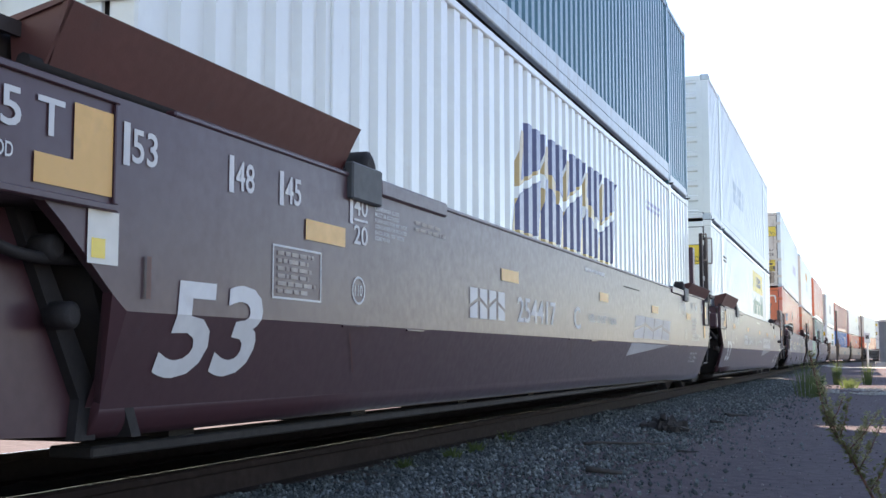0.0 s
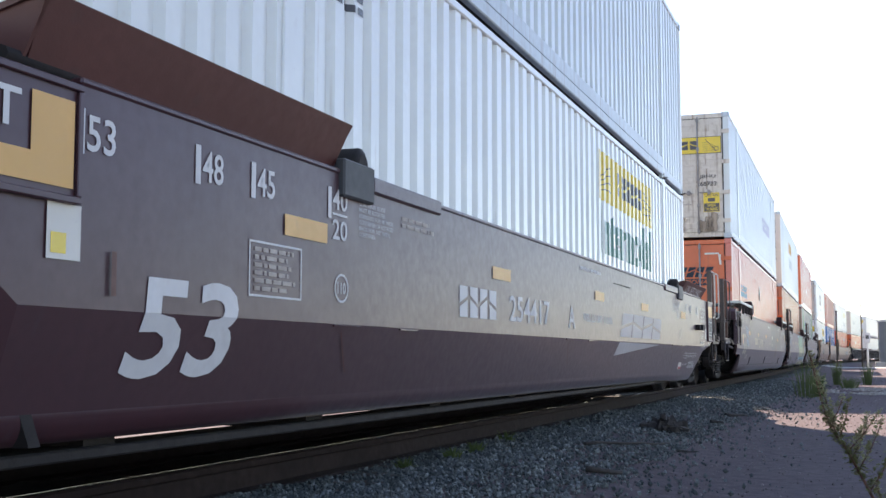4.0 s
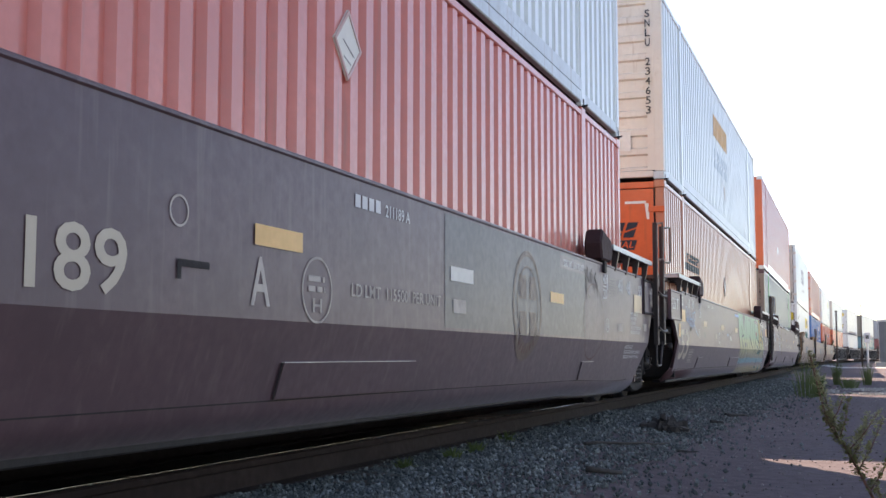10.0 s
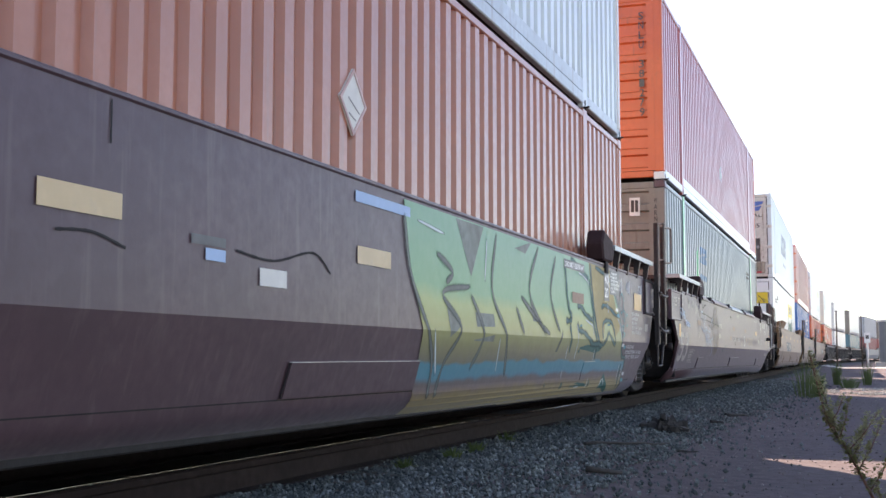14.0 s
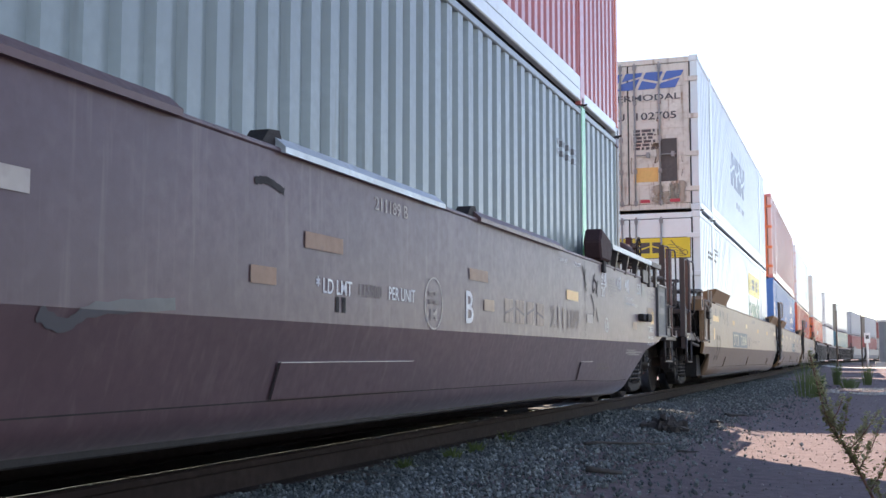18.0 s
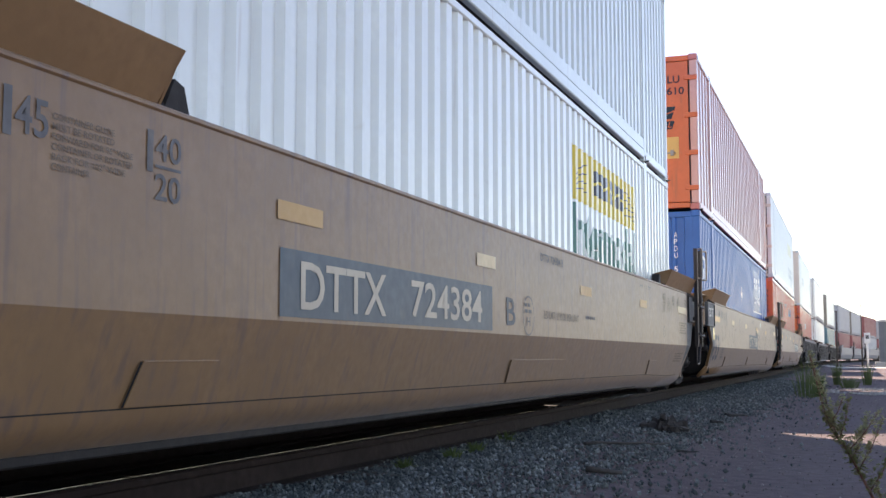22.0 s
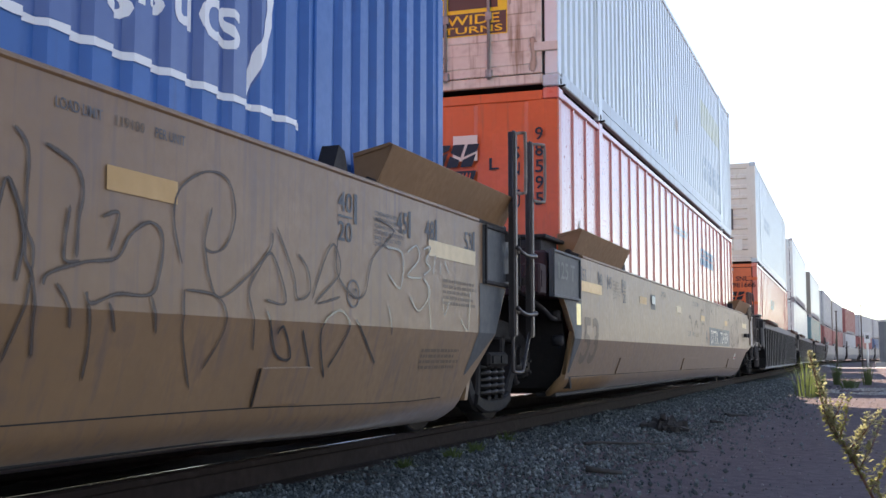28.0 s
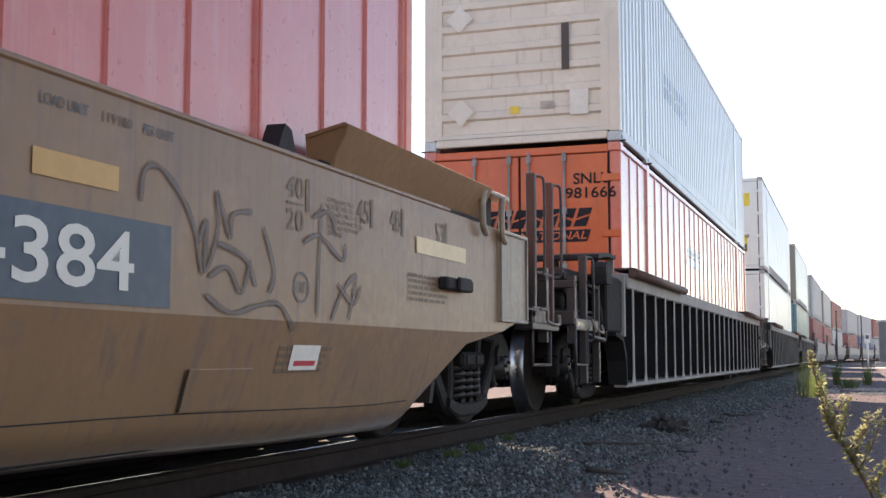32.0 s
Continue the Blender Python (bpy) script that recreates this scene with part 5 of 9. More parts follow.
def well_car(label, front, rear, paint, panel_paint, style, flap_paint):
    car = thing("well_car", label, "rail car", "well cars of the train")
    f, r = front + "_front", rear + "_rear"
    deep = 0.11 if style == "new" else 0.18
    part("side_plate", side_sheet(f, r, 1, deep), paint, car)
    part("far_side_plate", side_sheet(f, r, -1, deep), paint, car)
    y0, y1 = SHAPE[f][0][0], SHAPE[r][-1][0]
    for s in (1, -1):
        bm = box(B(), *sorted((s * 1.34, s * (CAR_X + 0.010))), -8.15, 8.15, TOP, TOP + 0.028, 0.008)
        part("top_chord", bm, paint, car)
        bm = box(B(), *sorted((s * 1.10, s * 1.30)), -8.3, 7.7, 0.19, 0.235, 0.008)
        part("bottom_chord", bm, "under", car)
    for k in range(9):
        yy = -7.6 + k * 1.9
        part("cross_bearer", box(B(), -1.25, 1.25, yy - 0.1, yy + 0.1, 0.20, 0.27), "under", car)
    for y in (-6.1, 6.1, -8.0, 8.0):
        bm = box(B(), -1.25, 1.25, y - 0.13, y + 0.13, 0.27, 0.335)
        part("container_support", bm, "under", car)
    (mid_end if front == "mid" else coupled_end)(car, -1, paint, panel_paint, style)
    (mid_end if rear == "mid" else coupled_end)(car, 1, paint, panel_paint, style)
    # access panels low on the side
    for a, b in ((-6.07, -5.53), (-1.12, 0.60), (5.11, 5.63)):
        if style != "new":
            lo = seam_z(a) + 0.006
            hi = lo + 0.172
            lean = 0.045 if a < -5 else 0.0
            bm = wrap(quad(B(), [(a - lean, lo), (b - lean, lo), (b, hi), (a, hi)]), lambda y, z: car_x(z, y) + 0.014)
            bm.normal_update()
            bmesh.ops.solidify(bm, geom=bm.faces[:], thickness=0.02)
            part("access_panel", bm, paint, car)
            # Old cars: a pale lip paints the bright glint along the top edge.
            part("panel_lip", box(B(), car_x(hi), car_x(hi) + 0.016, a, b, hi, hi + 0.004), "pale_rail" if style == "old" else paint, car)
            # Dark strip paints the shade on the panel's leading edge.
            bm = wrap(quad(B(), [(a - lean - 0.016, lo), (a - lean, lo), (a, hi), (a - 0.016, hi)]), lambda y, z: car_x(z, y) + 0.009)
            part("panel_edge", bm, "under", car)
        else:
            bm = wrap(rect(a, a + 0.34, 0.725, 0.735), lambda y, z: car_x(z) + 0.01)
            bm.normal_update()
            bmesh.ops.solidify(bm, geom=bm.faces[:], thickness=0.012)
            part("weld_strip", box(B(), car_x(0.73), car_x(0.73) + 0.011, a + 0.9, a + 1.18, 0.725, 0.735), paint, car)
            quad_pts = [(a + 0.1, 0.70), (a + 0.115, 0.70), (a + 0.295, 0.49), (a + 0.28, 0.49)]
            part("weld_strip", bm, paint, car)
            bm = wrap(quad(B(), quad_pts), lambda y, z: car_x(z) + 0.006)
            part("brace_mark", bm, "brown_dull", car)
    # crease line low on the side
    if style != "new":
        bm = B()
        for k in range(32):
            a, b = -8.35 + 0.5 * k, -7.85 + 0.5 * k
            quad(bm, [(a, seam_z(a) - 0.003), (b, seam_z(b) - 0.003), (b, seam_z(b) + 0.003), (a, seam_z(a) + 0.003)])
        bmesh.ops.remove_doubles(bm, verts=bm.verts[:], dist=1e-4)
        part("seam", wrap(bm, lambda y, z: car_x(z, y) + 0.003), "under", car)
    # guides along the top
    if style == "old":
        for d in (-1, 1):
            a, b = sorted((d * 6.22, d * (8.66 if d > 0 or front == "mid" else 9.3)))
            grating(1.28, 1.58, a, b, 1.755, car)
            if d > 0 and rear == "end":
                grating(1.28, 1.54, 8.66, 9.34, 1.755, car, "ladder")
            n = 4
            for i in range(n):
                yy = a + (b - a) * (i + 0.5) / n
                bm = prism(B(), [(1.50, 1.50), (1.54, 1.50), (1.58, 1.72), (1.30, 1.72), (1.30, 1.69), (1.50, 1.67)], yy - 0.03, yy + 0.03, "y")
                part("bracket", bm, "ladder", car)
            yy = d * (5.90 if d > 0 else 6.16)
            bm = prism(B(), [(yy - 0.24, 1.56), (yy + 0.20, 1.56), (yy + 0.29, 1.66), (yy + 0.22, 1.80), (yy - 0.20, 1.88), (yy - 0.30, 1.74)], 1.40, 1.58, "x")
            bmesh.ops.bevel(bm, geom=bm.edges[:], offset=0.02, segments=1, affect="EDGES")
            part("guide_flap", bm, "flap_dark", car, "dark folded container guide")
            bm = box(B(), 1.50, 1.56, yy - 0.05, yy + 0.07, 1.44, 1.58, 0.008)
            part("latch", bm, "under", car)
    else:
        for d in (-1, 1):
            a, b = (-8.42, -6.0) if d < 0 else ((6.15, 8.50) if style == "new" else (6.38, 8.88))
            top = 1.695 if style == "new" and d > 0 else 1.765
            flap(a, b, flap_paint, car, 1, top)
            flap(a, b, flap_paint, car, -1, top)
            if style == "new":
                bm = lathe(B(), (1.46, d * 5.72, 1.60), [(-0.07, 0.07), (-0.05, 0.10), (0.06, 0.10), (0.08, 0.06)], 14)
                part("lock_knob", bm, "under", car)
            else:
                bm = prism(B(), [(d * 5.90 - 0.10, 1.53), (d * 5.90 + 0.10, 1.53), (d * 5.90 + 0.05, 1.66), (d * 5.90 - 0.02, 1.68)], 1.40, 1.50, "x")
                part("hinge_bracket", bm, "under", car)
            if style == "new":
                bm = box(B(), CAR_X - 0.02, CAR_X + 0.035, *sorted((d * 5.62, d * 6.02)), 1.40, 1.60, 0.01)
                part("latch_box", bm, "slate", car)
                bm = box(B(), CAR_X - 0.05, CAR_X + 0.022, *sorted((d * 4.50, d * 5.60)), 1.47, 1.56, 0.01)
                part("cap_plate", bm, paint, car)
    return car


def ribbed_car(label, front, rear, paint):
    """An older well car with upright ribs between chords."""
    car = thing("well_car", label, "rail car", "well cars of the train")
    for s in (1, -1):
        bm = B()
        a, b = sorted((s * 1.38, s * 1.42))
        box(bm, a, b, -8.95, 8.95, 0.25, 1.42)
        part("side_plate", bm, "rib_plate", car)
        for z0, z1, o in ((1.35, 1.52, 0.12), (0.22, 0.27, 0.09)):
            bm = box(B(), *sorted((s * 1.36, s * (1.42 + o))), -9.0, 9.0, z0, z1, 0.012)
            part("chord", bm, "grey_rib", car)
        for q in (-1, 1):
            # closing plate at the end, bent back over the bogie
            bm = prism(B(), [(q * 8.98, 0.25), (q * 9.02, 0.25), (q * 9.06, 0.52), (q * 9.22, 0.74), (q * 9.62, 0.80), (q * 9.62, 0.84), (q * 9.20, 0.80), (q * 9.03, 0.60)], *sorted((s * 1.30, s * 1.52)), "x")
            part("arch_plate", bm, "rib_plate", car)
            part("corner_plate", box(B(), *sorted((s * 1.36, s * 1.51)), *sorted((q * 9.0, q * 9.06)), 0.80, 1.52, 0.008), "grey_rib", car)
            part("end_box", box(B(), *sorted((s * 1.10, s * 1.48)), *sorted((q * 9.06, q * 9.9)), 0.84, 1.44, 0.02), "rib_plate", car)
        for k in range(23):
            yy = -8.72 + k * 0.791
            # Dark web, pale flange: shaded and lit faces of the rib, painted.
            bm = box(B(), *sorted((s * 1.42, s * 1.535)), yy - 0.012, yy + 0.012, 0.30, 1.38)
            rib = part("rib", bm, "rib_plate", car)
            bm = box(B(), *sorted((s * 1.535, s * 1.548)), yy - 0.036, yy + 0.036, 0.27, 1.36)
            prism(bm, [(yy - 0.10, 0.27), (yy + 0.10, 0.27), (yy + 0.04, 0.40), (yy - 0.04, 0.40)], *sorted((s * 1.538, s * 1.546)), "x")
            part("flange", bm, "grey_rib", rib)
    part("well_floor", box(B(), -1.36, 1.36, -8.3, 8.3, 0.22, 0.33), "under", car)
    coupled_end(car, -1, paint, paint, "ribbed")
    coupled_end(car, 1, paint, paint, "ribbed")
    for d in (-1, 1):
        bm = box(B(), 1.36, 1.60, *sorted((d * 4.9, d * 9.0)), 1.56, 1.585, 0.006)
        tube(bm, [(1.60, d * 4.9, 1.53), (1.60, d * 9.0, 1.53)], 0.055, 10)
        part("walkway", bm, "ladder_rust", car, "rusty folded walkway edge")
    return car


# Bogies: origin on the rail top at the pin
WHEEL_R = 0.483
AXLE = 0.915


def wheelset(parent, y):
    ws = part("wheelset", tube(B(), [(-1.08, 0, 0), (1.08, 0, 0)], 0.08, 12), "wheel", parent)
    ws.matrix_basis = pose(0, y, WHEEL_R)
    for s in (-1, 1):
        bm = lathe(B(), (s * 0.755, 0, 0), [(s * 0.060, 0.10), (s * 0.060, 0.16), (s * 0.012, 0.22), (s * 0.006, 0.385), (s * 0.055, 0.41), (s * 0.062, 0.466), (s * 0.055, 0.481)], 40)
        lathe(bm, (s * 0.755, 0, 0), [(-s * 0.086, 0.488), (-s * 0.088, 0.41), (-s * 0.03, 0.385), (-s * 0.03, 0.2), (-s * 0.08, 0.14)], 40)
        for q in bm.faces:
            q.smooth = False
        w = part("wheel", bm, "wheel", ws, "rusty steel wheel with a shiny tread")
        bm = lathe(B(), (s * 0.755, 0, 0), [(s * 0.058, 0.478), (s * 0.054, 0.4825), (0.0, 0.485), (-s * 0.055, 0.488), (-s * 0.066, 0.511), (-s * 0.082, 0.510), (-s * 0.088, 0.486)], 40, "x", False)
        part("tread", bm, "tread", ws)
        bm = lathe(B(), (s * 1.075, 0, 0), [(-s * 0.10, 0.09), (-s * 0.06, 0.105), (s * 0.06, 0.105), (s * 0.07, 0.088), (s * 0.10, 0.082), (s * 0.105, 0.045)], 20)
        for k in range(3):
            a = k * 2 * math.pi / 3
            lathe(bm, (s * 1.175, 0.055 * math.cos(a), 0.055 * math.sin(a)), [(0, 0.018), (s * 0.025, 0.018), (s * 0.027, 0.01)], 6)
        part("bearing_cap", bm, "bearing", ws)
    return ws


def limb(bm, path, a, b, step=5):
    """A cast arm between x = a and x = b through (y, z, width) points, with chamfered edges."""
    pts = smooth_path(path, step)
    rings = []
    c = 0.018
    for i, (y, z, w) in enumerate(pts):
        p, q = pts[max(0, i - 1)], pts[min(len(pts) - 1, i + 1)]
        d = Vector((q[0] - p[0], q[1] - p[1])).normalized()
        ring = []
        for x, u in ((a, w / 2 - c), (a + c, w / 2), (b - c, w / 2), (b, w / 2 - c), (b, c - w / 2), (b - c, -w / 2), (a + c, -w / 2), (a, c - w / 2)):
            ring.append(bm.verts.new((x, y - d.y * u, z + d.x * u)))
        rings.append(ring)
    fs = []
    for m, n in zip(rings, rings[1:]):
        for k in range(8):
            fs.append(bm.faces.new((m[k], m[(k + 1) % 8], n[(k + 1) % 8], n[k])))
    fs += [bm.faces.new(rings[0]), bm.faces.new(rings[-1])]
    bmesh.ops.recalc_face_normals(bm, faces=fs)
    return bm


def bogie(label):
    it = thing("bogie", label, "bogie", "bogies under the train")
    for s in (1, -1):
        bm = B()
        a, b = sorted((s * 0.97, s * 1.12))
        # arched top member, columns beside the springs, sloping arms, spring seat, pedestal jaws
        limb(bm, [(-1.16, 0.55, 0.13), (-1.06, 0.66, 0.15), (-0.82, 0.75, 0.15), (-0.42, 0.80, 0.17), (0, 0.81, 0.17), (0.42, 0.80, 0.17), (0.82, 0.75, 0.15), (1.06, 0.66, 0.15), (1.16, 0.55, 0.13)], a, b)
        for k in (1, -1):
            limb(bm, [(k * 0.36, 0.76, 0.12), (k * 0.33, 0.55, 0.09), (k * 0.33, 0.36, 0.09), (k * 0.36, 0.22, 0.12)], a, b)
            limb(bm, [(k * 0.80, 0.72, 0.12), (k * 0.71, 0.52, 0.12), (k * 0.56, 0.34, 0.13), (k * 0.42, 0.215, 0.13), (k * 0.24, 0.18, 0.12)], a, b)
            limb(bm, [(k * 0.74, 0.44, 0.06), (k * 0.77, 0.36, 0.07), (k * 0.84, 0.34, 0.05)], a, b)
            limb(bm, [(k * 1.13, 0.60, 0.09), (k * 1.15, 0.48, 0.08), (k * 1.12, 0.38, 0.07)], a, b)
        limb(bm, [(-0.46, 0.23, 0.10), (-0.25, 0.175, 0.11), (0, 0.165, 0.11), (0.25, 0.175, 0.11), (0.46, 0.23, 0.10)], a - 0.03, b + 0.03)
        part("side_frame", bm, "iron", it, "dark cast steel bogie side frame")
        for x, cy in ((1.09, -0.19), (1.09, 0.0), (1.09, 0.19), (0.97, -0.1), (0.97, 0.1)):
            pts = [(s * x + 0.07 * math.cos(i * 0.7), cy + 0.07 * math.sin(i * 0.7), 0.235 + 0.26 * i / 44) for i in range(45)]
            part("coil_spring", tube(B(), pts, 0.017, 6), "spring", it)
        bm = box(B(), *sorted((s * 0.9, s * 1.19)), -0.27, 0.27, 0.49, 0.61, 0.025)
        box(bm, *sorted((s * 1.19, s * 1.20)), -0.20, -0.04, 0.52, 0.58)
        box(bm, *sorted((s * 1.19, s * 1.20)), 0.04, 0.20, 0.52, 0.58)
        part("bolster_end", bm, "iron", it)
        for y in (-AXLE, AXLE):
            bm = prism(B(), [(y - 0.17, 0.60), (y - 0.13, 0.66), (y + 0.13, 0.66), (y + 0.17, 0.60), (y + 0.15, 0.50), (y + 0.10, 0.58), (y - 0.10, 0.58), (y - 0.15, 0.50)], *sorted((s * 0.98, s * 1.15)), "x")
            part("bearing_adapter", bm, "iron", it)
    bm = box(B(), -0.95, 0.95, -0.22, 0.22, 0.42, 0.72, 0.02)
    lathe(bm, (0, 0, 0.70), [(0, 0.2), (0.06, 0.2)], 16, "z")
    part("bolster", bm, "under", it)
    for y in (-0.40, 0.40):
        bm = box(B(), -0.85, 0.85, y - 0.05, y + 0.05, 0.28, 0.50, 0.01)
        box(bm, -0.16, 0.16, y - 0.30, y + 0.10, 0.22, 0.50, 0.01)
        for s in (-1, 1):
            box(bm, s * 0.755 - 0.05, s * 0.755 + 0.05, y - 0.06, y + 0.06, 0.30, 0.60)
        part("brake_beam", bm, "under", it)
    for y in (-AXLE, AXLE):
        wheelset(it, y)
    return it

# The train: middle of each unit along the track at the start, and what it is
CENTRES = [-7.0, 12.55, 31.75, 55.33, 74.90, 94.42, 118.03, 137.72, 157.24, 180.50, 203.6, 226.5, 250.0, 269.5, 289.0, 312.5, 332.0, 351.5, 375.0]
MOVING = []


def roll(ob, s, z=0.0):
    """Put a thing on the train at s, to be keyed later."""
    ob.matrix_basis = on_line(s - gone(0.0), z)
    MOVING.append((ob, s, z))
    return ob


FLOOR_Z, UPPER_Z = 0.335, 3.245
units = []
C1 = "dark brown well car with leaning side plates and white stencils"
C2 = "weathered brown well car with grating walkways and faded stencils"
C3 = "dusty tan well car with folded guide flaps and grey ends"
for i, s in enumerate(CENTRES):
    front = "end" if i in (0, 3, 6, 12, 15, 18) else "mid"
    rear = "end" if i in (2, 5, 8, 14, 17) else "mid"
    if i <= 2:
        car = well_car(C1, front, rear, "brown", "brown", "new", "brown_dull")
    elif i <= 5:
        car = well_car(C2, front, rear, "brown_old", "brown_old", "old", "brown_dull")
    elif i <= 8:
        car = well_car(C3, front, rear, "tan", "tan" if front == "end" else "slate", "tan", "tan_flap")
    elif i <= 11:
        car = ribbed_car("black ribbed well car with upright side posts", "end", "end", "black")
        front = rear = "end"
    else:
        car = well_car("pale grey well car far down the train", front, rear, "grey_car", "grey_car", "tan", "grey_car")
    roll(car, s)
    units.append((car, front, rear))

first = bogie("grimy cast steel bogie with coil springs and roller bearings")
spots = []
for i, s in enumerate(CENTRES):
    _, front, rear = units[i]
    if front == "end":
        spots.append(s - {3: 9.76, 6: 9.56}.get(i, 9.45))
    if rear == "end" or i == len(CENTRES) - 1:
        spots.append(s + 9.70)
    else:
        spots.append((s + CENTRES[i + 1]) / 2)
bogies = [first] + [copy_thing(first, Matrix()) for _ in spots[1:]]
for ob, s in zip(bogies, spots):
    roll(ob, s)

boxes = {}


def locks(ob):
    """Dark twist locks under a stacked container, and black ovals painted for its casting holes."""
    for y in (-HALF + 0.09, -POST, POST, HALF - 0.09):
        for s in (-1, 1):
            bm = box(B(), *sorted((s * (WIDE - 0.13), s * (WIDE + 0.012))), y - 0.055, y + 0.055, -0.012, 0.012, 0.003)
            tube(bm, [(s * (WIDE + 0.005), y - 0.03, 0.0), (s * (WIDE + 0.06), y - 0.05, 0.004)], 0.011, 6)
            part("twist_lock", bm, "under", ob)
        # Raised black ovals paint in the dark inside of the holes.
        for z0, z1 in ((0.018, 0.092), (HIGH - 0.10, HIGH - 0.026)):
            part("casting_hole", prism(B(), [(y + 0.032 * math.cos(q * math.pi / 4), (z0 + z1) / 2 + (z1 - z0) * 0.5 * math.sin(q * math.pi / 4)) for q in range(8)], WIDE - 0.01, WIDE + 0.0065, "x"), "gasket", ob)


def stack(i, lower, upper):
    for z, made, key in ((FLOOR_Z, lower, "low"), (UPPER_Z, upper, "top")):
        ob, skin = made
        roll(ob, CENTRES[i], z)
        boxes[i, key] = ob, skin
        if key == "top" and i < 10:
            locks(ob)


# Unit 0 is never in view; added so the train's shadow carries on.
stack(0, container("white corrugated container in the well ahead", "c_white"), container("teal corrugated container on top of a white one", "c_teal", rail_paint="rail_pale"))
stack(1, container("white corrugated container with a blue and gold logo", "c_white", pitch=0.285),
      container("dark teal corrugated container stacked on a white one", "c_teal", rail_paint="rail_pale", pitch=0.22))
stack(2, container("white container with yellow sign and green lettering", "c_white", pitch=0.26, end_paint="c_white"),
      container("pale white container with pressed ribs on its end", "c_pale", end="ribs", end_paint="c_white", pitch=0.26, rail_paint="rail_pale"))
stack(3, container("faded red corrugated container with orange doors", "c_salmon", end_paint="c_orange", pitch=0.225),
      container("pale container with rust-stained dirty white doors", "c_pale", end_paint="c_dirty", pitch=0.25, rail_paint="rail_pale"))
stack(4, container("terracotta corrugated container with orange doors", "c_terra", end_paint="c_orange", pitch=0.225),
      container("pale grey container with a cream ribbed end", "c_pale", end="ribs", end_paint="c_cream", pitch=0.25, rail_paint="rail_pale"))
stack(5, container("grey-green container with a bright green post", "c_greyteal", end="ribs", end_paint="c_stone", pitch=0.245, depth=0.04, rail_paint="brown_old"),
      container("dull red corrugated container with an orange ribbed end", "c_red", end="ribs", end_paint="c_orange", pitch=0.22, rail_paint="c_pale"))
stack(6, container("white container with yellow door sign and green lettering", "c_white", pitch=0.25),
      container("pale container with blue logo and rust-stained doors", "c_pale", end_paint="c_dirty", pitch=0.25, rail_paint="c_pale"))
stack(7, container("blue corrugated container with white logo lines", "c_blue", end="upright", pitch=0.27, depth=0.04),
      container("pale red panelled container with orange doors", "c_glare_red", end_paint="c_orange", pitch=0.42, depth=0.018, kind="panel", rail_paint="c_red"))
stack(8, container("faded orange-pink riveted panel container with orange end", "c_pink", end="flat", end_paint="c_orange", pitch=0.60, depth=0.018, kind="panel"),
      container("pale blue-white container with grimy pinkish doors", "c_pale", end_paint="c_dirty", pitch=0.25, rail_paint="rail_pale"))
stack(9, container("faded orange panelled container with orange doors", "c_pink", end_paint="c_orange", pitch=0.60, depth=0.014, kind="panel"),
      container("white container with a cream ribbed end", "c_pale", end="ribs", end_paint="c_cream", pitch=0.25, rail_paint="rail_pale"))
stack(10, container("white container in a black well car", "c_white", pitch=0.5, rail_paint="far_rail", top_paint="far_rail"), container("white container with small yellow door signs", "c_white", end_paint="c_white", pitch=0.5, rail_paint="far_rail", top_paint="far_rail"))
stack(11, container("dark teal container low in the well", "c_teal", pitch=0.5, rail_paint="far_rail", top_paint="far_rail"), container("pale grey container with a grey end", "c_pale", end="ribs", end_paint="c_stone", pitch=0.5, rail_paint="far_rail", top_paint="far_rail"))
FAR = dict(pitch=0.5, rail_paint="far_rail", top_paint="far_rail")
for i, low, low_paint, top, top_paint, end in (
        (12, "dull red", "far_red", "pale grey", "far_grey", "doors"),
        (13, "dull red", "far_red", "pale grey", "far_grey", "ribs"),
        (14, "pale grey", "far_grey", "dull red", "far_red", "doors"),
        (15, "dull red", "far_red", "pale grey", "far_grey", "doors"),
        (16, "blue", "far_blue", "pale grey", "far_grey", "doors"),
        (17, "pale grey", "far_grey", "dull red", "far_red", "doors"),
        (18, "white", "far_grey", "pale grey", "far_grey", "doors")):
    stack(i, container(low + " container far down the train", low_paint, **FAR), container(top + " container stacked far down the train", top_paint, end=end, end_paint="c_stone" if end == "ribs" else None, **FAR))

# Lettering, reflectors and paint marks on the cars
CREASES = (0.22, 0.26, 0.30, 0.34, 0.38, 0.74)


def paint_on(car, name, bm, material, label="", lift=0.0):
    ys = [v.co.y for v in bm.verts]
    if ys and car == units[1][0] and max(ys) < 1.0:
        bmesh.ops.translate(bm, verts=bm.verts[:], vec=(0, -0.37, 0))
    return part(name, wrap(bm, lambda y, z: car_skin(y, z) + lift, (), CREASES), material, car, label)


def word(car, text, y0, y1, z0, z1, material="white_mark", slant=0.0, lift=0.0):
    return paint_on(car, "character" if z1 - z0 > 0.1 and len(text) > 1 else "lettering", text_mesh(text, y0, y1, z0, z1, slant, 0.02 if z1 - z0 > 0.3 else 0.012), material, lift=lift)


def patch(car, y0, y1, z0, z1, material="reflector", lift=0.002):
    return paint_on(car, "reflector" if "reflector" in material else "paint_patch", rect(y0, y1, z0, z1), material, lift=lift)


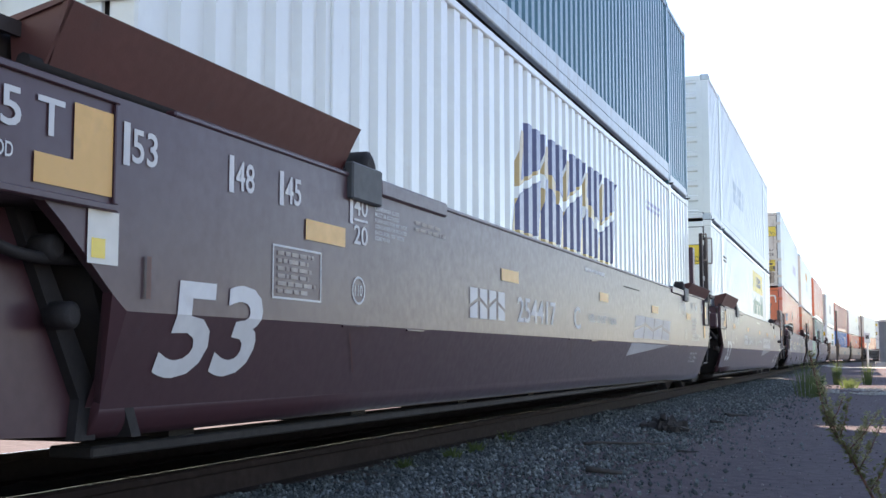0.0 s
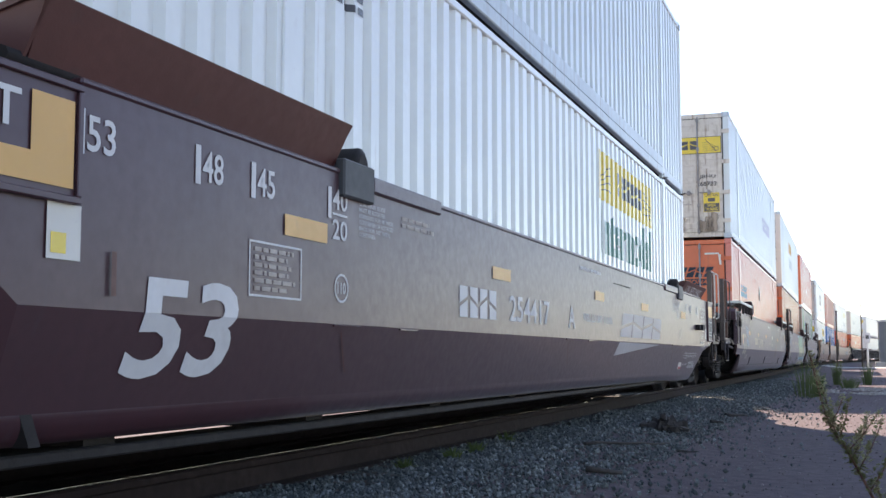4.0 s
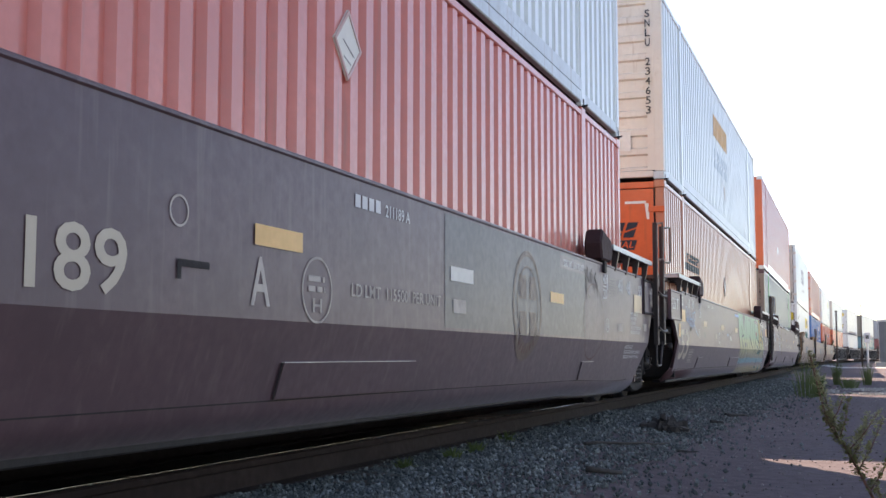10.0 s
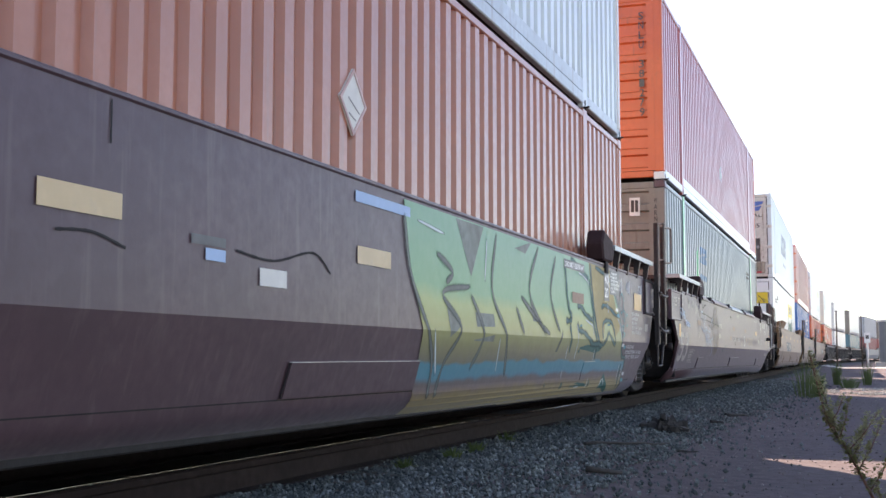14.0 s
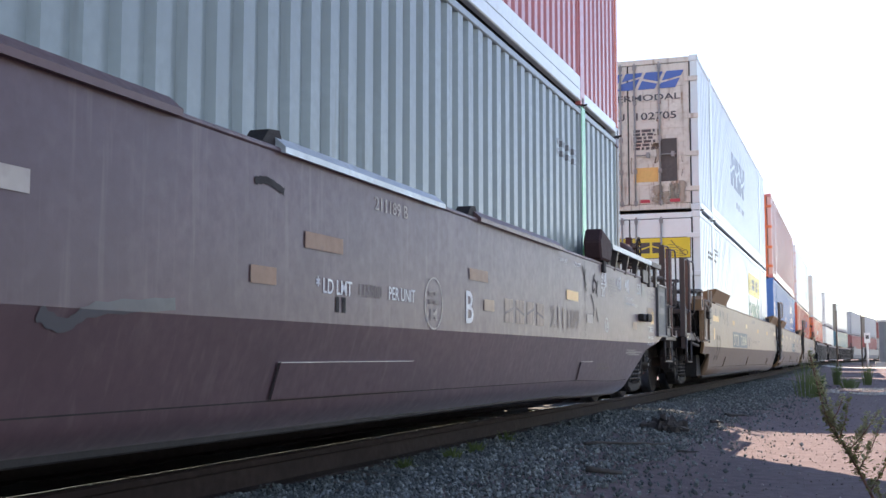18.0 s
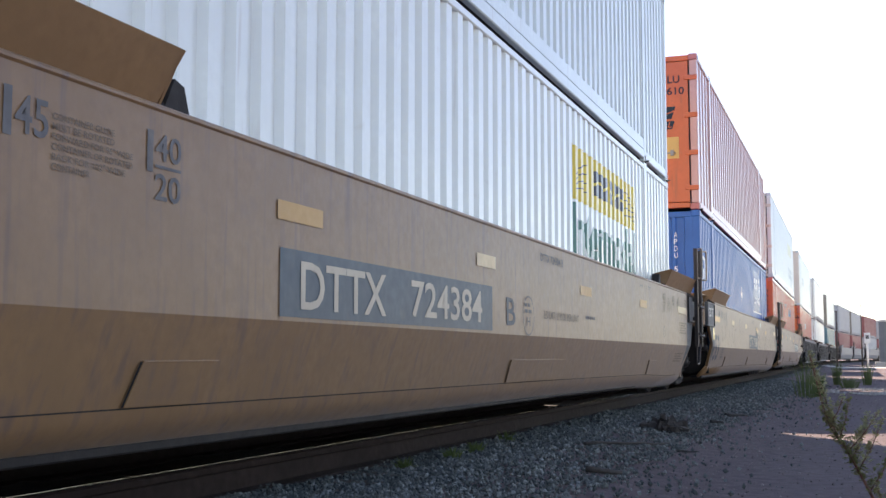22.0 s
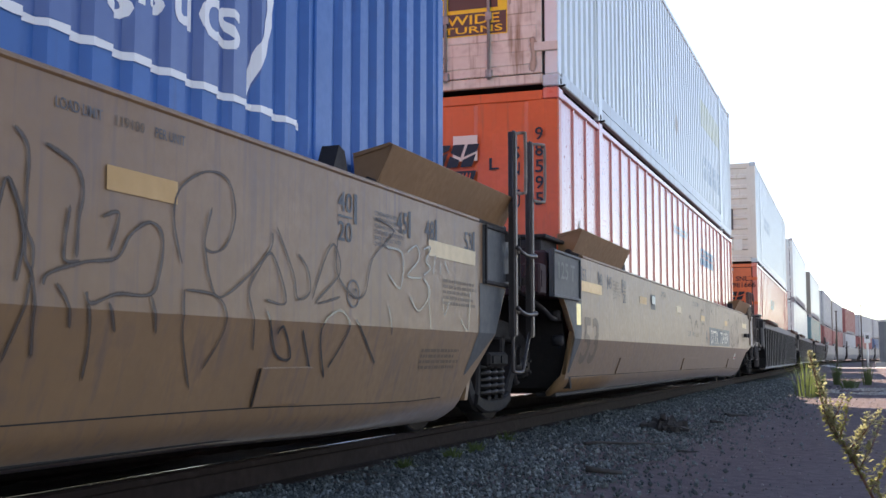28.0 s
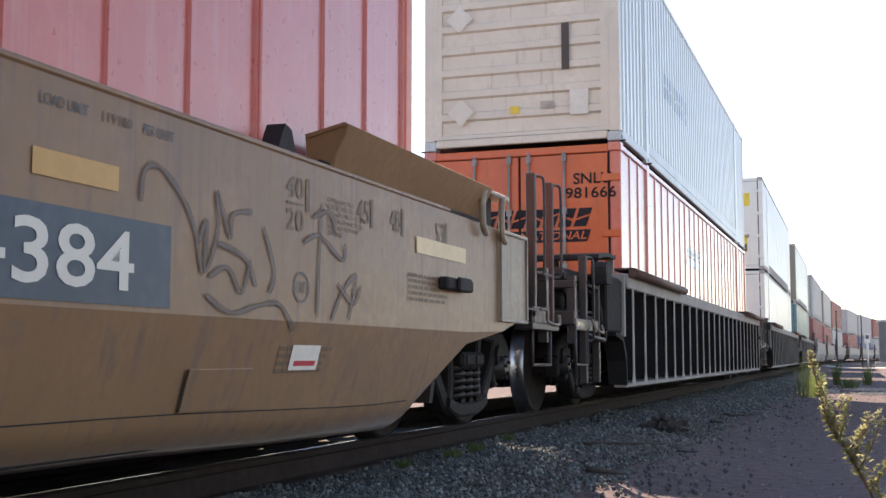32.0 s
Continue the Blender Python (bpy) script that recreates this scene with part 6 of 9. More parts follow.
def ring(y, z, ry, rz, w=0.016, n=28):
    bm = B()
    for k in range(n):
        a, b = 2 * math.pi * k / n, 2 * math.pi * (k + 1) / n
        quad(bm, [(y + ry * math.cos(a), z + rz * math.sin(a)), (y + ry * math.cos(b), z + rz * math.sin(b)),
                  (y + (ry - w) * math.cos(b), z + (rz - w) * math.sin(b)), (y + (ry - w) * math.cos(a), z + (rz - w) * math.sin(a))])
    return bm


def small_text(car, y0, y1, z0, z1, rows, material="white_mark", seed=1):
    bm = bars(y0, y1, z0, z1, rows, seed, 0.55)
    return paint_on(car, "small_print", bm, material)


def length_marks(car, d, material, shift=0.0, sizes=("53", "48", "45"), dz=0.0):
    """Upright strokes with the container lengths, at one end of the side."""
    for text, y in zip(("53", "48", "45"), (8.14, 7.38, 6.92)):
        if text not in sizes:
            continue
        y = d * y + shift
        paint_on(car, "length_stroke", rect(y - 0.02, y + 0.02, 1.275 + dz, 1.435 + dz), material)
        a = y + 0.035 if d < 0 else y - 0.20
        word(car, text, a, a + 0.165, 1.29 + dz, 1.42 + dz, material)
    y = d * 6.13 + shift
    paint_on(car, "length_stroke", rect(y - 0.02, y + 0.02, 1.275 + dz, 1.435 + dz), material)
    a = y + 0.035 if d < 0 else y - 0.22
    word(car, "40", a, a + 0.18, 1.325 + dz, 1.43 + dz, material)
    paint_on(car, "length_stroke", rect(a, a + 0.18, 1.295 + dz, 1.307 + dz), material)
    word(car, "20", a, a + 0.18, 1.17 + dz, 1.275 + dz, material)


def lines(car, rows, y0, y1, z_top, lh, material="white_mark", slant=0.0, lift=0.0):
    """Lines of stencilled words, as wide as their number of letters."""
    most = max(len(r) for r in rows)
    for i, r in enumerate(rows):
        word(car, r, y0, y0 + (y1 - y0) * len(r) / most, z_top - i * lh - lh * 0.72, z_top - i * lh, material, slant, lift)


GUIDE = ["CONTAINER GUIDE", "MUST BE ROTATED", "FORWARD FOR 96\" WIDE", "CONTAINER OR ROTATED", "BACK FOR 102\" WIDE", "CONTAINER"]
SHOES = ["2 INCH HF COMP SHOES", "SPECIAL BRAKE BEAMS", "SEE BADGE PLATE", "38 INCH WHEELS", "SPRG 7 OC D-5 7 IC D-6 5 IS D-6A", "SPRG 2 OC B-353 2 IC B-354"]
cars = [u[0] for u in units]

for k in (1, 2):
    car = cars[k]
    rear_mid = k == 1
    length_marks(car, -1, "white_mark", 0.05 if k == 1 else 0.0)
    length_marks(car, 1, "white_mark", -0.28 if k == 1 else -0.36, dz=-0.055 if k == 2 else 0.0)
    word(car, "53", -7.80, -7.06, 0.49, 0.88, "white_mark", 0.12)
    word(car, "125 T", -8.98, -8.47, 1.30, 1.43, "white_mark", lift=0.018)
    bm = quad(B(), [(-8.42, 1.44), (-8.20, 1.44), (-8.20, 1.14), (-8.62, 1.14), (-8.62, 1.24), (-8.42, 1.24)])
    paint_on(car, "reflector", bm, "reflector", lift=0.018)
    word(car, "REL ROD", -8.94, -8.72, 1.20, 1.25, lift=0.018)
    patch(car, -6.62, -6.16, 1.14, 1.24)
    patch(car, -8.31, -8.13, 0.90, 1.09, "label")
    paint_on(car, "label_print", rect(-8.29, -8.21, 0.92, 0.99), "sign_yellow", lift=0.004)
    paint_on(car, "grab_mark", rect(-7.96, -7.93, 0.79, 0.95), "brown_dull", lift=0.01)
    paint_on(car, "notice_border", rect_frame(-6.95, -6.44, 0.84, 1.09, 0.010), "white_mark")
    small_text(car, -6.90, -6.50, 0.86, 1.07, 6, "faded_mark", 3)
    paint_on(car, "plate_ring", ring(-5.98, 0.925, 0.085, 0.075, 0.012), "white_mark")
    word(car, "110", -6.03, -5.93, 0.895, 0.955)
    lines(car, GUIDE, -5.76, -5.28, 1.405, 0.033)
    small_text(car, -5.14, -4.60, 1.32, 1.40, 2, "faded_mark", 5)
    paint_on(car, "company_mark", blocks(-4.10, -3.22, 0.84, 1.05, 4, 0.0, 0.25, 0.12), "white_mark")
    word(car, "254417", -2.93, -1.72, 0.84, 1.04)
    word(car, "C" if k == 1 else "A", -1.04, -0.78, 0.83, 1.04)
    small_text(car, -0.55, 0.60, 1.39, 1.45, 1, "white_mark", 6)
    patch(car, -3.36, -2.90, 1.14, 1.23)
    patch(car, 0.10, 0.52, 1.14, 1.23)
    word(car, "WELL LD LMT  118,400", -0.45, 0.95, 0.90, 0.99)
    sh = -0.20 if k == 2 else 0.0
    patch(car, 2.86 + sh * 0.8, 3.34 + sh * 0.8, 1.13, 1.22)
    paint_on(car, "company_mark", blocks(1.57 + sh, 4.28 + sh, 0.79, 1.06, 4, 0.70, 0.10, 0.16), "chalk_mark", "greyish white leaning company mark")
    paint_on(car, "company_stripe", quad(B(), [(1.33 + sh * 0.6, 0.58), (1.49 + sh * 0.7, 0.733), (4.22 + sh, 0.725)]), "chalk_mark", "greyish white wedge under the company mark")
    paint_on(car, "seam_line", rect(1.0, 2.0, 1.355, 1.367), "under")
    lines(car, GUIDE, 5.22, 5.70, 1.39, 0.033)
    patch(car, 5.95, 6.42, 1.13, 1.23)
    paint_on(car, "plate_ring", ring(5.88, 0.905, 0.085, 0.075, 0.012), "white_mark")
    word(car, "110", 5.83, 5.93, 0.875, 0.935)
    if rear_mid:
        lines(car, SHOES, 6.57, 7.50, 1.175, 0.062)
        lines(car, ["MINER TCC-IV-45LT SET-UP", "5-1/16\" +/- 1/16\" FEMALE", "5-3/16\" +/- 1/16\" MALE"], 6.50, 7.24, 0.635, 0.057, "white_mark", 0.2)
        patch(car, 7.95, 8.18, 0.88, 1.08)
        patch(car, 7.95, 8.17, 1.21, 1.41, "reflector", 0.02)
    else:
        lines(car, ["2 INCH HF COMP SHOES", "SPECIAL BRAKE BEAMS", "SEE BADGE PLATE", "SPRG 6 OC D-5 4 IC D-5"], 8.15, 8.78, 1.37, 0.062)
        word(car, "MINER TCC-IV-60LT", 8.14, 8.58, 0.985, 1.035)
        word(car, "L 201-1", 8.17, 8.50, 0.865, 0.945)
        word(car, "EMPTY LOAD 60%", 8.15, 8.62, 0.775, 0.825)
        word(car, "7/16\" ADJ. BLOCK", 8.14, 8.62, 0.70, 0.742)
        word(car, "JACK HERE", 9.06, 9.30, 0.765, 0.81)
        paint_on(car, "jack_stroke", rect(9.33, 9.345, 0.74, 0.82), "white_mark")
        lines(car, ["PAT. NO. 5,170,718", "PAT. NO. 5,054,403", "PAT. NO. 4,893,567"], 6.46, 6.82, 0.635, 0.037)
        lines(car, ["OWNERSHIP SUBJECT TO A SECURITY AGREEMENT", "FILED WITH THE SURFACE TRANSPORTATION BOARD"], 6.90, 7.86, 0.63, 0.04)
        word(car, "NON-INTERCHANGE CAR", 7.08, 7.76, 0.445, 0.495)
        word(car, "SEE EQUIPMENT REGISTER", 7.06, 7.78, 0.385, 0.435)
        word(car, "PATENTED IN CANADA, 1995", 6.46, 6.96, 0.435, 0.465)
        patch(car, 6.08, 6.38, 0.385, 0.485, "label")
        paint_on(car, "label_print", rect(6.12, 6.35, 0.39, 0.42), "red_mark", lift=0.004)
        patch(car, 8.72, 8.88, 0.86, 1.04, "label")
        patch(car, 9.05, 9.57, 1.24, 1.43, "reflector", 0.02)
        paint_on(car, "notice_board", rect(9.05, 9.57, 0.90, 1.20), "slate", lift=0.02)
        paint_on(car, "notice_border", rect_frame(9.08, 9.54, 0.93, 1.17, 0.008), "white_mark", lift=0.022)
        paint_on(car, "notice_border", rect(9.34, 9.347, 0.98, 1.165), "white_mark", lift=0.022)
        paint_on(car, "notice_border", rect(9.09, 9.53, 0.98, 0.987), "white_mark", lift=0.022)
        bm = text_mesh("S-2054-11 REEFER CLEARANCE", 6.44, 8.08, 1.545, 1.645)
        wrap(bm, lambda y, z: 1.47 + (z - 1.50) * 0.13 / 0.195 + 0.012)
        part("lettering", bm, "white_mark", car)

def emblem(car, y, z, material):
    """A worn round emblem: ring, cross in a circle and a lettered foot as plain bars."""
    paint_on(car, "emblem_ring", ring(y, z, 0.43, 0.44, 0.045, 44), material, "nearly worn round emblem")
    paint_on(car, "emblem_ring", ring(y, z, 0.31, 0.32, 0.018, 40), material)
    for k in (-1, 1):
        for j in (-1, 1):
            a, b = sorted((y + k * 0.05, y + k * 0.24))
            c, d = sorted((z + j * 0.05, z + j * 0.24))
            paint_on(car, "emblem_bar", rect(a, b, c, d), material)
    foot = [(y + 0.40 * math.sin(a), z - 0.40 * math.cos(a)) for a in [0.2 * i - 1.0 for i in range(11)]]
    foot += [(y + 0.32 * math.sin(a), z - 0.32 * math.cos(a)) for a in [1.0 - 0.2 * i for i in range(11)]]
    paint_on(car, "emblem_foot", quad(B(), foot), material, lift=0.001)
    for i in range(7):
        a = -0.6 + 0.2 * i
        paint_on(car, "emblem_bar", quad(B(), [(y + r * math.sin(a + d), z - r * math.cos(a + d)) for r, d in ((0.33, -0.05), (0.33, 0.03), (0.385, 0.03), (0.385, -0.05))]), "brown_dull", lift=0.002)


for k in (3, 4, 5):
    car = cars[k]
    tone = "faded_mark"
    bright = "white_mark" if k == 4 else tone
    length_marks(car, -1, bright, {3: -0.20, 4: -0.07, 5: -0.10}[k], dz=0.035)
    length_marks(car, 1, "white_mark", {3: -0.03, 4: -0.13, 5: -0.08}[k], dz=0.02 if k == 5 else 0.0)
    lines(car, GUIDE, {3: -6.82, 4: -6.70, 5: -6.72}[k], {3: -6.40, 4: -6.28, 5: -6.32}[k], 1.455, 0.034, tone)
    word(car, "53", *{3: (-8.38, -7.58, 0.62, 1.08), 4: (-8.28, -7.45, 0.53, 0.98), 5: (-8.36, -7.50, 0.50, 0.94)}[k], "cream_mark" if k != 5 else "faded_mark")
    if k != 3:
        paint_on(car, "notice_border", rect_frame(-7.26, -6.72, 0.48, 0.68, 0.010), tone)
        small_text(car, -7.20, -6.80, 0.50, 0.66, 4, tone, 21 + k)
    yr = -6.25 if k == 5 else -6.19
    paint_on(car, "plate_ring", ring(yr, 0.95, 0.085, 0.075, 0.012), bright)
    word(car, "110", yr - 0.05, yr + 0.05, 0.92, 0.98, bright)
    if k == 5:
        patch(car, -6.42, -6.04, 1.08, 1.16, "dull_reflector")
        patch(car, -3.42, -2.97, 1.10, 1.18, "faded_mark")
        patch(car, -3.45, -3.20, 0.91, 0.99, "faded_mark")
        patch(car, -0.98, -0.54, 1.10, 1.18, "dull_reflector")
        patch(car, -1.51, -1.27, 0.90, 0.98, "dull_reflector")
        patch(car, 1.53, 1.95, 1.10, 1.18, "dull_reflector")
        patch(car, 1.86, 2.10, 0.90, 0.98, "old_reflector")
    else:
        for a, tone_ in (((-6.90, "reflector"), (-4.25, "pale_reflector"), (-1.51, "reflector"), (1.11, "label"), (3.70, "reflector")) if k == 3 else
                         ((-5.65, "pale_reflector"), (-3.05, "pale_reflector"), (-0.47, "pale_reflector"))):
            patch(car, a, a + 0.47, *((1.04, 1.13) if a == 3.70 else (1.07, 1.165)), tone_)
    patch(car, -8.49, -8.30, 0.86, 1.05, "reflector")
    if k == 3:
        word(car, "LOAD LIMIT  115500  PER UNIT", 4.20, 4.98, 1.39, 1.45, "white_mark")
        paint_on(car, "paint_patch", rect(4.05, 5.05, 1.36, 1.48), "brown", lift=-0.001)
    if k == 3:
        paint_on(car, "company_mark", blocks(-5.15, -4.05, 0.86, 1.03, 4, 0.0, 0.22, 0.18), "cream_mark")
    if k == 3:
        emblem(car, 2.98, 0.98, "worn_tan")
        for line in ([(5.04, 1.42), (5.08, 1.30), (5.10, 1.18)], [(5.16, 1.45), (5.14, 1.36), (5.22, 1.30)], [(5.54, 1.42), (5.48, 1.36), (5.58, 1.30), (5.62, 1.22)], [(5.34, 1.44), (5.30, 1.38)]):
            paint_on(car, "scrape", stroke(B(), line, 0.024), "under")
        word(car, "211189", -3.74, -2.46, 0.795, 1.035, "cream_mark")
        paint_on(car, "plate_ring", ring(-2.12, 1.15, 0.07, 0.065, 0.010), "faded_mark")
        patch(car, -2.13, -1.89, 0.93, 0.96, "under")
        patch(car, -2.13, -2.10, 0.88, 0.93, "under")
        paint_on(car, "stencil_ring", ring(-0.87, 0.90, 0.17, 0.165, 0.012), "faded_mark")
        word(car, "H", -0.92, -0.82, 0.79, 0.86, "faded_mark")
        small_text(car, -0.97, -0.77, 0.88, 0.98, 2, "faded_mark", 76)
    word(car, {3: "A", 4: "C", 5: "B"}[k], *{3: (-1.54, -1.36), 4: (-3.47, -3.28), 5: (1.46, 1.62)}[k], 0.80, 1.02, "white_mark" if k == 5 else bright)
    paint_on(car, "plate_ring", ring(6.08, 0.90, 0.085, 0.075, 0.012), "white_mark")
    word(car, "110", 6.03, 6.13, 0.87, 0.93)
    if k != 4:
        lines(car, GUIDE, 6.20, 6.66, 1.41, 0.034, "faded_mark")
    if k == 3:
        paint_on(car, "company_mark", blocks(-0.42, -0.05, 1.37, 1.44, 4, 0.0, 0.25), "white_mark")
        word(car, "211189 A", 0.0, 0.38, 1.36, 1.43)
        word(car, "LD LMT  115500  PER UNIT", -0.46, 0.92, 0.89, 0.96, "faded_mark")
        patch(car, 1.00, 5.05, 0.76, 1.50, "slate_patch", -0.002)
        patch(car, 1.16, 1.42, 0.86, 0.95, "faded_mark")
        paint_on(car, "old_emblem", ring(5.42, 0.92, 0.46, 0.38, 0.012), "brown_dull")
        lines(car, ["NON INTERCHANGE CAR", "SEE EQUIPMENT REGISTER"], -7.55, -6.93, 0.61, 0.055, tone, 0.2)
        lines(car, ["MINER TCC-IV 60LT", "SIDE BRG SET UP HEIGHT 5 1 16"], -8.39, -7.62, 1.265, 0.05, tone)
        paint_on(car, "scrape", stroke(B(), [(-4.02, 0.975), (-3.8, 0.985), (-3.55, 0.94)], 0.015), "under")
        patch(car, -9.10, -8.95, 1.01, 1.20, "pale_reflector")
        patch(car, -9.44, -8.98, 1.03, 1.20, "reflector")
        patch(car, -9.40, -9.02, 1.24, 1.30, "label")
    if k in (3, 4):
        patch(car, *((7.60, 8.10, 1.09, 1.30, "pale_reflector") if k == 3 else (7.53, 8.00, 1.115, 1.315, "reflector")))
        lines(car, ["2 INCH H F COMP SHOES", "No 24 BRAKE BEAMS", "38 INCH WHEELS", "SPRG 7 OC D-5 7 IC D-6 5 D-6A", "SPRG 2 OC B-353 2 IC B-354"], 7.38, 8.02, 1.085, 0.053)
        lines(car, ["MINER TCC-IV-45LT", "SIDE BRG SET UP HEIGHT- 5 1/8 FEMALE", "SIDE BRG SET UP HEIGHT- 5 3/16 MALE"], 7.10, 8.06, 0.70, 0.055, "white_mark", 0.2)
        patch(car, 6.64, 6.88, 0.85, 0.93, "faded_mark")
        patch(car, 8.20, 8.42, 0.88, 0.97, "faded_mark")
    if k == 4:
        word(car, "125 T", -9.21, -8.60, 1.24, 1.40, "white_mark", lift=0.018)
        patch(car, -8.26, -7.79, 1.09, 1.27, "reflector")
        patch(car, -7.34, -7.14, 0.97, 1.02, "under")
        patch(car, -5.66, -5.40, 0.89, 0.98, "slate_patch")
        word(car, "LOAD LIMIT", -5.03, -4.79, 1.415, 1.455)
        word(car, "115500", -4.70, -4.54, 1.415, 1.455, "ghost_mark")
        word(car, "PER UNIT", -4.46, -4.26, 1.415, 1.455)
        sprayed_marks = ([(-5.75, 1.36), (-5.72, 1.42), (-5.66, 1.36)], [(-5.55, 1.36), (-5.45, 1.41), (-5.42, 1.35)], [(-5.35, 1.40), (-5.28, 1.36), (-5.2, 1.40), (-5.12, 1.37)])
        for line in sprayed_marks:
            paint_on(car, "scratch", stroke(B(), line, 0.014), "under")
        patch(car, -3.97, -3.72, 0.89, 0.98, "faded_mark")
        patch(car, -1.54, -1.28, 0.89, 0.97, "label")
        patch(car, -2.11, -1.84, 1.03, 1.07, "slate_patch")
        patch(car, -2.0, -1.84, 0.97, 1.02, "spray_blue")
        paint_on(car, "weld_seam", rect(-4.085, -4.07, 0.74, 1.02), "under")
        paint_on(car, "weld_seam", rect(-2.66, -2.65, 1.34, 1.50), "under")
        for line in ([(-2.95, 1.0), (-2.75, 1.01), (-2.55, 0.97)], [(-1.75, 1.03), (-1.4, 1.01), (-1.0, 1.08), (-0.8, 0.99)]):
            paint_on(car, "scrape", stroke(B(), line, 0.012), "under")
        patch(car, -0.50, 0.30, 1.40, 1.46, "spray_blue")
    if k == 5:
        emblem(car, -3.98, 1.03, "worn_tan")
        word(car, "125 T", -9.08, -8.52, 1.29, 1.42, "faded_mark", lift=0.018)
        paint_on(car, "company_mark", blocks(2.37, 3.60, 0.83, 1.01, 4, 0.0, 0.28, 0.10), "worn_cream", "worn cream company mark")
        word(car, "211189", 3.74, 4.82, 0.82, 1.01, "ghost_cream")
        word(car, "LOAD LIMIT", 4.08, 4.36, 1.42, 1.455, "white_mark")
        word(car, "PER UNIT", 4.66, 4.88, 1.42, 1.455, "white_mark")
        patch(car, 5.14, 5.40, 0.90, 0.985, "faded_mark")
        for line in ([(4.98, 1.44), (5.03, 1.36), (5.07, 1.29), (5.13, 1.20)], [(5.10, 1.42), (5.08, 1.32), (5.14, 1.26)], [(5.52, 1.40), (5.44, 1.31), (5.42, 1.22), (5.52, 1.25)], [(5.67, 1.34), (5.60, 1.24), (5.64, 1.18)],
                     [(5.33, 1.18), (5.42, 1.12), (5.47, 1.02), (5.40, 0.95)], [(5.57, 1.06), (5.62, 0.98), (5.67, 0.93)], [(5.48, 1.34), (5.60, 1.30), (5.56, 1.20)]):
            paint_on(car, "scrape", stroke(B(), line, 0.028), "under")
        paint_on(car, "weld_seam", rect(5.055, 5.065, 0.76, 1.50), "under")
        small_text(car, 5.93, 6.52, 0.43, 0.51, 2, "ghost_mark", 93)
        small_text(car, 7.26, 7.91, 0.60, 0.66, 2, "faded_mark", 94)
        patch(car, 4.32, 4.78, 1.09, 1.18, "reflector")
        word(car, "211189 B", -0.12, 0.38, 1.385, 1.46, "faded_mark")
        word(car, "* LD LMT", -0.85, -0.42, 0.89, 0.97, "white_mark")
        word(car, "115500", -0.32, -0.01, 0.895, 0.965, "ghost_mark")
        word(car, "PER UNIT", 0.09, 0.50, 0.895, 0.97, "white_mark")
        paint_on(car, "paint_patch", rect(-0.62, -0.58, 0.80, 0.88), "under")
        paint_on(car, "paint_patch", rect(-0.54, -0.50, 0.80, 0.88), "under")
        paint_on(car, "stencil_ring", ring(0.83, 0.905, 0.165, 0.165, 0.012), "faded_mark")
        word(car, "M", 0.77, 0.89, 0.80, 0.87, "faded_mark")
        small_text(car, 0.74, 0.92, 0.89, 0.99, 2, "ghost_mark", 74)
        paint_on(car, "smear", stroke(B(), [(-1.48, 1.355), (-1.36, 1.37), (-1.2, 1.34)], 0.035), "under")
        paint_on(car, "smear", stroke(B(), [(-2.9, 0.72), (-2.75, 0.68), (-2.6, 0.74), (-2.1, 0.78)], 0.05), "slate_patch")
        for a, b, c in ((-5.95, -4.4, 1.30), (-5.9, -3.4, 1.20), (-5.0, -4.5, 1.11)):
            paint_on(car, "scrape", stroke(B(), [(a, c), ((a + b) / 2, c - 0.03), (b, c - 0.07)], 0.012), "under")
        # No hollow here: the dent's shade is painted as a dark stroke.
        paint_on(car, "dent", stroke(B(), [(-5.75, 1.46), (-5.72, 1.38), (-5.5, 1.43), (-5.3, 1.44)], 0.02), "under")
        word(car, "MINER TCC-IV60LT", 7.09, 7.64, 1.215, 1.25)
        word(car, "SIDE BRG SET UP HEIGHT 5 1/16", 7.08, 7.84, 1.155, 1.19)
        paint_on(car, "notice_board", rect(9.30, 9.76, 1.15, 1.42), "ghost_slate", lift=0.02)
        paint_on(car, "notice_inner", rect(9.35, 9.71, 1.21, 1.37), "slate", lift=0.022)
        paint_on(car, "notice_border", rect(9.53, 9.54, 1.21, 1.37), "ghost_slate", lift=0.024)
        lines(car, ["2 INCH H F COMP SHOES", "NO 24 BRAKE BEAMS", "SPRG 7 OC D-5 7 IC D-6"], 8.62, 9.14, 1.39, 0.05, "faded_mark")
        patch(car, 8.54, 8.95, 1.04, 1.18, "dull_reflector")
        patch(car, 8.18, 8.36, 1.31, 1.46, "slate_patch")
        small_text(car, 8.20, 8.34, 1.33, 1.44, 3, "faded_mark", 75)
        word(car, "L 200-5", 8.60, 8.92, 0.88, 0.95)
        word(car, "EMPTY LOAD", 8.60, 8.94, 0.79, 0.83)
        word(car, "3/8\" ADJ BLOCK", 8.52, 8.98, 0.71, 0.75)
        small_text(car, 7.40, 8.30, 0.58, 0.64, 2, "faded_mark", 72)
        patch(car, 7.54, 7.80, 0.89, 0.97, "old_reflector")
        patch(car, 8.78, 8.98, 0.98, 1.14, "reflector")
        for a, b in ((-5.90, -5.20), (-4.30, -2.12), (-1.25, 0.96), (1.70, 4.10)):
            bm = prism(B(), [(CAR_X - 0.10, 1.54), (CAR_X + 0.035, 1.515), (CAR_X + 0.035, 1.545), (CAR_X - 0.03, 1.60), (CAR_X - 0.10, 1.60)], a, b, "y")
            part("cap_plate", bm, "galv" if a == -1.25 else "brown_cap", car)
            if a < -5:
                continue
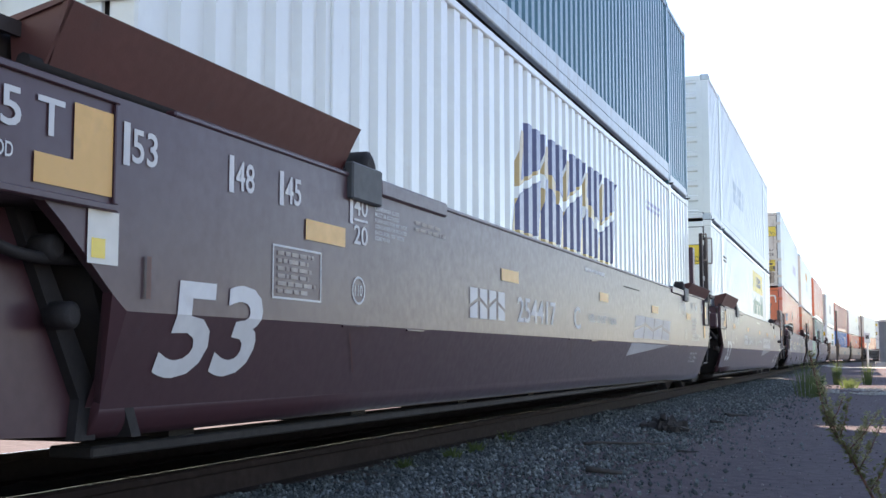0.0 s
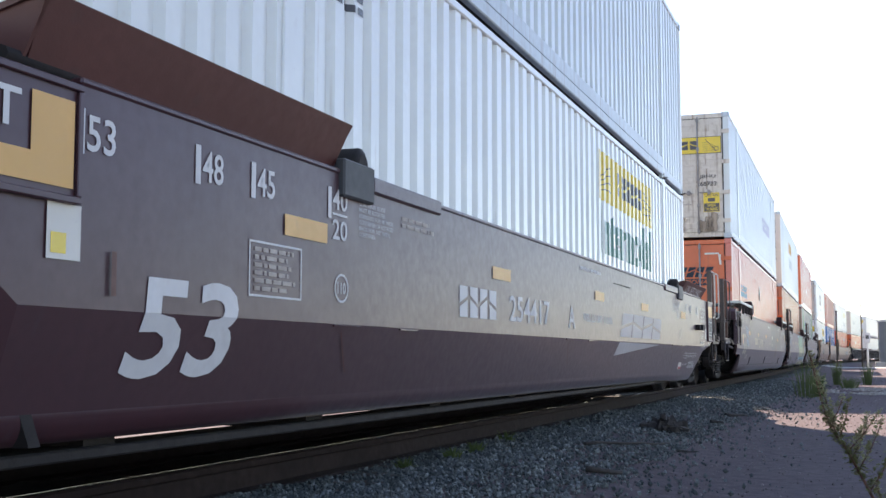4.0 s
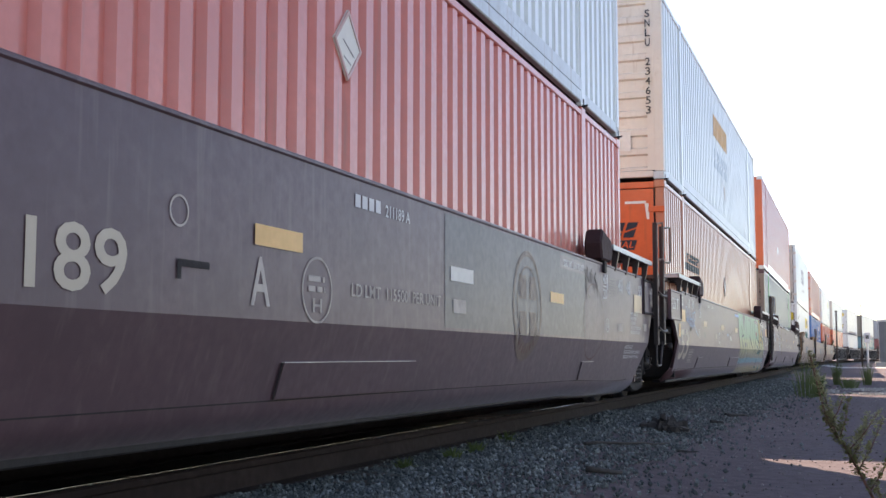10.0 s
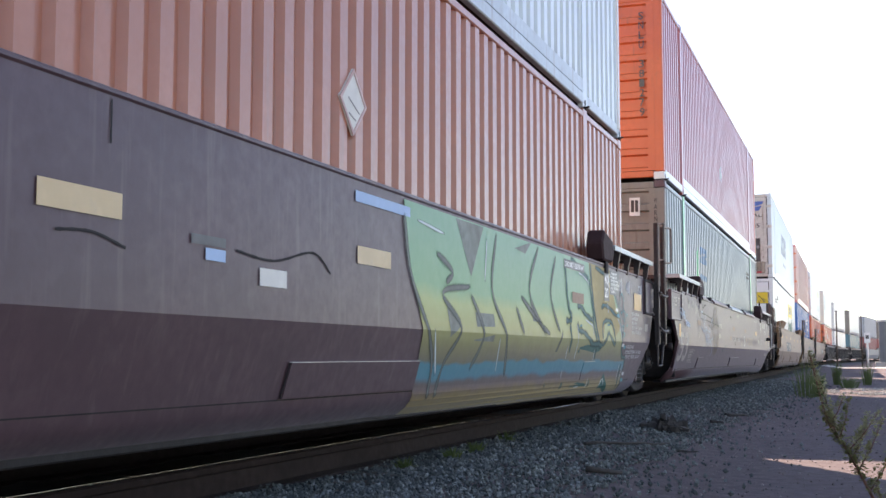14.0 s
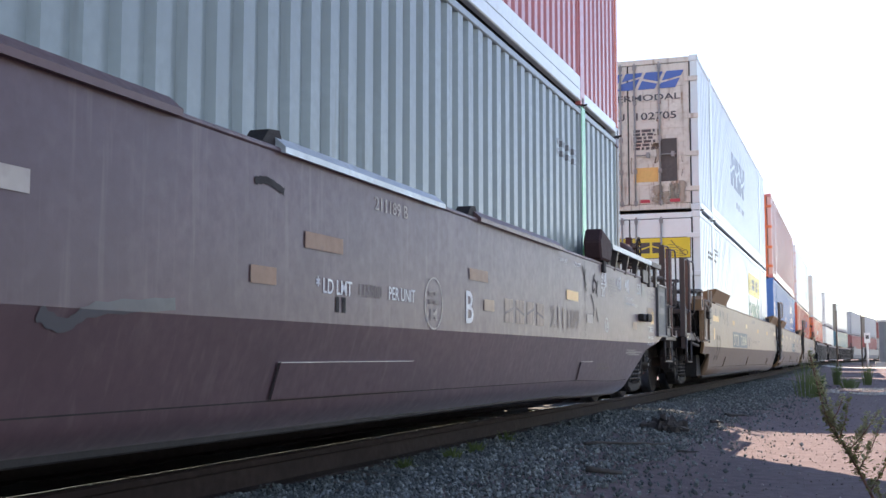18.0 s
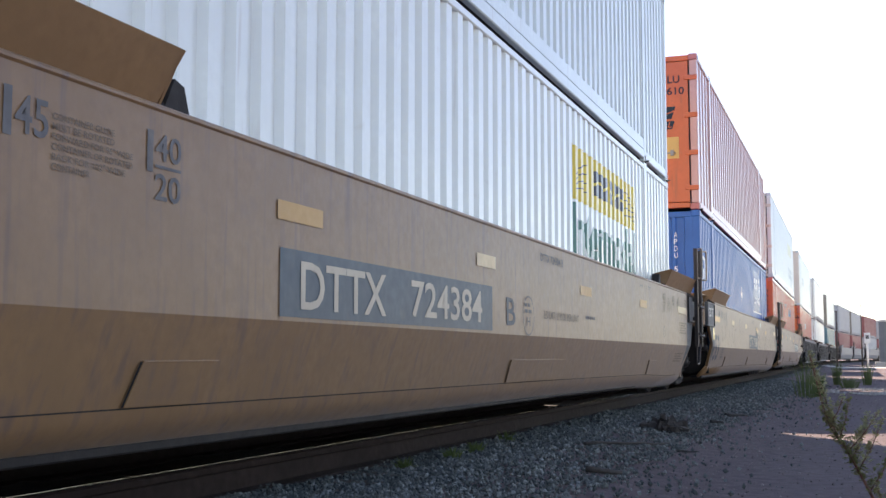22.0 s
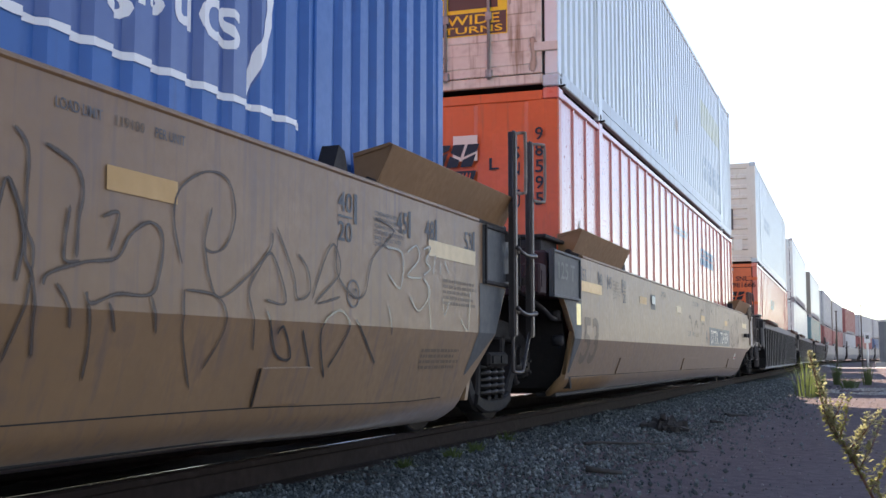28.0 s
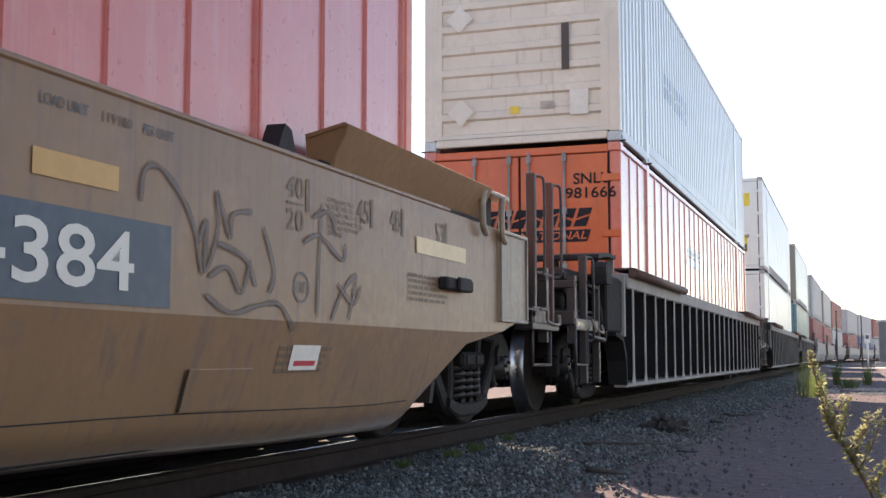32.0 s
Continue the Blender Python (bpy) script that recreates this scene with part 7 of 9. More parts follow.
            bm = prism(B(), [(a - 0.14, 1.54), (a + 0.10, 1.54), (a + 0.04, 1.63), (a - 0.06, 1.62)], CAR_X - 0.12, CAR_X - 0.02, "x")
            part("hook", bm, "under", car)

for k in (6, 7, 8):
    car = cars[k]
    ink = "dark_mark"
    length_marks(car, -1, "dark_mark", {6: 0.0, 7: -0.10, 8: -0.05}[k])
    length_marks(car, 1, {6: "ghost_dark", 7: "navy_mark", 8: "ghost_dark"}[k], {6: -0.02, 7: -0.11, 8: -0.07}[k])
    lines(car, GUIDE, -6.70, -6.24, 1.39, 0.034, "ghost_dark" if k != 7 else ink)
    lines(car, GUIDE, 6.28, 6.72, 1.38, 0.034, "ghost_dark" if k != 7 else ink)
    word(car, "53", *{6: (-8.02, -7.34), 7: (-8.14, -7.46), 8: (-8.10, -7.42)}[k], 0.50, 0.96, "navy_mark" if k == 7 else "ghost_dark")
    patch(car, -8.20 if k != 6 else -8.50, -7.28 if k != 6 else -7.58, 1.20, 1.30)
    patch(car, *{6: (7.24, 8.16), 7: (7.13, 8.06), 8: (7.53, 8.46)}[k], 1.20, 1.30, "pale_reflector")
    patch(car, -5.10, -4.62, 1.21, 1.30, "pale_reflector" if k == 7 else "tan_reflector")
    patch(car, -2.14, -1.70, 1.21, 1.30, "pale_reflector")
    patch(car, *{6: (1.04, 1.52), 7: (1.04, 1.52), 8: (0.55, 1.01)}[k], 1.16, 1.25, "tan_reflector" if k != 7 else "pale_reflector")
    patch(car, *{6: (4.21, 4.67), 7: (3.84, 4.30), 8: (4.05, 4.52)}[k], 1.17, 1.26, "tan_reflector")
    paint_on(car, "plate_ring", ring(6.0, 0.905, 0.085, 0.075, 0.012), ink)
    word(car, "110", 5.95, 6.05, 0.875, 0.935, ink)
    yl = {6: 4.17, 7: 3.55, 8: 4.08}[k]
    word(car, "LOAD LIMIT", yl, yl + 0.26, 1.41, 1.45, ink)
    word(car, "119100", yl + 0.34, yl + 0.52, 1.41, 1.45, "ghost_dark")
    word(car, "PER UNIT", yl + 0.59, yl + 0.80, 1.41, 1.45, ink)
    word(car, "DTTX 724384 " + {6: "B", 7: "C", 8: "A"}[k], -0.42, 0.36, 1.37, 1.44, ink)
    if k == 8:
        word(car, "LD LMT", -1.0, -0.66, 0.885, 0.96, ink)
        word(car, "119100", -0.55, -0.27, 0.885, 0.96, ink)
        word(car, "PER UNIT", -0.15, 0.28, 0.885, 0.955, "ghost_dark")
    a, b = ((-5.07, -1.78) if k == 6 else (1.63, 4.87))
    if k == 7:
        a, b = -1.16, 1.22
    paint_on(car, "number_board", rect(a, b, 0.76, 1.08), "navy_board", "faded blue number board", lift=0.001)
    g = (b - a) / 3.3
    word(car, "DTTX", a + 0.21 * g, a + 1.28 * g, 0.80, 1.03, "board_white" if k == 8 else "cream_mark", 0.0, 0.004)
    word(car, "724384", a + 1.67 * g, a + 3.05 * g, 0.81, 1.03, "board_white" if k == 8 else "cream_mark", 0.0, 0.004)
    letter = {6: "B", 7: "C", 8: "A"}[k]
    yl = {6: -1.42, 7: 1.55, 8: 1.14}[k]
    word(car, letter, yl, yl + 0.24, 0.81, 1.02, "navy_mark")
    paint_on(car, "stencil_ring", ring({6: -0.80, 7: 2.0, 8: 0.58}[k], 0.90, 0.165, 0.16, 0.010), ink)
    small_text(car, 7.40, 8.10, 0.90, 1.08, 5, "ghost_dark", 91 + k)
    small_text(car, *((7.10, 7.92) if k != 8 else (5.85, 6.45)), 0.49, 0.63, 4, "ghost_dark", 94 + k)
    patch(car, -8.42, -8.24, 0.87, 1.07, "sign_yellow" if k != 6 else "reflector")
    if k == 6:
        small_text(car, -9.24, -8.58, 1.13, 1.42, 6, ink, 97)
        small_text(car, 1.25, 1.71, 0.92, 0.98, 1, ink, 98)
        word(car, "LD LMT  119100  PER UNIT", -0.31, 0.96, 0.89, 0.96, "ghost_dark")
        word(car, "H", -0.85, -0.75, 0.82, 0.89, ink)
        small_text(car, -0.91, -0.69, 0.91, 1.01, 2, ink, 77)
    else:
        word(car, "125 T", -9.16, -8.54, 1.26, 1.41, "board_white" if k == 7 else "ghost_slate", lift=0.018)
    # slate-grey painted ends
    if k != 6:
        bm = quad(B(), [(-8.90, 1.09), (-8.20, 1.09), (-8.20, 0.80), (-8.34, 0.42), (-8.40, 0.42), (-8.51, 0.81), (-8.79, 1.03)])
        paint_on(car, "grey_end", bm, "slate")
    if k != 8:
        bm = quad(B(), [(8.16, 1.09), (8.16, 0.80), (8.02, 0.45), (8.06, 0.455), (8.54, 0.742), (8.78, 1.08)])
        paint_on(car, "grey_end", bm, "slate")
    if k == 8:
        word(car, "GWG33", -3.54, -3.11, 1.37, 1.44, ink)
        paint_on(car, "paint_patch", rect(-4.32, -3.98, 1.17, 1.36), "slate")
        paint_on(car, "bent_sticker", rect(-4.27, -4.02, 1.24, 1.34), "galv", lift=0.01)
        patch(car, 5.98, 6.28, 0.51, 0.63, "label")
        paint_on(car, "label_print", rect(6.02, 6.25, 0.53, 0.555), "red_mark", lift=0.004)
        hook = part("flap_bracket", box(B(), 1.30, 1.58, 8.86, 9.36, 1.735, 1.765, 0.006), "tan_pale", car, "pale bracket with two hanging hooks")
        for yy, z0 in ((8.74, 1.44), (9.20, 1.42)):
            part("hook", tube(B(), smooth_path([(1.56, yy + 0.14, 1.745), (1.57, yy, 1.72), (1.57, yy, z0 + 0.05), (1.57, yy + 0.08, z0)], 4), 0.024, 7), "tan_pale", hook)
        part("bracket_web", box(B(), 1.40, 1.50, 8.92, 9.16, 1.51, 1.735, 0.006), "under", hook)
    if k == 7:
        paint_on(car, "paint_patch", rect(0.70, 1.26, 0.73, 1.30), "slate", lift=-0.001)
        patch(car, 0.85, 1.14, 1.20, 1.29, "reflector", 0.004)
        patch(car, 2.06, 2.35, 1.33, 1.44, "galv")
        small_text(car, 2.09, 2.32, 1.345, 1.43, 4, "ink", 73)
        paint_on(car, "notice_border", rect_frame(-7.03, -6.44, 0.52, 0.74, 0.010), ink)
        small_text(car, -6.98, -6.5, 0.54, 0.72, 4, ink, 99)

# guide flap, latch and panel sit further forward on the first car
for ob in cars[1].children:
    vs = ob.data.vertices if ob.data else []
    if ob.name.split(".")[0] in ("guide_flap", "latch_box", "cap_plate", "number_panel", "lock_knob", "weld_strip", "brace_mark", "lift_lug") and sum(v.co.y for v in vs) < 0:
        ob.location.y -= 0.38 if ob.name.startswith(("number_panel", "lift_lug")) else 0.48

# the middle tan car has a tan front beam
for ob in cars[7].children:
    if ob.name.split(".")[0] in ("end_beam", "lift_lug", "end_platform") and sum(v.co.y for v in ob.data.vertices) < 0:
        ob.data.materials[0] = M["tan_flap"]

# Sprayed lines
def sprayed(car, lines, width, material, label="", dy=0.0, y_scale=1.0, z0=0.0, z_scale=1.0, lift=0.003):
    soft = material.startswith("soft")
    for i, line in enumerate(lines):
        bm = stroke(B(), [(dy + y * y_scale, z0 + z * z_scale) for y, z in line], width, soft=soft)
        paint_on(car, "sprayed_line", bm, material, label, lift + 0.0002 * (i % 5))


# loose looping letters, traced by one long stroke each
LOOPS = [[(-7.54, 1.10), (-7.63, 1.15), (-7.70, 1.24), (-7.73, 1.27), (-7.71, 1.31), (-7.67, 1.33), (-7.62, 1.31), (-7.57, 1.28), (-7.52, 1.25), (-7.51, 1.17), (-7.54, 1.09), (-7.63, 1.13), (-7.70, 1.16)],
         [(-7.58, 1.22), (-7.56, 1.15), (-7.53, 1.09)], [(-7.50, 1.29), (-7.51, 1.21), (-7.47, 1.14), (-7.46, 1.09), (-7.42, 1.19)], [(-7.42, 1.16), (-7.38, 1.08), (-7.27, 1.05), (-7.32, 1.21), (-7.35, 1.33)], [(-7.27, 1.28), (-7.25, 1.18), (-7.22, 1.06)]]
LOOPS_END = [[(-7.29, 1.14), (-7.17, 1.15), (-7.05, 1.15), (-7.00, 1.10)], [(-7.25, 1.13), (-7.15, 1.06), (-7.06, 1.02)], [(-7.00, 1.10), (-6.95, 1.18), (-6.95, 1.24), (-7.01, 1.25), (-7.06, 1.22), (-7.09, 1.14), (-7.08, 1.07), (-7.02, 1.03), (-6.92, 1.07)],
             [(-6.88, 0.99), (-6.90, 1.11), (-6.90, 1.24), (-6.82, 1.26), (-6.71, 1.27), (-6.68, 1.23), (-6.72, 1.16), (-6.88, 1.11), (-6.76, 1.05), (-6.60, 0.97), (-6.34, 0.90)]]
ROUND = [[(-7.46, 1.05), (-7.51, 1.13), (-7.54, 1.19), (-7.53, 1.23), (-7.49, 1.25), (-7.42, 1.25), (-7.36, 1.20), (-7.33, 1.18), (-7.42, 1.14), (-7.50, 1.14)], [(-7.48, 1.12), (-7.38, 1.09)], [(-7.28, 1.04), (-7.31, 1.12), (-7.32, 1.19), (-7.31, 1.22), (-7.23, 1.22), (-7.18, 1.17), (-7.13, 1.13)],
         [(-7.31, 1.11), (-7.21, 1.12), (-7.13, 1.14)], [(-7.02, 1.14), (-7.01, 1.17), (-7.06, 1.18), (-7.13, 1.15), (-7.19, 1.10), (-7.18, 1.06), (-7.15, 1.03), (-7.05, 1.02), (-6.98, 1.05), (-6.97, 1.08), (-7.03, 1.09), (-7.11, 1.10), (-7.12, 1.06)]]
ANGLES = [[(-7.47, 1.02), (-7.46, 0.96), (-7.44, 0.92), (-7.37, 0.89), (-7.29, 0.89), (-7.21, 0.86), (-7.21, 0.83), (-7.28, 0.84), (-7.37, 0.84)], [(-7.40, 0.98), (-7.32, 0.97), (-7.24, 0.94), (-7.15, 0.94), (-7.07, 0.91), (-6.91, 0.89)], [(-7.33, 0.96), (-7.32, 0.90), (-7.32, 0.83)],
          [(-7.30, 0.88), (-7.22, 0.91), (-7.15, 0.94), (-7.14, 0.86), (-7.14, 0.77)], [(-7.23, 0.88), (-7.14, 0.86), (-7.04, 0.84), (-6.89, 0.84)]]
SPIKES = [[(-5.51, 0.99), (-5.50, 0.92), (-5.48, 0.86), (-5.40, 0.83), (-5.30, 0.80), (-5.35, 0.91), (-5.38, 1.00), (-5.42, 1.13), (-5.43, 1.22), (-5.42, 1.28)], [(-5.33, 1.11), (-5.33, 1.01), (-5.31, 0.90), (-5.27, 0.74)], [(-5.35, 0.93), (-5.24, 0.94), (-5.10, 0.95)], [(-5.34, 0.91), (-5.23, 0.87), (-5.14, 0.82), (-5.06, 0.74)],
          [(-5.23, 1.05), (-5.12, 1.02), (-4.99, 0.99), (-4.83, 1.00), (-4.82, 0.91), (-4.80, 0.82)], [(-5.02, 1.00), (-5.07, 0.91), (-5.12, 0.83), (-4.98, 0.82), (-4.84, 0.82), (-4.91, 0.89)], [(-5.06, 0.90), (-4.92, 0.93)]]
SPIKES_END = [[(-4.90, 1.03), (-4.74, 1.11), (-4.55, 1.20), (-4.40, 1.24), (-4.43, 1.10), (-4.48, 0.96), (-4.52, 0.85)], [(-4.79, 0.83), (-4.66, 0.86), (-4.53, 0.89)], [(-4.79, 0.83), (-4.66, 0.76), (-4.50, 0.66), (-4.42, 0.58)], [(-5.86, 1.17), (-5.96, 1.24), (-5.99, 1.29), (-5.89, 1.32), (-5.77, 1.28), (-5.66, 1.16), (-5.58, 1.04), (-5.68, 0.99), (-5.84, 1.04), (-5.92, 1.07)], [(-5.58, 1.20), (-5.54, 1.08), (-5.50, 0.98)]]
sprayed(cars[3], ROUND, 0.040, "soft_blue", "pale blue sprayed scrawl")
sprayed(cars[3], ANGLES, 0.032, "soft_blue")
sprayed(cars[4], LOOPS, 0.026, "soft_blue", "pale blue sprayed scrawl")
sprayed(cars[4], LOOPS_END, 0.026, "soft_blue")
sprayed(cars[5], SPIKES, 0.018, "soft_blue", "pale sprayed scrawl")
sprayed(cars[5], SPIKES_END, 0.018, "soft_blue")
for lines_, dy_ in ((ROUND, -0.70), (ANGLES, -0.24)):
    sprayed(cars[5], lines_, 0.022, "soft_blue", "", dy_ - 1.0, 0.90, 0.55, 0.58, 0.022)
sprayed(cars[3], [[(0, 1), (0.1, 0.7), (0.05, 0.4), (0.2, 0.3), (0.22, 0.9), (0.35, 0.8)], [(0.3, 0.3), (0.4, 0.0)], [(0.0, 0.3), (0.15, 0.1), (0.3, -0.2)]], 0.014, "white_mark", "", -10.06, 0.4, 1.10, 0.36, 0.02)
sprayed(cars[3], [[(0, 1), (0.05, 0.3), (0.2, 0.1)], [(0.2, 0.95), (0.3, 0.6), (0.35, 0.9), (0.5, 0.3)], [(0.6, 0.8), (0.7, 0.2)]], 0.02, "spray_black", "", 5.1, 0.7, 1.12, 0.3)
WAVES = [[(1.0, 0.85), (1.3, 0.98), (1.5, 1.11), (1.84, 1.06), (1.95, 1.16)], [(1.0, 0.9), (1.5, 1.01), (1.77, 1.01), (1.96, 1.05), (2.08, 0.94), (2.2, 0.77), (2.37, 0.66), (2.51, 0.74), (2.69, 0.85)],
         [(1.0, 0.6), (1.33, 0.67), (1.51, 0.78), (1.75, 0.82), (1.97, 0.78), (2.08, 0.68), (2.09, 0.47)], [(2.06, 1.01), (2.18, 0.87), (2.22, 0.95)], [(2.04, 1.18), (2.14, 1.31)], [(2.21, 1.07), (2.17, 1.14), (2.25, 1.2)]]
CURLS = [[(2.47, 0.75), (2.38, 0.87), (2.41, 1.05), (2.54, 1.25), (2.47, 1.15), (2.48, 0.97), (2.55, 0.88), (2.69, 0.86)], [(2.71, 1.17), (2.74, 1.26), (2.89, 1.31), (2.97, 1.23), (2.95, 1.1), (2.82, 1.01), (2.77, 1.14), (2.82, 1.27)],
         [(2.86, 1.37), (2.88, 1.32), (2.79, 1.27)], [(2.9, 0.95), (3.04, 1.06), (3.02, 1.21), (2.97, 1.31)], [(3.04, 1.08), (3.07, 0.91), (3.16, 1.1), (3.24, 1.21), (3.27, 1.11)], [(3.22, 0.8), (3.28, 1.0), (3.33, 1.14), (3.42, 0.99), (3.46, 0.88), (3.38, 0.55)],
         [(2.71, 0.75), (2.85, 0.81), (2.93, 0.75)], [(2.5, 0.51), (2.7, 0.52), (2.65, 0.41)]]
SCRAWL_A = [[(3.35, 1.31), (3.42, 1.25), (3.42, 1.11), (3.42, 1.01), (3.42, 0.90), (3.46, 0.83), (3.48, 0.72), (3.52, 0.57)], [(3.33, 1.14), (3.38, 1.06), (3.41, 0.95), (3.38, 0.81)], [(3.50, 1.28), (3.66, 1.23), (3.71, 1.15), (3.69, 1.05), (3.68, 0.91)],
            [(3.64, 1.09), (3.62, 0.98), (3.62, 0.90), (3.70, 0.90)], [(3.51, 0.81), (3.54, 0.85), (3.72, 0.90), (3.91, 0.93), (3.99, 1.02), (4.11, 1.08), (4.20, 1.04), (4.19, 0.91), (4.13, 0.81), (3.92, 0.80), (3.77, 0.76), (3.74, 0.80)], [(3.82, 1.07), (3.92, 1.09), (3.87, 0.95)],
            [(3.58, 0.82), (3.64, 0.76), (3.68, 0.67)], [(3.75, 0.76), (3.80, 0.64), (3.82, 0.49)], [(3.87, 0.77), (3.94, 0.66)],
            [(4.13, 0.81), (4.20, 0.66)]]
SCRAWL_B = [[(4.34, 0.94), (4.28, 1.10), (4.31, 1.23), (4.50, 1.33), (4.69, 1.32), (4.75, 1.17), (4.66, 1.03), (4.51, 1.02), (4.56, 1.19)], [(4.51, 1.02), (4.55, 0.90), (4.63, 0.82), (4.86, 0.92), (5.07, 1.06), (5.09, 1.14)], [(4.36, 0.84), (4.63, 0.82), (4.70, 0.69), (4.60, 0.52)],
            [(4.36, 0.84), (4.38, 0.68), (4.54, 0.44)], [(4.99, 0.60), (4.93, 0.74), (4.88, 0.86), (4.96, 0.96), (5.09, 1.04), (5.23, 0.83), (5.03, 0.83)], [(5.13, 1.17), (5.30, 0.97), (5.35, 0.85), (5.48, 0.89), (5.45, 1.00), (5.35, 1.06)],
            [(5.50, 0.85), (5.66, 1.08), (5.76, 1.14), (5.82, 1.00), (5.55, 0.84), (5.83, 0.88)], [(5.79, 1.18), (5.79, 1.00), (6.00, 0.89), (6.15, 0.92), (6.25, 1.11), (6.55, 1.29), (6.28, 1.34)]]
SCRAWL_C = [[(5.05, 0.78), (5.21, 0.59), (5.37, 0.57), (5.23, 0.71), (5.18, 0.68)], [(5.43, 0.70), (5.60, 0.52)], [(5.79, 0.47), (5.63, 0.71), (5.83, 0.81), (5.96, 0.72), (5.81, 0.52)],
            [(6.03, 0.77), (6.40, 0.54)], [(6.48, 0.86), (6.55, 0.70)], [(6.48, 1.04), (6.66, 0.97), (6.69, 1.17), (6.45, 1.19)],
            [(6.77, 1.19), (6.92, 1.24), (6.96, 1.16), (6.77, 1.05), (7.00, 1.05)], [(7.04, 1.23), (7.16, 1.25), (7.08, 1.16), (7.16, 1.12), (7.04, 1.07)], [(7.21, 1.09), (7.25, 1.21)],
            [(7.33, 1.18), (7.35, 1.09)], [(7.42, 1.18), (7.51, 1.11)], [(6.81, 0.93), (6.96, 0.85), (7.16, 0.97), (7.04, 1.05)],
            [(7.12, 1.00), (7.17, 0.74)], [(7.38, 0.95), (7.42, 0.84), (7.51, 0.93)], [(7.74, 0.82), (7.89, 0.76), (7.94, 1.01)]]
RINGS = [[(-6.96, 0.84), (-7.02, 0.99), (-6.97, 1.13), (-6.85, 1.07), (-6.88, 0.86)], [(-6.61, 0.92), (-6.51, 1.09), (-6.37, 1.14), (-6.37, 1.03), (-6.56, 0.88)], [(-6.32, 1.0), (-6.42, 0.82)], [(-5.95, 0.95), (-6.0, 0.73)], [(-5.72, 1.15), (-5.66, 0.85)], [(-5.35, 1.09), (-5.42, 0.91), (-5.29, 0.74)],
         [(-5.09, 0.86), (-5.05, 1.15), (-4.73, 1.17), (-4.81, 0.91), (-5.02, 0.85)], [(-4.67, 0.75), (-4.51, 1.1), (-4.35, 1.13)], [(-3.59, 0.82), (-3.49, 1.01), (-3.62, 1.24), (-3.39, 1.36), (-3.44, 0.96)], [(-3.09, 1.33), (-3.0, 1.03)], [(-2.78, 1.35), (-2.69, 0.94)]]
sprayed(cars[7], WAVES, 0.013, "soft_black", "thin black sprayed outlines")
sprayed(cars[7], CURLS, 0.013, "soft_black")
sprayed(cars[7], SCRAWL_A, 0.014, "soft_black")
sprayed(cars[7], SCRAWL_B, 0.011, "soft_black")
sprayed(cars[7], SCRAWL_C, 0.013, "ink", "black sprayed scrawl")
sprayed(cars[7], RINGS, 0.013, "soft_black")
ARCHES = [[(0.52, 1.1), (0.51, 1.26), (0.64, 1.35), (0.81, 1.32), (0.8, 1.45), (0.88, 1.5)], [(1.07, 1.5), (1.24, 1.35), (1.24, 1.12), (1.27, 1.44), (1.37, 1.5), (1.44, 1.37), (1.4, 1.07)], [(1.59, 1.06), (1.66, 1.31), (1.81, 1.48), (1.95, 1.31)], [(1.48, 1.11), (1.48, 1.41), (1.58, 1.48), (1.64, 1.27)],
          [(1.91, 1.35), (2.1, 1.39), (2.23, 1.27), (2.26, 1.09)], [(2.55, 1.5), (2.63, 1.27), (2.58, 1.06)], [(2.65, 1.27), (2.7, 1.46), (3.01, 1.5), (3.15, 1.32), (3.12, 1.09)], [(0.5, 0.9), (0.62, 1.09), (0.9, 1.11), (1.02, 1.02)], [(1.49, 0.7), (1.49, 0.9)]]
sprayed(cars[8], ARCHES, 0.018, "soft_ghost", "faint dark sprayed arches")
sprayed(cars[8], [[(3.29, 1.07), (3.59, 1.07), (3.89, 1.16)]], 0.022, "ink", "", lift=0.006)
sprayed(cars[8], [[(-0.88, 1.18), (-0.7, 1.17), (-0.58, 1.04), (-0.56, 0.96)], [(-0.29, 1.01), (-0.08, 1.14), (0.11, 1.02)]], 0.04, "soft_ghost")
FLOWER = [[(4.66, 1.15), (4.68, 1.27), (4.78, 1.3), (4.92, 1.22), (5.03, 1.1), (5.1, 0.9)], [(5.07, 1.03), (5.13, 1.13), (5.12, 0.92), (5.22, 1.1), (5.21, 1.26), (5.32, 1.08), (5.34, 1.18), (5.51, 1.21)], [(5.61, 1.16), (5.72, 0.96), (5.67, 0.86)], [(5.12, 0.83), (5.33, 0.76), (5.57, 0.8), (5.78, 0.81), (5.93, 0.69)],
          [(6.01, 1.12), (6.19, 1.17), (6.46, 1.07), (6.49, 1.16)], [(6.22, 1.34), (6.19, 1.08), (6.17, 0.76)], [(6.33, 0.75), (6.46, 0.9), (6.64, 1.0), (6.54, 0.76)], [(5.15, 0.9), (5.3, 0.95), (5.42, 0.85), (5.5, 1.0)], [(5.2, 1.05), (5.45, 1.0), (5.55, 0.88)], [(6.1, 1.25), (6.3, 1.3), (6.38, 1.2)], [(6.4, 0.95), (6.6, 0.85), (6.7, 0.95)]]
sprayed(cars[8], FLOWER, 0.024, "soft_ghost", "faint dark sprayed flourishes")

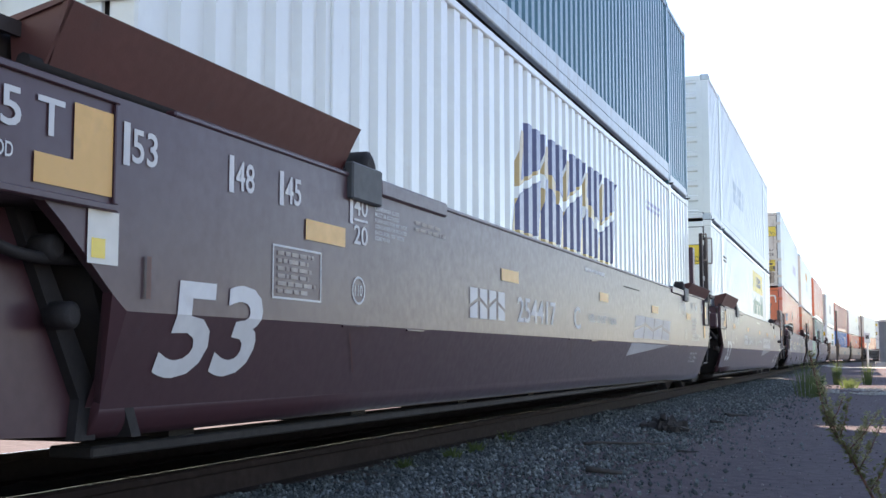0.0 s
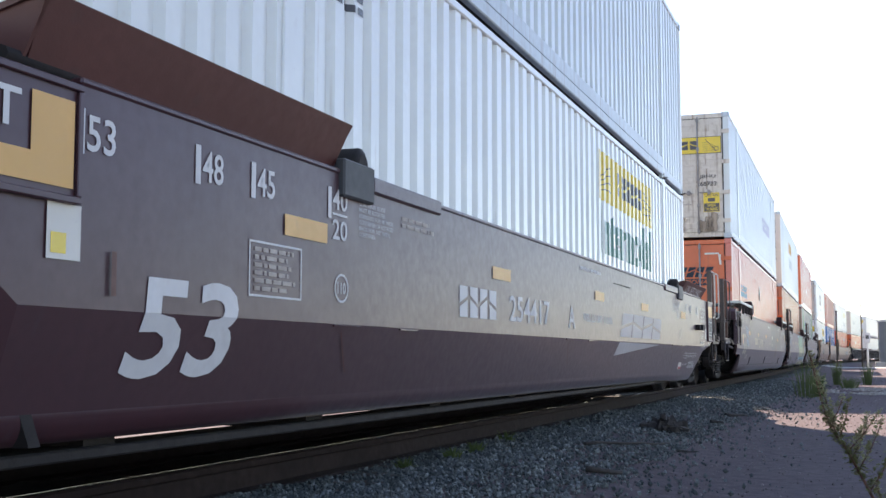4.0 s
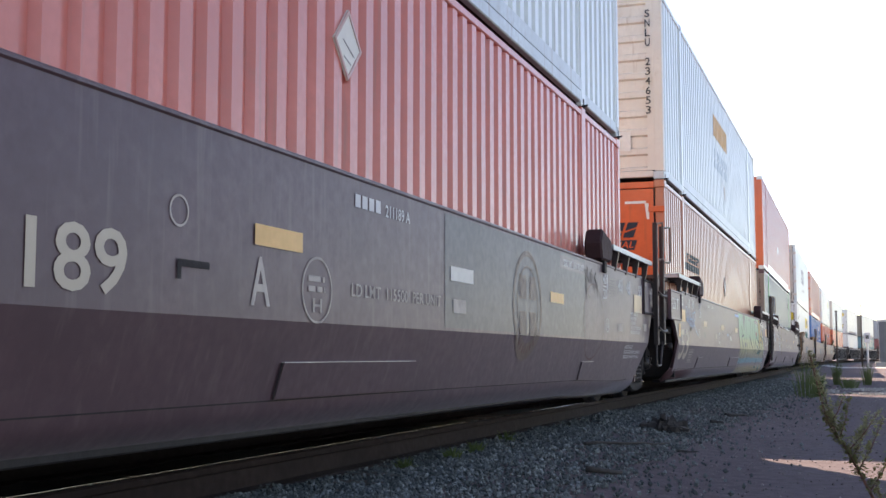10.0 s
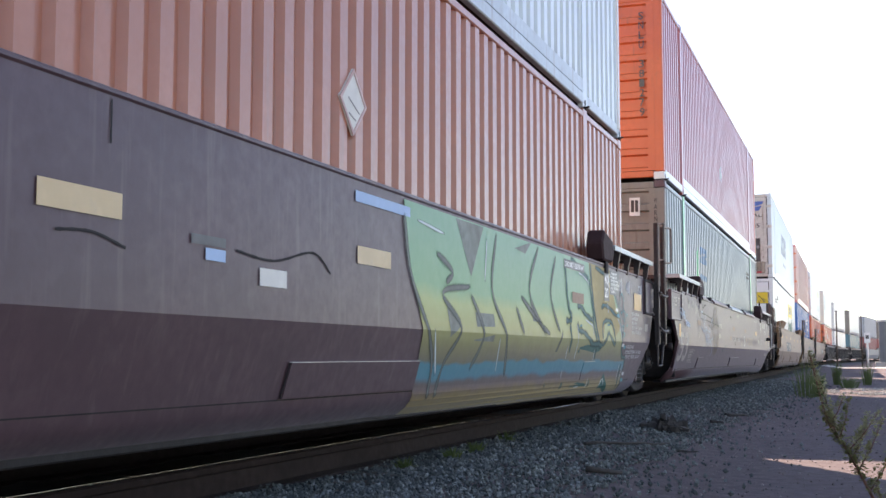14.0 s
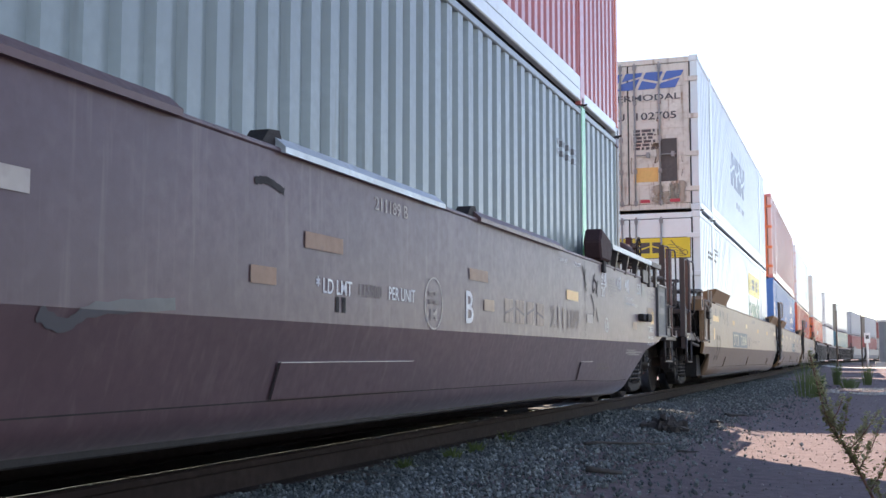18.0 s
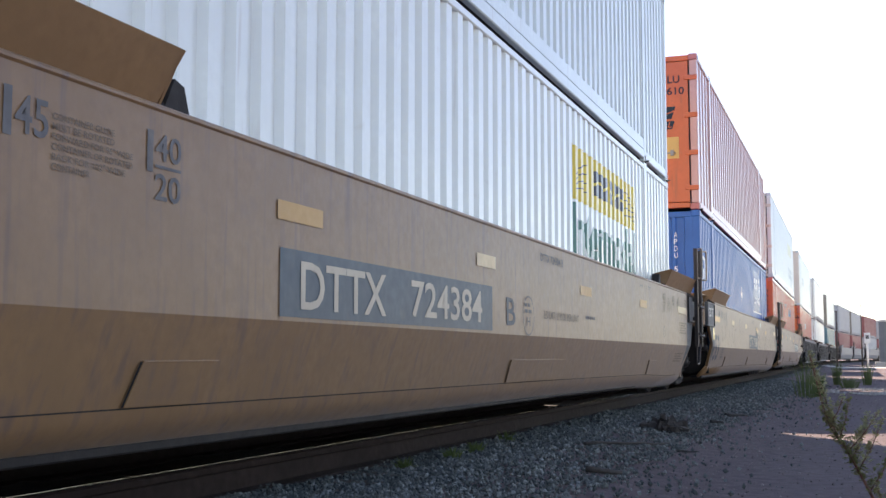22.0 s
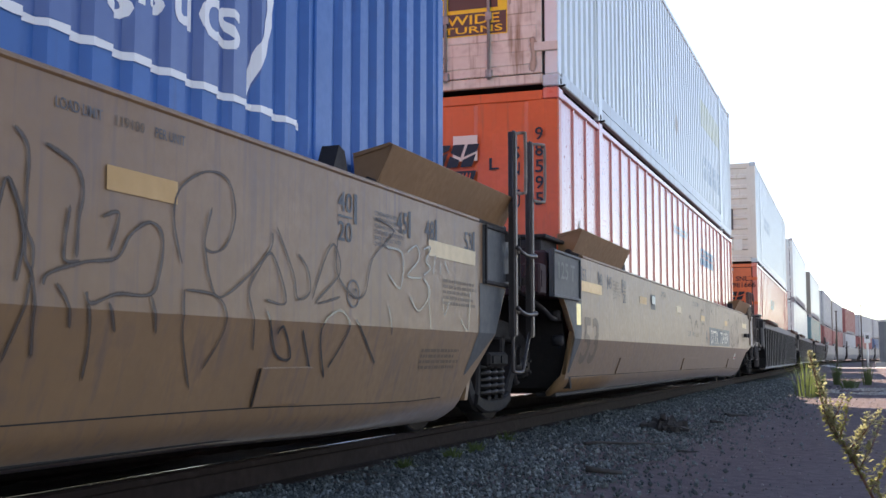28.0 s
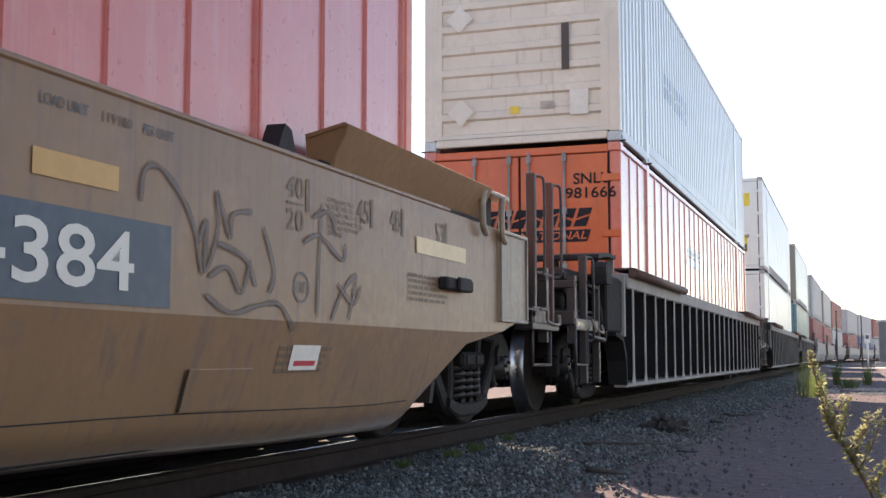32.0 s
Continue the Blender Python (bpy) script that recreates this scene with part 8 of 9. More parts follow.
# The large sprayed mural towards the rear of the second weathered car
car = cars[4]
edge = [(0.20, 1.50), (0.28, 1.16), (0.54, 0.72), (0.66, 0.19), (7.16, 0.19), (7.16, 0.52), (6.97, 0.56), (6.82, 0.68), (6.72, 0.90), (6.60, 1.06), (6.34, 1.25), (6.14, 1.49)]
paint_on(car, "mural_ground", quad(B(), edge), "mural", "mint, lime, turquoise and ochre ground of a sprayed mural", 0.001)
for shape in ([(1.13, 1.49), (1.45, 1.12), (1.73, 1.49)], [(1.54, 0.88), (1.97, 0.88), (2.01, 0.79), (1.58, 0.78)], [(1.56, 0.69), (2.01, 0.73), (2.02, 0.53), (1.71, 0.48)], [(2.52, 1.41), (3.01, 1.50), (2.82, 1.39)], [(2.95, 1.02), (3.30, 0.86), (3.05, 0.86)], [(0.95, 0.90), (1.25, 0.78), (1.05, 0.70)]):
    paint_on(car, "mural_gap", quad(B(), shape), "mural_grey", "grey gap between sprayed letters", 0.0025)
paint_on(car, "mural_letter", quad(B(), [(5.12, 1.49), (5.18, 1.34), (5.29, 1.10), (5.45, 0.86), (5.67, 0.72), (5.80, 0.78), (5.86, 0.90), (6.00, 0.94), (6.20, 0.90), (6.36, 0.78), (6.62, 0.86), (6.68, 0.99), (6.48, 1.06), (6.30, 1.26), (6.12, 1.49)]), "mural_ochre", "ochre letter of a sprayed mural", 0.0025)
for shape in ([(4.62, 0.185), (4.70, 0.25), (4.80, 0.30), (5.05, 0.325), (5.35, 0.31), (5.60, 0.25), (5.75, 0.185)], [(6.02, 0.185), (6.10, 0.30), (6.16, 0.40), (6.22, 0.38), (6.42, 0.28), (6.62, 0.185)], [(3.90, 0.185), (4.10, 0.26), (4.30, 0.25), (4.45, 0.185)],
              [(4.77, 0.58), (4.80, 0.66), (5.10, 0.69), (5.35, 0.68), (5.60, 0.70), (5.80, 0.69), (5.70, 0.63), (5.52, 0.61), (5.40, 0.575), (5.20, 0.62), (4.90, 0.63)]):
    paint_on(car, "mural_shade", quad(B(), shape), "mural_dark", "dark teal shadow of a sprayed mural", 0.0035)
DARK_A = [[(4.13, 1.43), (4.17, 1.31), (4.22, 1.12), (4.30, 1.00), (4.39, 0.93), (4.32, 0.90), (4.16, 0.90)], [(4.32, 0.87), (4.37, 0.78), (4.41, 0.63), (4.42, 0.44), (4.42, 0.20)], [(5.17, 1.49), (5.24, 1.28), (5.33, 1.06), (5.45, 0.86), (5.58, 0.72), (5.68, 0.68)], [(5.13, 1.33), (5.19, 1.21), (5.29, 1.03), (5.32, 0.90), (5.46, 0.74)],
          [(4.61, 1.04), (4.74, 1.05), (4.96, 0.98), (5.19, 0.94), (5.30, 0.93)], [(4.61, 0.89), (4.70, 0.82), (4.85, 0.81), (5.08, 0.76), (5.30, 0.70), (5.57, 0.70), (5.78, 0.68)], [(4.77, 0.64), (4.80, 0.56)]]
DARK_B = [[(5.78, 0.68), (5.95, 0.76), (6.03, 0.83)], [(5.77, 0.75), (5.74, 0.85), (5.79, 0.92), (6.00, 0.95), (6.23, 0.92), (6.36, 0.80), (6.40, 0.70), (6.18, 0.77), (6.04, 0.83)], [(5.51, 0.65), (5.55, 0.53), (5.55, 0.36), (5.53, 0.20)], [(5.68, 1.07), (5.83, 1.10), (6.05, 1.09), (6.41, 1.02), (6.61, 1.01), (6.72, 0.90), (6.80, 0.67), (6.95, 0.57), (7.14, 0.53), (7.14, 0.20)],
          [(6.31, 1.41), (6.38, 1.25), (6.61, 1.10)], [(6.98, 0.50), (6.98, 0.22)], [(4.35, 1.48), (4.72, 1.40), (5.10, 1.33)], [(5.40, 1.47), (5.90, 1.42), (6.15, 1.36)]]
for rows_, w_ in ((DARK_A, 0.055), (DARK_B, 0.045)):
    bm = B()
    for line in rows_:
        stroke(bm, line, w_, soft=True)
    paint_on(car, "mural_outline", bm, "soft_dark", "dark teal outlines of a sprayed mural", 0.0045)
GREY_LINES = [[(0.20, 1.42), (0.31, 1.07), (0.60, 0.76), (0.83, 0.53), (0.90, 0.30)], [(0.75, 1.23), (1.06, 1.13), (0.93, 1.05)], [(1.44, 1.05), (0.87, 0.98), (1.24, 0.77), (1.05, 0.53), (1.03, 0.30)], [(1.44, 1.00), (1.75, 0.73), (1.61, 0.48)], [(2.04, 1.48), (1.93, 1.05), (2.30, 0.74), (2.51, 0.42)],
              [(2.68, 1.05), (3.19, 0.87), (3.60, 0.76)], [(2.55, 0.96), (2.79, 0.75)], [(3.22, 1.48), (2.94, 1.09), (3.46, 0.76)], [(3.80, 1.45), (3.62, 1.10), (3.95, 0.78)], [(4.05, 0.80), (3.85, 0.50), (3.80, 0.30)]]
bm = B()
for line in GREY_LINES:
    stroke(bm, line, 0.040, soft=True)
paint_on(car, "mural_outline", bm, "soft_grey", "grey-green inner lines of a sprayed mural", 0.0045)
LIGHT = [[(4.30, 0.68), (4.32, 0.54), (4.32, 0.37)], [(4.60, 0.88), (4.66, 0.72), (4.66, 0.50)], [(4.67, 1.36), (4.83, 1.35), (5.06, 1.30), (5.10, 1.27)], [(4.94, 0.93), (5.19, 0.89), (5.28, 0.87), (5.32, 0.78)], [(5.46, 0.65), (5.48, 0.51), (5.46, 0.34), (5.44, 0.22)], [(5.98, 1.14), (6.04, 1.02)],
         [(6.51, 0.99), (6.68, 0.90), (6.72, 0.75)], [(6.31, 1.42), (6.41, 1.22)], [(6.05, 0.27), (6.16, 0.34), (6.26, 0.27)], [(4.77, 0.26), (4.94, 0.27), (5.14, 0.28)], [(6.88, 0.50), (6.89, 0.30)], [(7.05, 0.49), (7.05, 0.30)], [(0.40, 1.40), (0.90, 1.36)], [(1.80, 1.42), (1.75, 1.10)], [(0.72, 0.75), (0.95, 0.45)], [(2.15, 0.72), (2.25, 0.45)]]
for line in LIGHT:
    paint_on(car, "mural_highlight", stroke(B(), line, 0.018, soft=True), "soft_white", "", 0.006)
for a, b, c in ((4.70, 0.86, 0.10), (5.96, 0.90, 0.16), (5.72, 1.10, 0.10)):
    paint_on(car, "mural_highlight", stroke(B(), [(a, b), (a + c, b + 0.01)], 0.02, soft=True), "soft_teal", "", 0.007)
for ob in car.children:
    if ob.name.startswith("access_panel") and ob.data.vertices[0].co.y > 4:
        ob.data.materials[0] = M["mural"]
word(car, "40", 5.85, 6.02, 1.325, 1.43, "logo_white", lift=0.008)
word(car, "20", 5.85, 6.02, 1.185, 1.29, "logo_white", lift=0.008)
paint_on(car, "length_stroke", rect(6.035, 6.065, 1.30, 1.44), "logo_white", lift=0.008)
patch(car, 4.40, 4.87, 1.07, 1.17, "dull_reflector", 0.007)
paint_on(car, "paint_patch", rect(4.10, 4.92, 1.375, 1.455), "slate_patch", lift=0.005)
word(car, "LOAD LIMIT 115500 PER UNIT", 4.13, 4.88, 1.39, 1.44, "logo_white", lift=0.007)
paint_on(car, "paint_patch", rect(5.82, 6.08, 1.15, 1.45), "slate_patch", lift=0.005)
paint_on(car, "paint_patch", rect(6.11, 6.62, 1.23, 1.49), "slate_patch", lift=0.005)
lines(car, GUIDE, 6.15, 6.58, 1.47, 0.038, "logo_white", lift=0.008)
sprayed(car, [[(6.66, 1.05), (6.68, 1.2), (6.78, 1.27), (6.88, 1.2), (6.84, 1.08), (6.7, 1.05)], [(6.72, 1.12), (6.78, 0.98)], [(6.86, 1.08), (6.95, 1.06), (6.92, 0.96), (6.84, 1.0)], [(7.0, 1.1), (7.02, 0.92), (7.12, 0.95), (7.1, 1.05), (7.0, 1.02)],
              [(6.78, 0.9), (6.9, 0.92), (6.82, 0.85), (6.93, 0.82), (6.8, 0.78)]], 0.022, "soft_teal", "turquoise sprayed scrawl")
for a, z, t_ in ((6.42, 1.08, "logo_white"), (6.50, 1.02, "spray_teal"), (6.80, 0.70, "logo_white"), (6.90, 0.68, "spray_teal"), (7.15, 0.38, "logo_white"), (7.16, 0.31, "spray_teal")):
    paint_on(car, "spray_dab", stroke(B(), [(a, z), (a + 0.12, z - 0.005)], 0.035), t_, lift=0.005)

# closed plate with a slanting gusset at the leading end of the first brown car
part("end_plate", prism(B(), [(-9.7, 0.34), (-8.36, 0.28), (-8.45, 0.55), (-8.80, 1.08), (-9.7, 1.08)], 1.30, 1.33, "x"), "brown", cars[1])
part("gusset", prism(B(), [(-8.86, 1.08), (-8.78, 1.08), (-8.36, 0.42), (-8.38, 0.27), (-8.50, 0.27), (-8.48, 0.42)], 1.33, 1.37, "x"), "under", cars[1])

# Red-brown rack for container locks above the shared bogie of the brown car
car = cars[1]
rack = part("lock_rack", box(B(), 1.00, 1.30, 8.55, 8.78, 2.30, 2.47, 0.006), "brown", car, "red-brown upright rack for container locks")
for x0, x1 in ((1.00, 1.07), (1.22, 1.30)):
    part("rack_post", box(B(), x0, x1, 8.55, 8.78, 1.50, 2.30, 0.006), "brown", rack)
part("rack_brace", tube(B(), [(1.07, 8.58, 2.2), (1.22, 8.58, 1.75)], 0.018, 6), "under", rack)
part("rack_label", box(B(), 1.10, 1.20, 8.545, 8.549, 2.39, 2.47), "reflector", rack)
bm = text_mesh("IBC", 1.09, 1.21, 2.325, 2.375)
for v in bm.verts:
    v.co = Vector((v.co.y, 8.546, v.co.z))
bmesh.ops.recalc_face_normals(bm, faces=bm.faces[:])
part("lettering", bm, "white_mark", rack)
part("backing_plate", box(B(), 1.30, 1.34, 8.80, 9.22, 1.10, 1.52, 0.01), "brown_dull", car)
# Marks on the containers (heights from each container's underside)
def door_sign(it, z0=2.03, z1=2.42):
    """Yellow board with black blocks and a drawn scroll at each end."""
    on_end(it, "yellow_sign", rect(-1.12, 1.12, z0, z1), "sign_yellow", "yellow company board across the doors", 0.026)
    on_end(it, "sign_border", rect_frame(-1.12, 1.12, z0, z1, 0.012), "ink", out=0.028)
    on_end(it, "company_mark", blocks(-0.60, 0.62, z0 + 0.10, z1 - 0.09, 6, 0.0, 0.22, 0.14), "ink", out=0.029)
    for s in (-1, 1):
        bm = B()
        for i in range(5):
            stroke(bm, [(s * 0.70, z0 + 0.05 + i * 0.05), (s * 0.85, z0 + 0.06 + i * 0.045), (s * 0.98, z0 + 0.04 + i * 0.03)], 0.008, 2)
        stroke(bm, [(s * 0.76, z1 - 0.06), (s * 0.95, z0 + 0.12), (s * 1.02, z0 + 0.06)], 0.012, 3)
        on_end(it, "sign_scroll", bm, "ink", out=0.029)
        on_end(it, "sign_scroll", ring(s * 1.01, z0 + 0.10, 0.055, 0.055, 0.012, 16), "ink", out=0.029)


def caution_sign(it, x0, x1, z0, z1):
    on_end(it, "warning_sign", rect(x0, x1, z0, z1), "sign_yellow", "yellow and black warning sticker", 0.024)
    m = z0 + 0.45 * (z1 - z0)
    on_end(it, "warning_panel", rect(x0 + 0.01, x1 - 0.01, z0 + 0.01, m), "ink", out=0.026)
    on_end(it, "lettering", text_mesh("WIDE", x0 + 0.08, x1 - 0.08, z0 + 0.12, m - 0.02), "sign_yellow", out=0.028)
    on_end(it, "lettering", text_mesh("TURNS", x0 + 0.05, x1 - 0.05, z0 + 0.03, z0 + 0.10), "sign_yellow", out=0.028)
    on_end(it, "lettering", text_mesh("CAUTION", x0 + 0.03, x1 - 0.03, z1 - 0.09, z1 - 0.02), "ink", out=0.026)
    on_end(it, "sticker_print", rect(x0 + 0.1, x1 - 0.1, m + 0.04, z1 - 0.12), "ink", out=0.026)


def down_text(it, text, x, z_top, size, material):
    """Characters one below the other."""
    for i, ch in enumerate(text):
        if ch != " ":
            z = z_top - i * size * 1.25
            on_end(it, "lettering", text_mesh(ch, x - size * 0.32, x + size * 0.32, z - size, z), material, out=0.022)


def orange_logo(it, x0=-0.97, x1=0.88, z0=1.84, ink="petrol"):
    on_end(it, "company_mark", blocks(x0 + 0.06, x1 - 0.02, z0 + 0.19, z0 + 0.42, 9, 0.35, 0.2, 0.14), ink, "dark leaning company mark", 0.024)
    on_end(it, "company_bar", quad(B(), [(x0 - 0.04, z0), (x1 - 0.05, z0), (x1, z0 + 0.15), (x0, z0 + 0.15)]), ink, out=0.024)
    on_end(it, "lettering", text_mesh("NATIONAL", x0 + 0.98, x1 - 0.06, z0 + 0.03, z0 + 0.13, 0.3), "c_orange", out=0.026)


def corner_marks(it):
    for s in (-1, 1):
        bm = B()
        quad(bm, [(s * 1.02, 2.58), (s * 0.70, 2.58), (s * 0.70, 2.54), (s * 1.02, 2.54)])
        quad(bm, [(s * 1.06, 2.54), (s * 1.0, 2.54), (s * 1.03, 2.30), (s * 1.07, 2.30)])
        on_end(it, "corner_tape", bm, "label", out=0.024)


def placard(it, x, z, r, material="label"):
    on_end(it, "placard", diamond(x, z, r, r), material, "diamond placard", 0.024)


def side_logo(it, skin, y0, y1, z0, z1, count, material, slant=0.35, cut=0.14, label=""):
    on_side(it, skin, "company_mark", blocks(y0, y1, z0, z1, count, slant, 0.16, cut), material, label)


def orange_side(it, skin, y0, y1, z0, z1, tone="petrol"):
    h = z1 - z0
    side_logo(it, skin, y0 + 0.05, y1, z0 + 0.5 * h, z1, 9, tone, 0.4)
    on_side(it, skin, "company_bar", rect(y0, y1 - 0.05, z0, z0 + 0.42 * h), tone, "faded blue company bar")


def side_code(it, skin, y0, y1, z0, z1, material="ink"):
    on_side(it, skin, "small_print", bars(y0, y1, z0, z1, 2, 5, 0.6), material)


# white container with the navy and gold mark
it, sk = boxes[1, "low"]
on_side(it, sk, "company_mark_shadow", blocks(-2.60, 1.62, 1.26, 2.22, 5, 0.32, 0.20, 0.18), "gold", "gold shadow of a company mark")
for v in it.children:
    if v.name.startswith("company_mark_shadow"):
        v.location.x = -0.001
side_logo(it, sk, -2.45, 1.78, 1.33, 2.32, 5, "swoosh", 0.30, 0.14, "navy leaning company mark")
side_code(it, sk, 4.0, 5.5, 2.26, 2.42, "violet")
it, sk = boxes[1, "top"]
side_code(it, sk, -3.0, -1.5, 2.3, 2.5)

# white containers with yellow side sign and green word
for key in ((2, "low"), (6, "low")):
    it, sk = boxes[key]
    oy, oz = (-0.13, 0.14) if key[0] == 2 else (0.16, -0.02)
    on_side(it, sk, "yellow_sign", rect(1.64 + oy, 5.20 + oy, 1.89 + oz, 2.46 + oz), "sign_yellow", "yellow company board painted on the ribs")
    b2 = blocks(2.7 + oy, 4.4 + oy, 2.05 + oz, 2.33 + oz, 6, 0.0, 0.2, 0.14)
    bm = wrap(b2, lambda y, z: sk(y, z) + 0.002, sk.ys)
    part("company_mark", bm, "ink", it)
    bm = B()
    for i in range(4):
        stroke(bm, [(4.5 + oy, 2.02 + oz + 0.1 * i), (4.8 + oy, 2.04 + oz + 0.08 * i), (5.1 + oy, 2.0 + oz + 0.05 * i)], 0.012, 3)
        stroke(bm, [(2.3 + oy, 2.02 + oz + 0.1 * i), (2.1 + oy, 2.04 + oz + 0.08 * i), (1.8 + oy, 2.0 + oz + 0.05 * i)], 0.012, 3)
    part("sign_scroll", wrap(bm, lambda y, z: sk(y, z) + 0.002, sk.ys), "ink", it)
    on_side(it, sk, "character", text_mesh("Intermodal", *((1.62, 4.93, 1.41, 1.98) if key[0] == 2 else (1.83, 5.33, 1.29, 1.84)), bold=0.034), "green_letters", "green lettering")
    door_sign(it)
    side_code(it, sk, -5.9, -4.9, 2.25, 2.40)
    placard(it, -0.62, 0.55, 0.16)
side_code(*boxes[6, "low"], -6.8, -5.4, 2.10, 2.28)

it, sk = boxes[2, "top"]
side_logo(it, sk, -3.4, -0.8, 0.95, 1.45, 8, "glare_logo", 0.1)
on_end(it, "certificate", rect(0.25, 0.52, 0.32, 0.62), "galv", "shiny certificate holder", 0.004)
on_end(it, "sticker", rect(-0.20, 0.02, 0.36, 0.50), "label", out=0.004)
on_end(it, "sticker", rect(-0.82, -0.70, 0.36, 0.46), "sign_yellow", out=0.004)

it, sk = boxes[3, "low"]
orange_logo(it)
corner_marks(it)
placard(it, -0.95, 1.58, 0.22)
on_end(it, "character", text_mesh("SNLU", -0.45, -0.15, 1.42, 1.55), "petrol", out=0.024)
orange_side(it, sk, -5.85, -4.05, 1.70, 1.99, "worn_blue")
side_placard(it, 0.0, 2.04, 0.21, 0.19)
it, sk = boxes[3, "top"]
door_sign(it, 1.95, 2.34)
caution_sign(it, 0.70, 1.06, 0.60, 1.04)
placard(it, -0.93, 0.95, 0.21)
on_end(it, "sticker", rect(-1.02, -0.62, 1.28, 1.55), "ink", out=0.024)
on_end(it, "sticker", rect_frame(0.22, 0.45, 0.78, 1.05, 0.02), "faded_mark", out=0.024)
on_end(it, "character", text_mesh("JBHU", 0.62, 0.98, 1.36, 1.46), "ink", out=0.024)
on_end(it, "character", text_mesh("268723", 0.55, 1.0, 1.20, 1.30), "ink", out=0.024)
side_logo(it, sk, 2.0, 5.0, 1.2, 1.6, 9, "violet", 0.1)

it, sk = boxes[4, "low"]
orange_logo(it)
corner_marks(it)
orange_side(it, sk, -5.85, -4.05, 1.70, 1.99)
side_placard(it, 0.0, 1.72, 0.2, 0.19)
it, sk = boxes[4, "top"]
on_end(it, "certificate", rect(0.55, 0.80, 0.45, 0.75), "label", "white certificate", 0.004)
down_text(it, "SNLU 234653", 1.08, 2.62, 0.12, "ink")
on_side(it, sk, "yellow_sign", rect(-1.5, 1.0, 1.85, 2.3), "reflector", "yellow company board on the side")
side_logo(it, sk, -1.4, 1.2, 1.2, 1.6, 8, "glare_logo", 0.1)
on_side(it, sk, "placard", diamond(0.4, 0.9, 0.2, 0.19), "label")

it, sk = boxes[5, "low"]
bm = B()
for k in range(14):
    a, b = math.radians(60 + k * 17), math.radians(60 + (k + 1) * 17)
    r0, r1 = 0.10, 0.19
    quad(bm, [(-0.12 + r0 * math.cos(a), 2.45 + r0 * math.sin(a)), (-0.12 + r1 * math.cos(a), 2.45 + r1 * math.sin(a)), (-0.12 + r1 * math.cos(b), 2.45 + r1 * math.sin(b)), (-0.12 + r0 * math.cos(b), 2.45 + r0 * math.sin(b))])
on_end(it, "company_mark", bm, "lime", "lime green round company mark", 0.004)
on_end(it, "company_mark", blocks(0.08, 0.50, 2.38, 2.54, 4, 0.0, 0.2, 0.12), "violet", out=0.004)
on_end(it, "small_print", bars(0.08, 0.50, 2.26, 2.34, 1, 7), "faded_mark", out=0.004)
on_end(it, "notice", rect(0.76, 0.92, 2.36, 2.64), "label", "white notice with dark panes", 0.008)
on_end(it, "notice_pane", rect(0.785, 0.833, 2.42, 2.60), "ink", out=0.010)
on_end(it, "notice_pane", rect(0.847, 0.895, 2.42, 2.60), "ink", out=0.010)
down_text(it, "WARNING HIGH CUBE", 1.16, 2.62, 0.075, "ink")
bm = box(B(), WIDE - 0.01, WIDE + 0.008, -POST - 0.09, -POST + 0.09, 0.01, 2.89)
part("painted_post", bm, "c_green", it, "bright green post")
bm = box(B(), WIDE - 0.01, WIDE + 0.008, POST - 0.07, POST + 0.09, 0.01, 2.89)
part("painted_post", bm, "c_green", it, "bright green post")
on_side(it, sk, "company_mark", diamond(-4.30, 1.85, 0.42, 0.17), "lime", "lime green company mark")
side_logo(it, sk, -3.88, -3.05, 1.95, 2.25, 4, "worn_blue", 0.0)
on_side(it, sk, "small_print", bars(-3.9, -3.05, 1.62, 1.76, 1, 8), "worn_blue")
side_code(it, sk, 5.0, 6.0, 2.2, 2.4)
it, sk = boxes[5, "top"]
down_text(it, "SNLU 381279", 0.98, 2.60, 0.12, "ink")
on_side(it, sk, "placard", diamond(-0.3, 1.2, 0.2, 0.19), "label")
on_end(it, "sticker", rect(-0.1, 0.12, 0.4, 0.62), "label", out=0.004)

it, sk = boxes[6, "top"]
for x, z0, z1, w in ((0.50, 0.85, 1.45, 0.035), (0.54, 1.05, 1.72, 0.03), (0.46, 1.15, 1.38, 0.05), (0.60, 0.72, 1.10, 0.018), (-0.30, 0.5, 0.9, 0.012), (0.98, 0.6, 1.0, 0.012), (0.52, 1.20, 1.32, 0.10)):
    on_end(it, "rust_run", stroke(B(), [(x, z1), (x + 0.02, (z0 + z1) / 2), (x - 0.01, z0)], w), "rust_stain", "dark rust run", 0.0145)
on_end(it, "company_mark", blocks(-0.95, 0.95, 2.30, 2.62, 5, 0.5, 0.16, 0.16), "blue_text", "blue leaning company mark", 0.024)
on_end(it, "character", text_mesh("INTERMODAL", -0.62, 0.98, 2.08, 2.20), "ink", out=0.024)
on_end(it, "character", text_mesh("SWRU  102705", -0.80, 0.90, 1.72, 1.86), "ink", out=0.024)
on_end(it, "small_print", bars(0.1, 0.55, 1.15, 1.55, 6, 11), "ink", out=0.024)
on_end(it, "sticker", rect(-0.62, -0.22, 1.05, 1.25), "label", out=0.024)
on_end(it, "sticker", rect(0.10, 0.55, 0.55, 0.82), "reflector", out=0.024)
on_end(it, "soot", rect(0.60, 0.90, 0.55, 1.35), "spray_black", "dark soot stain", 0.022)
for x in (-0.95, -0.45, 0.3, 0.85):
    on_end(it, "reflector", rect(x - 0.09, x + 0.09, 0.16, 0.22), "red_mark", out=0.024)
side_logo(it, sk, -2.2, 1.2, 1.3, 2.1, 5, "glare_navy", 0.3)
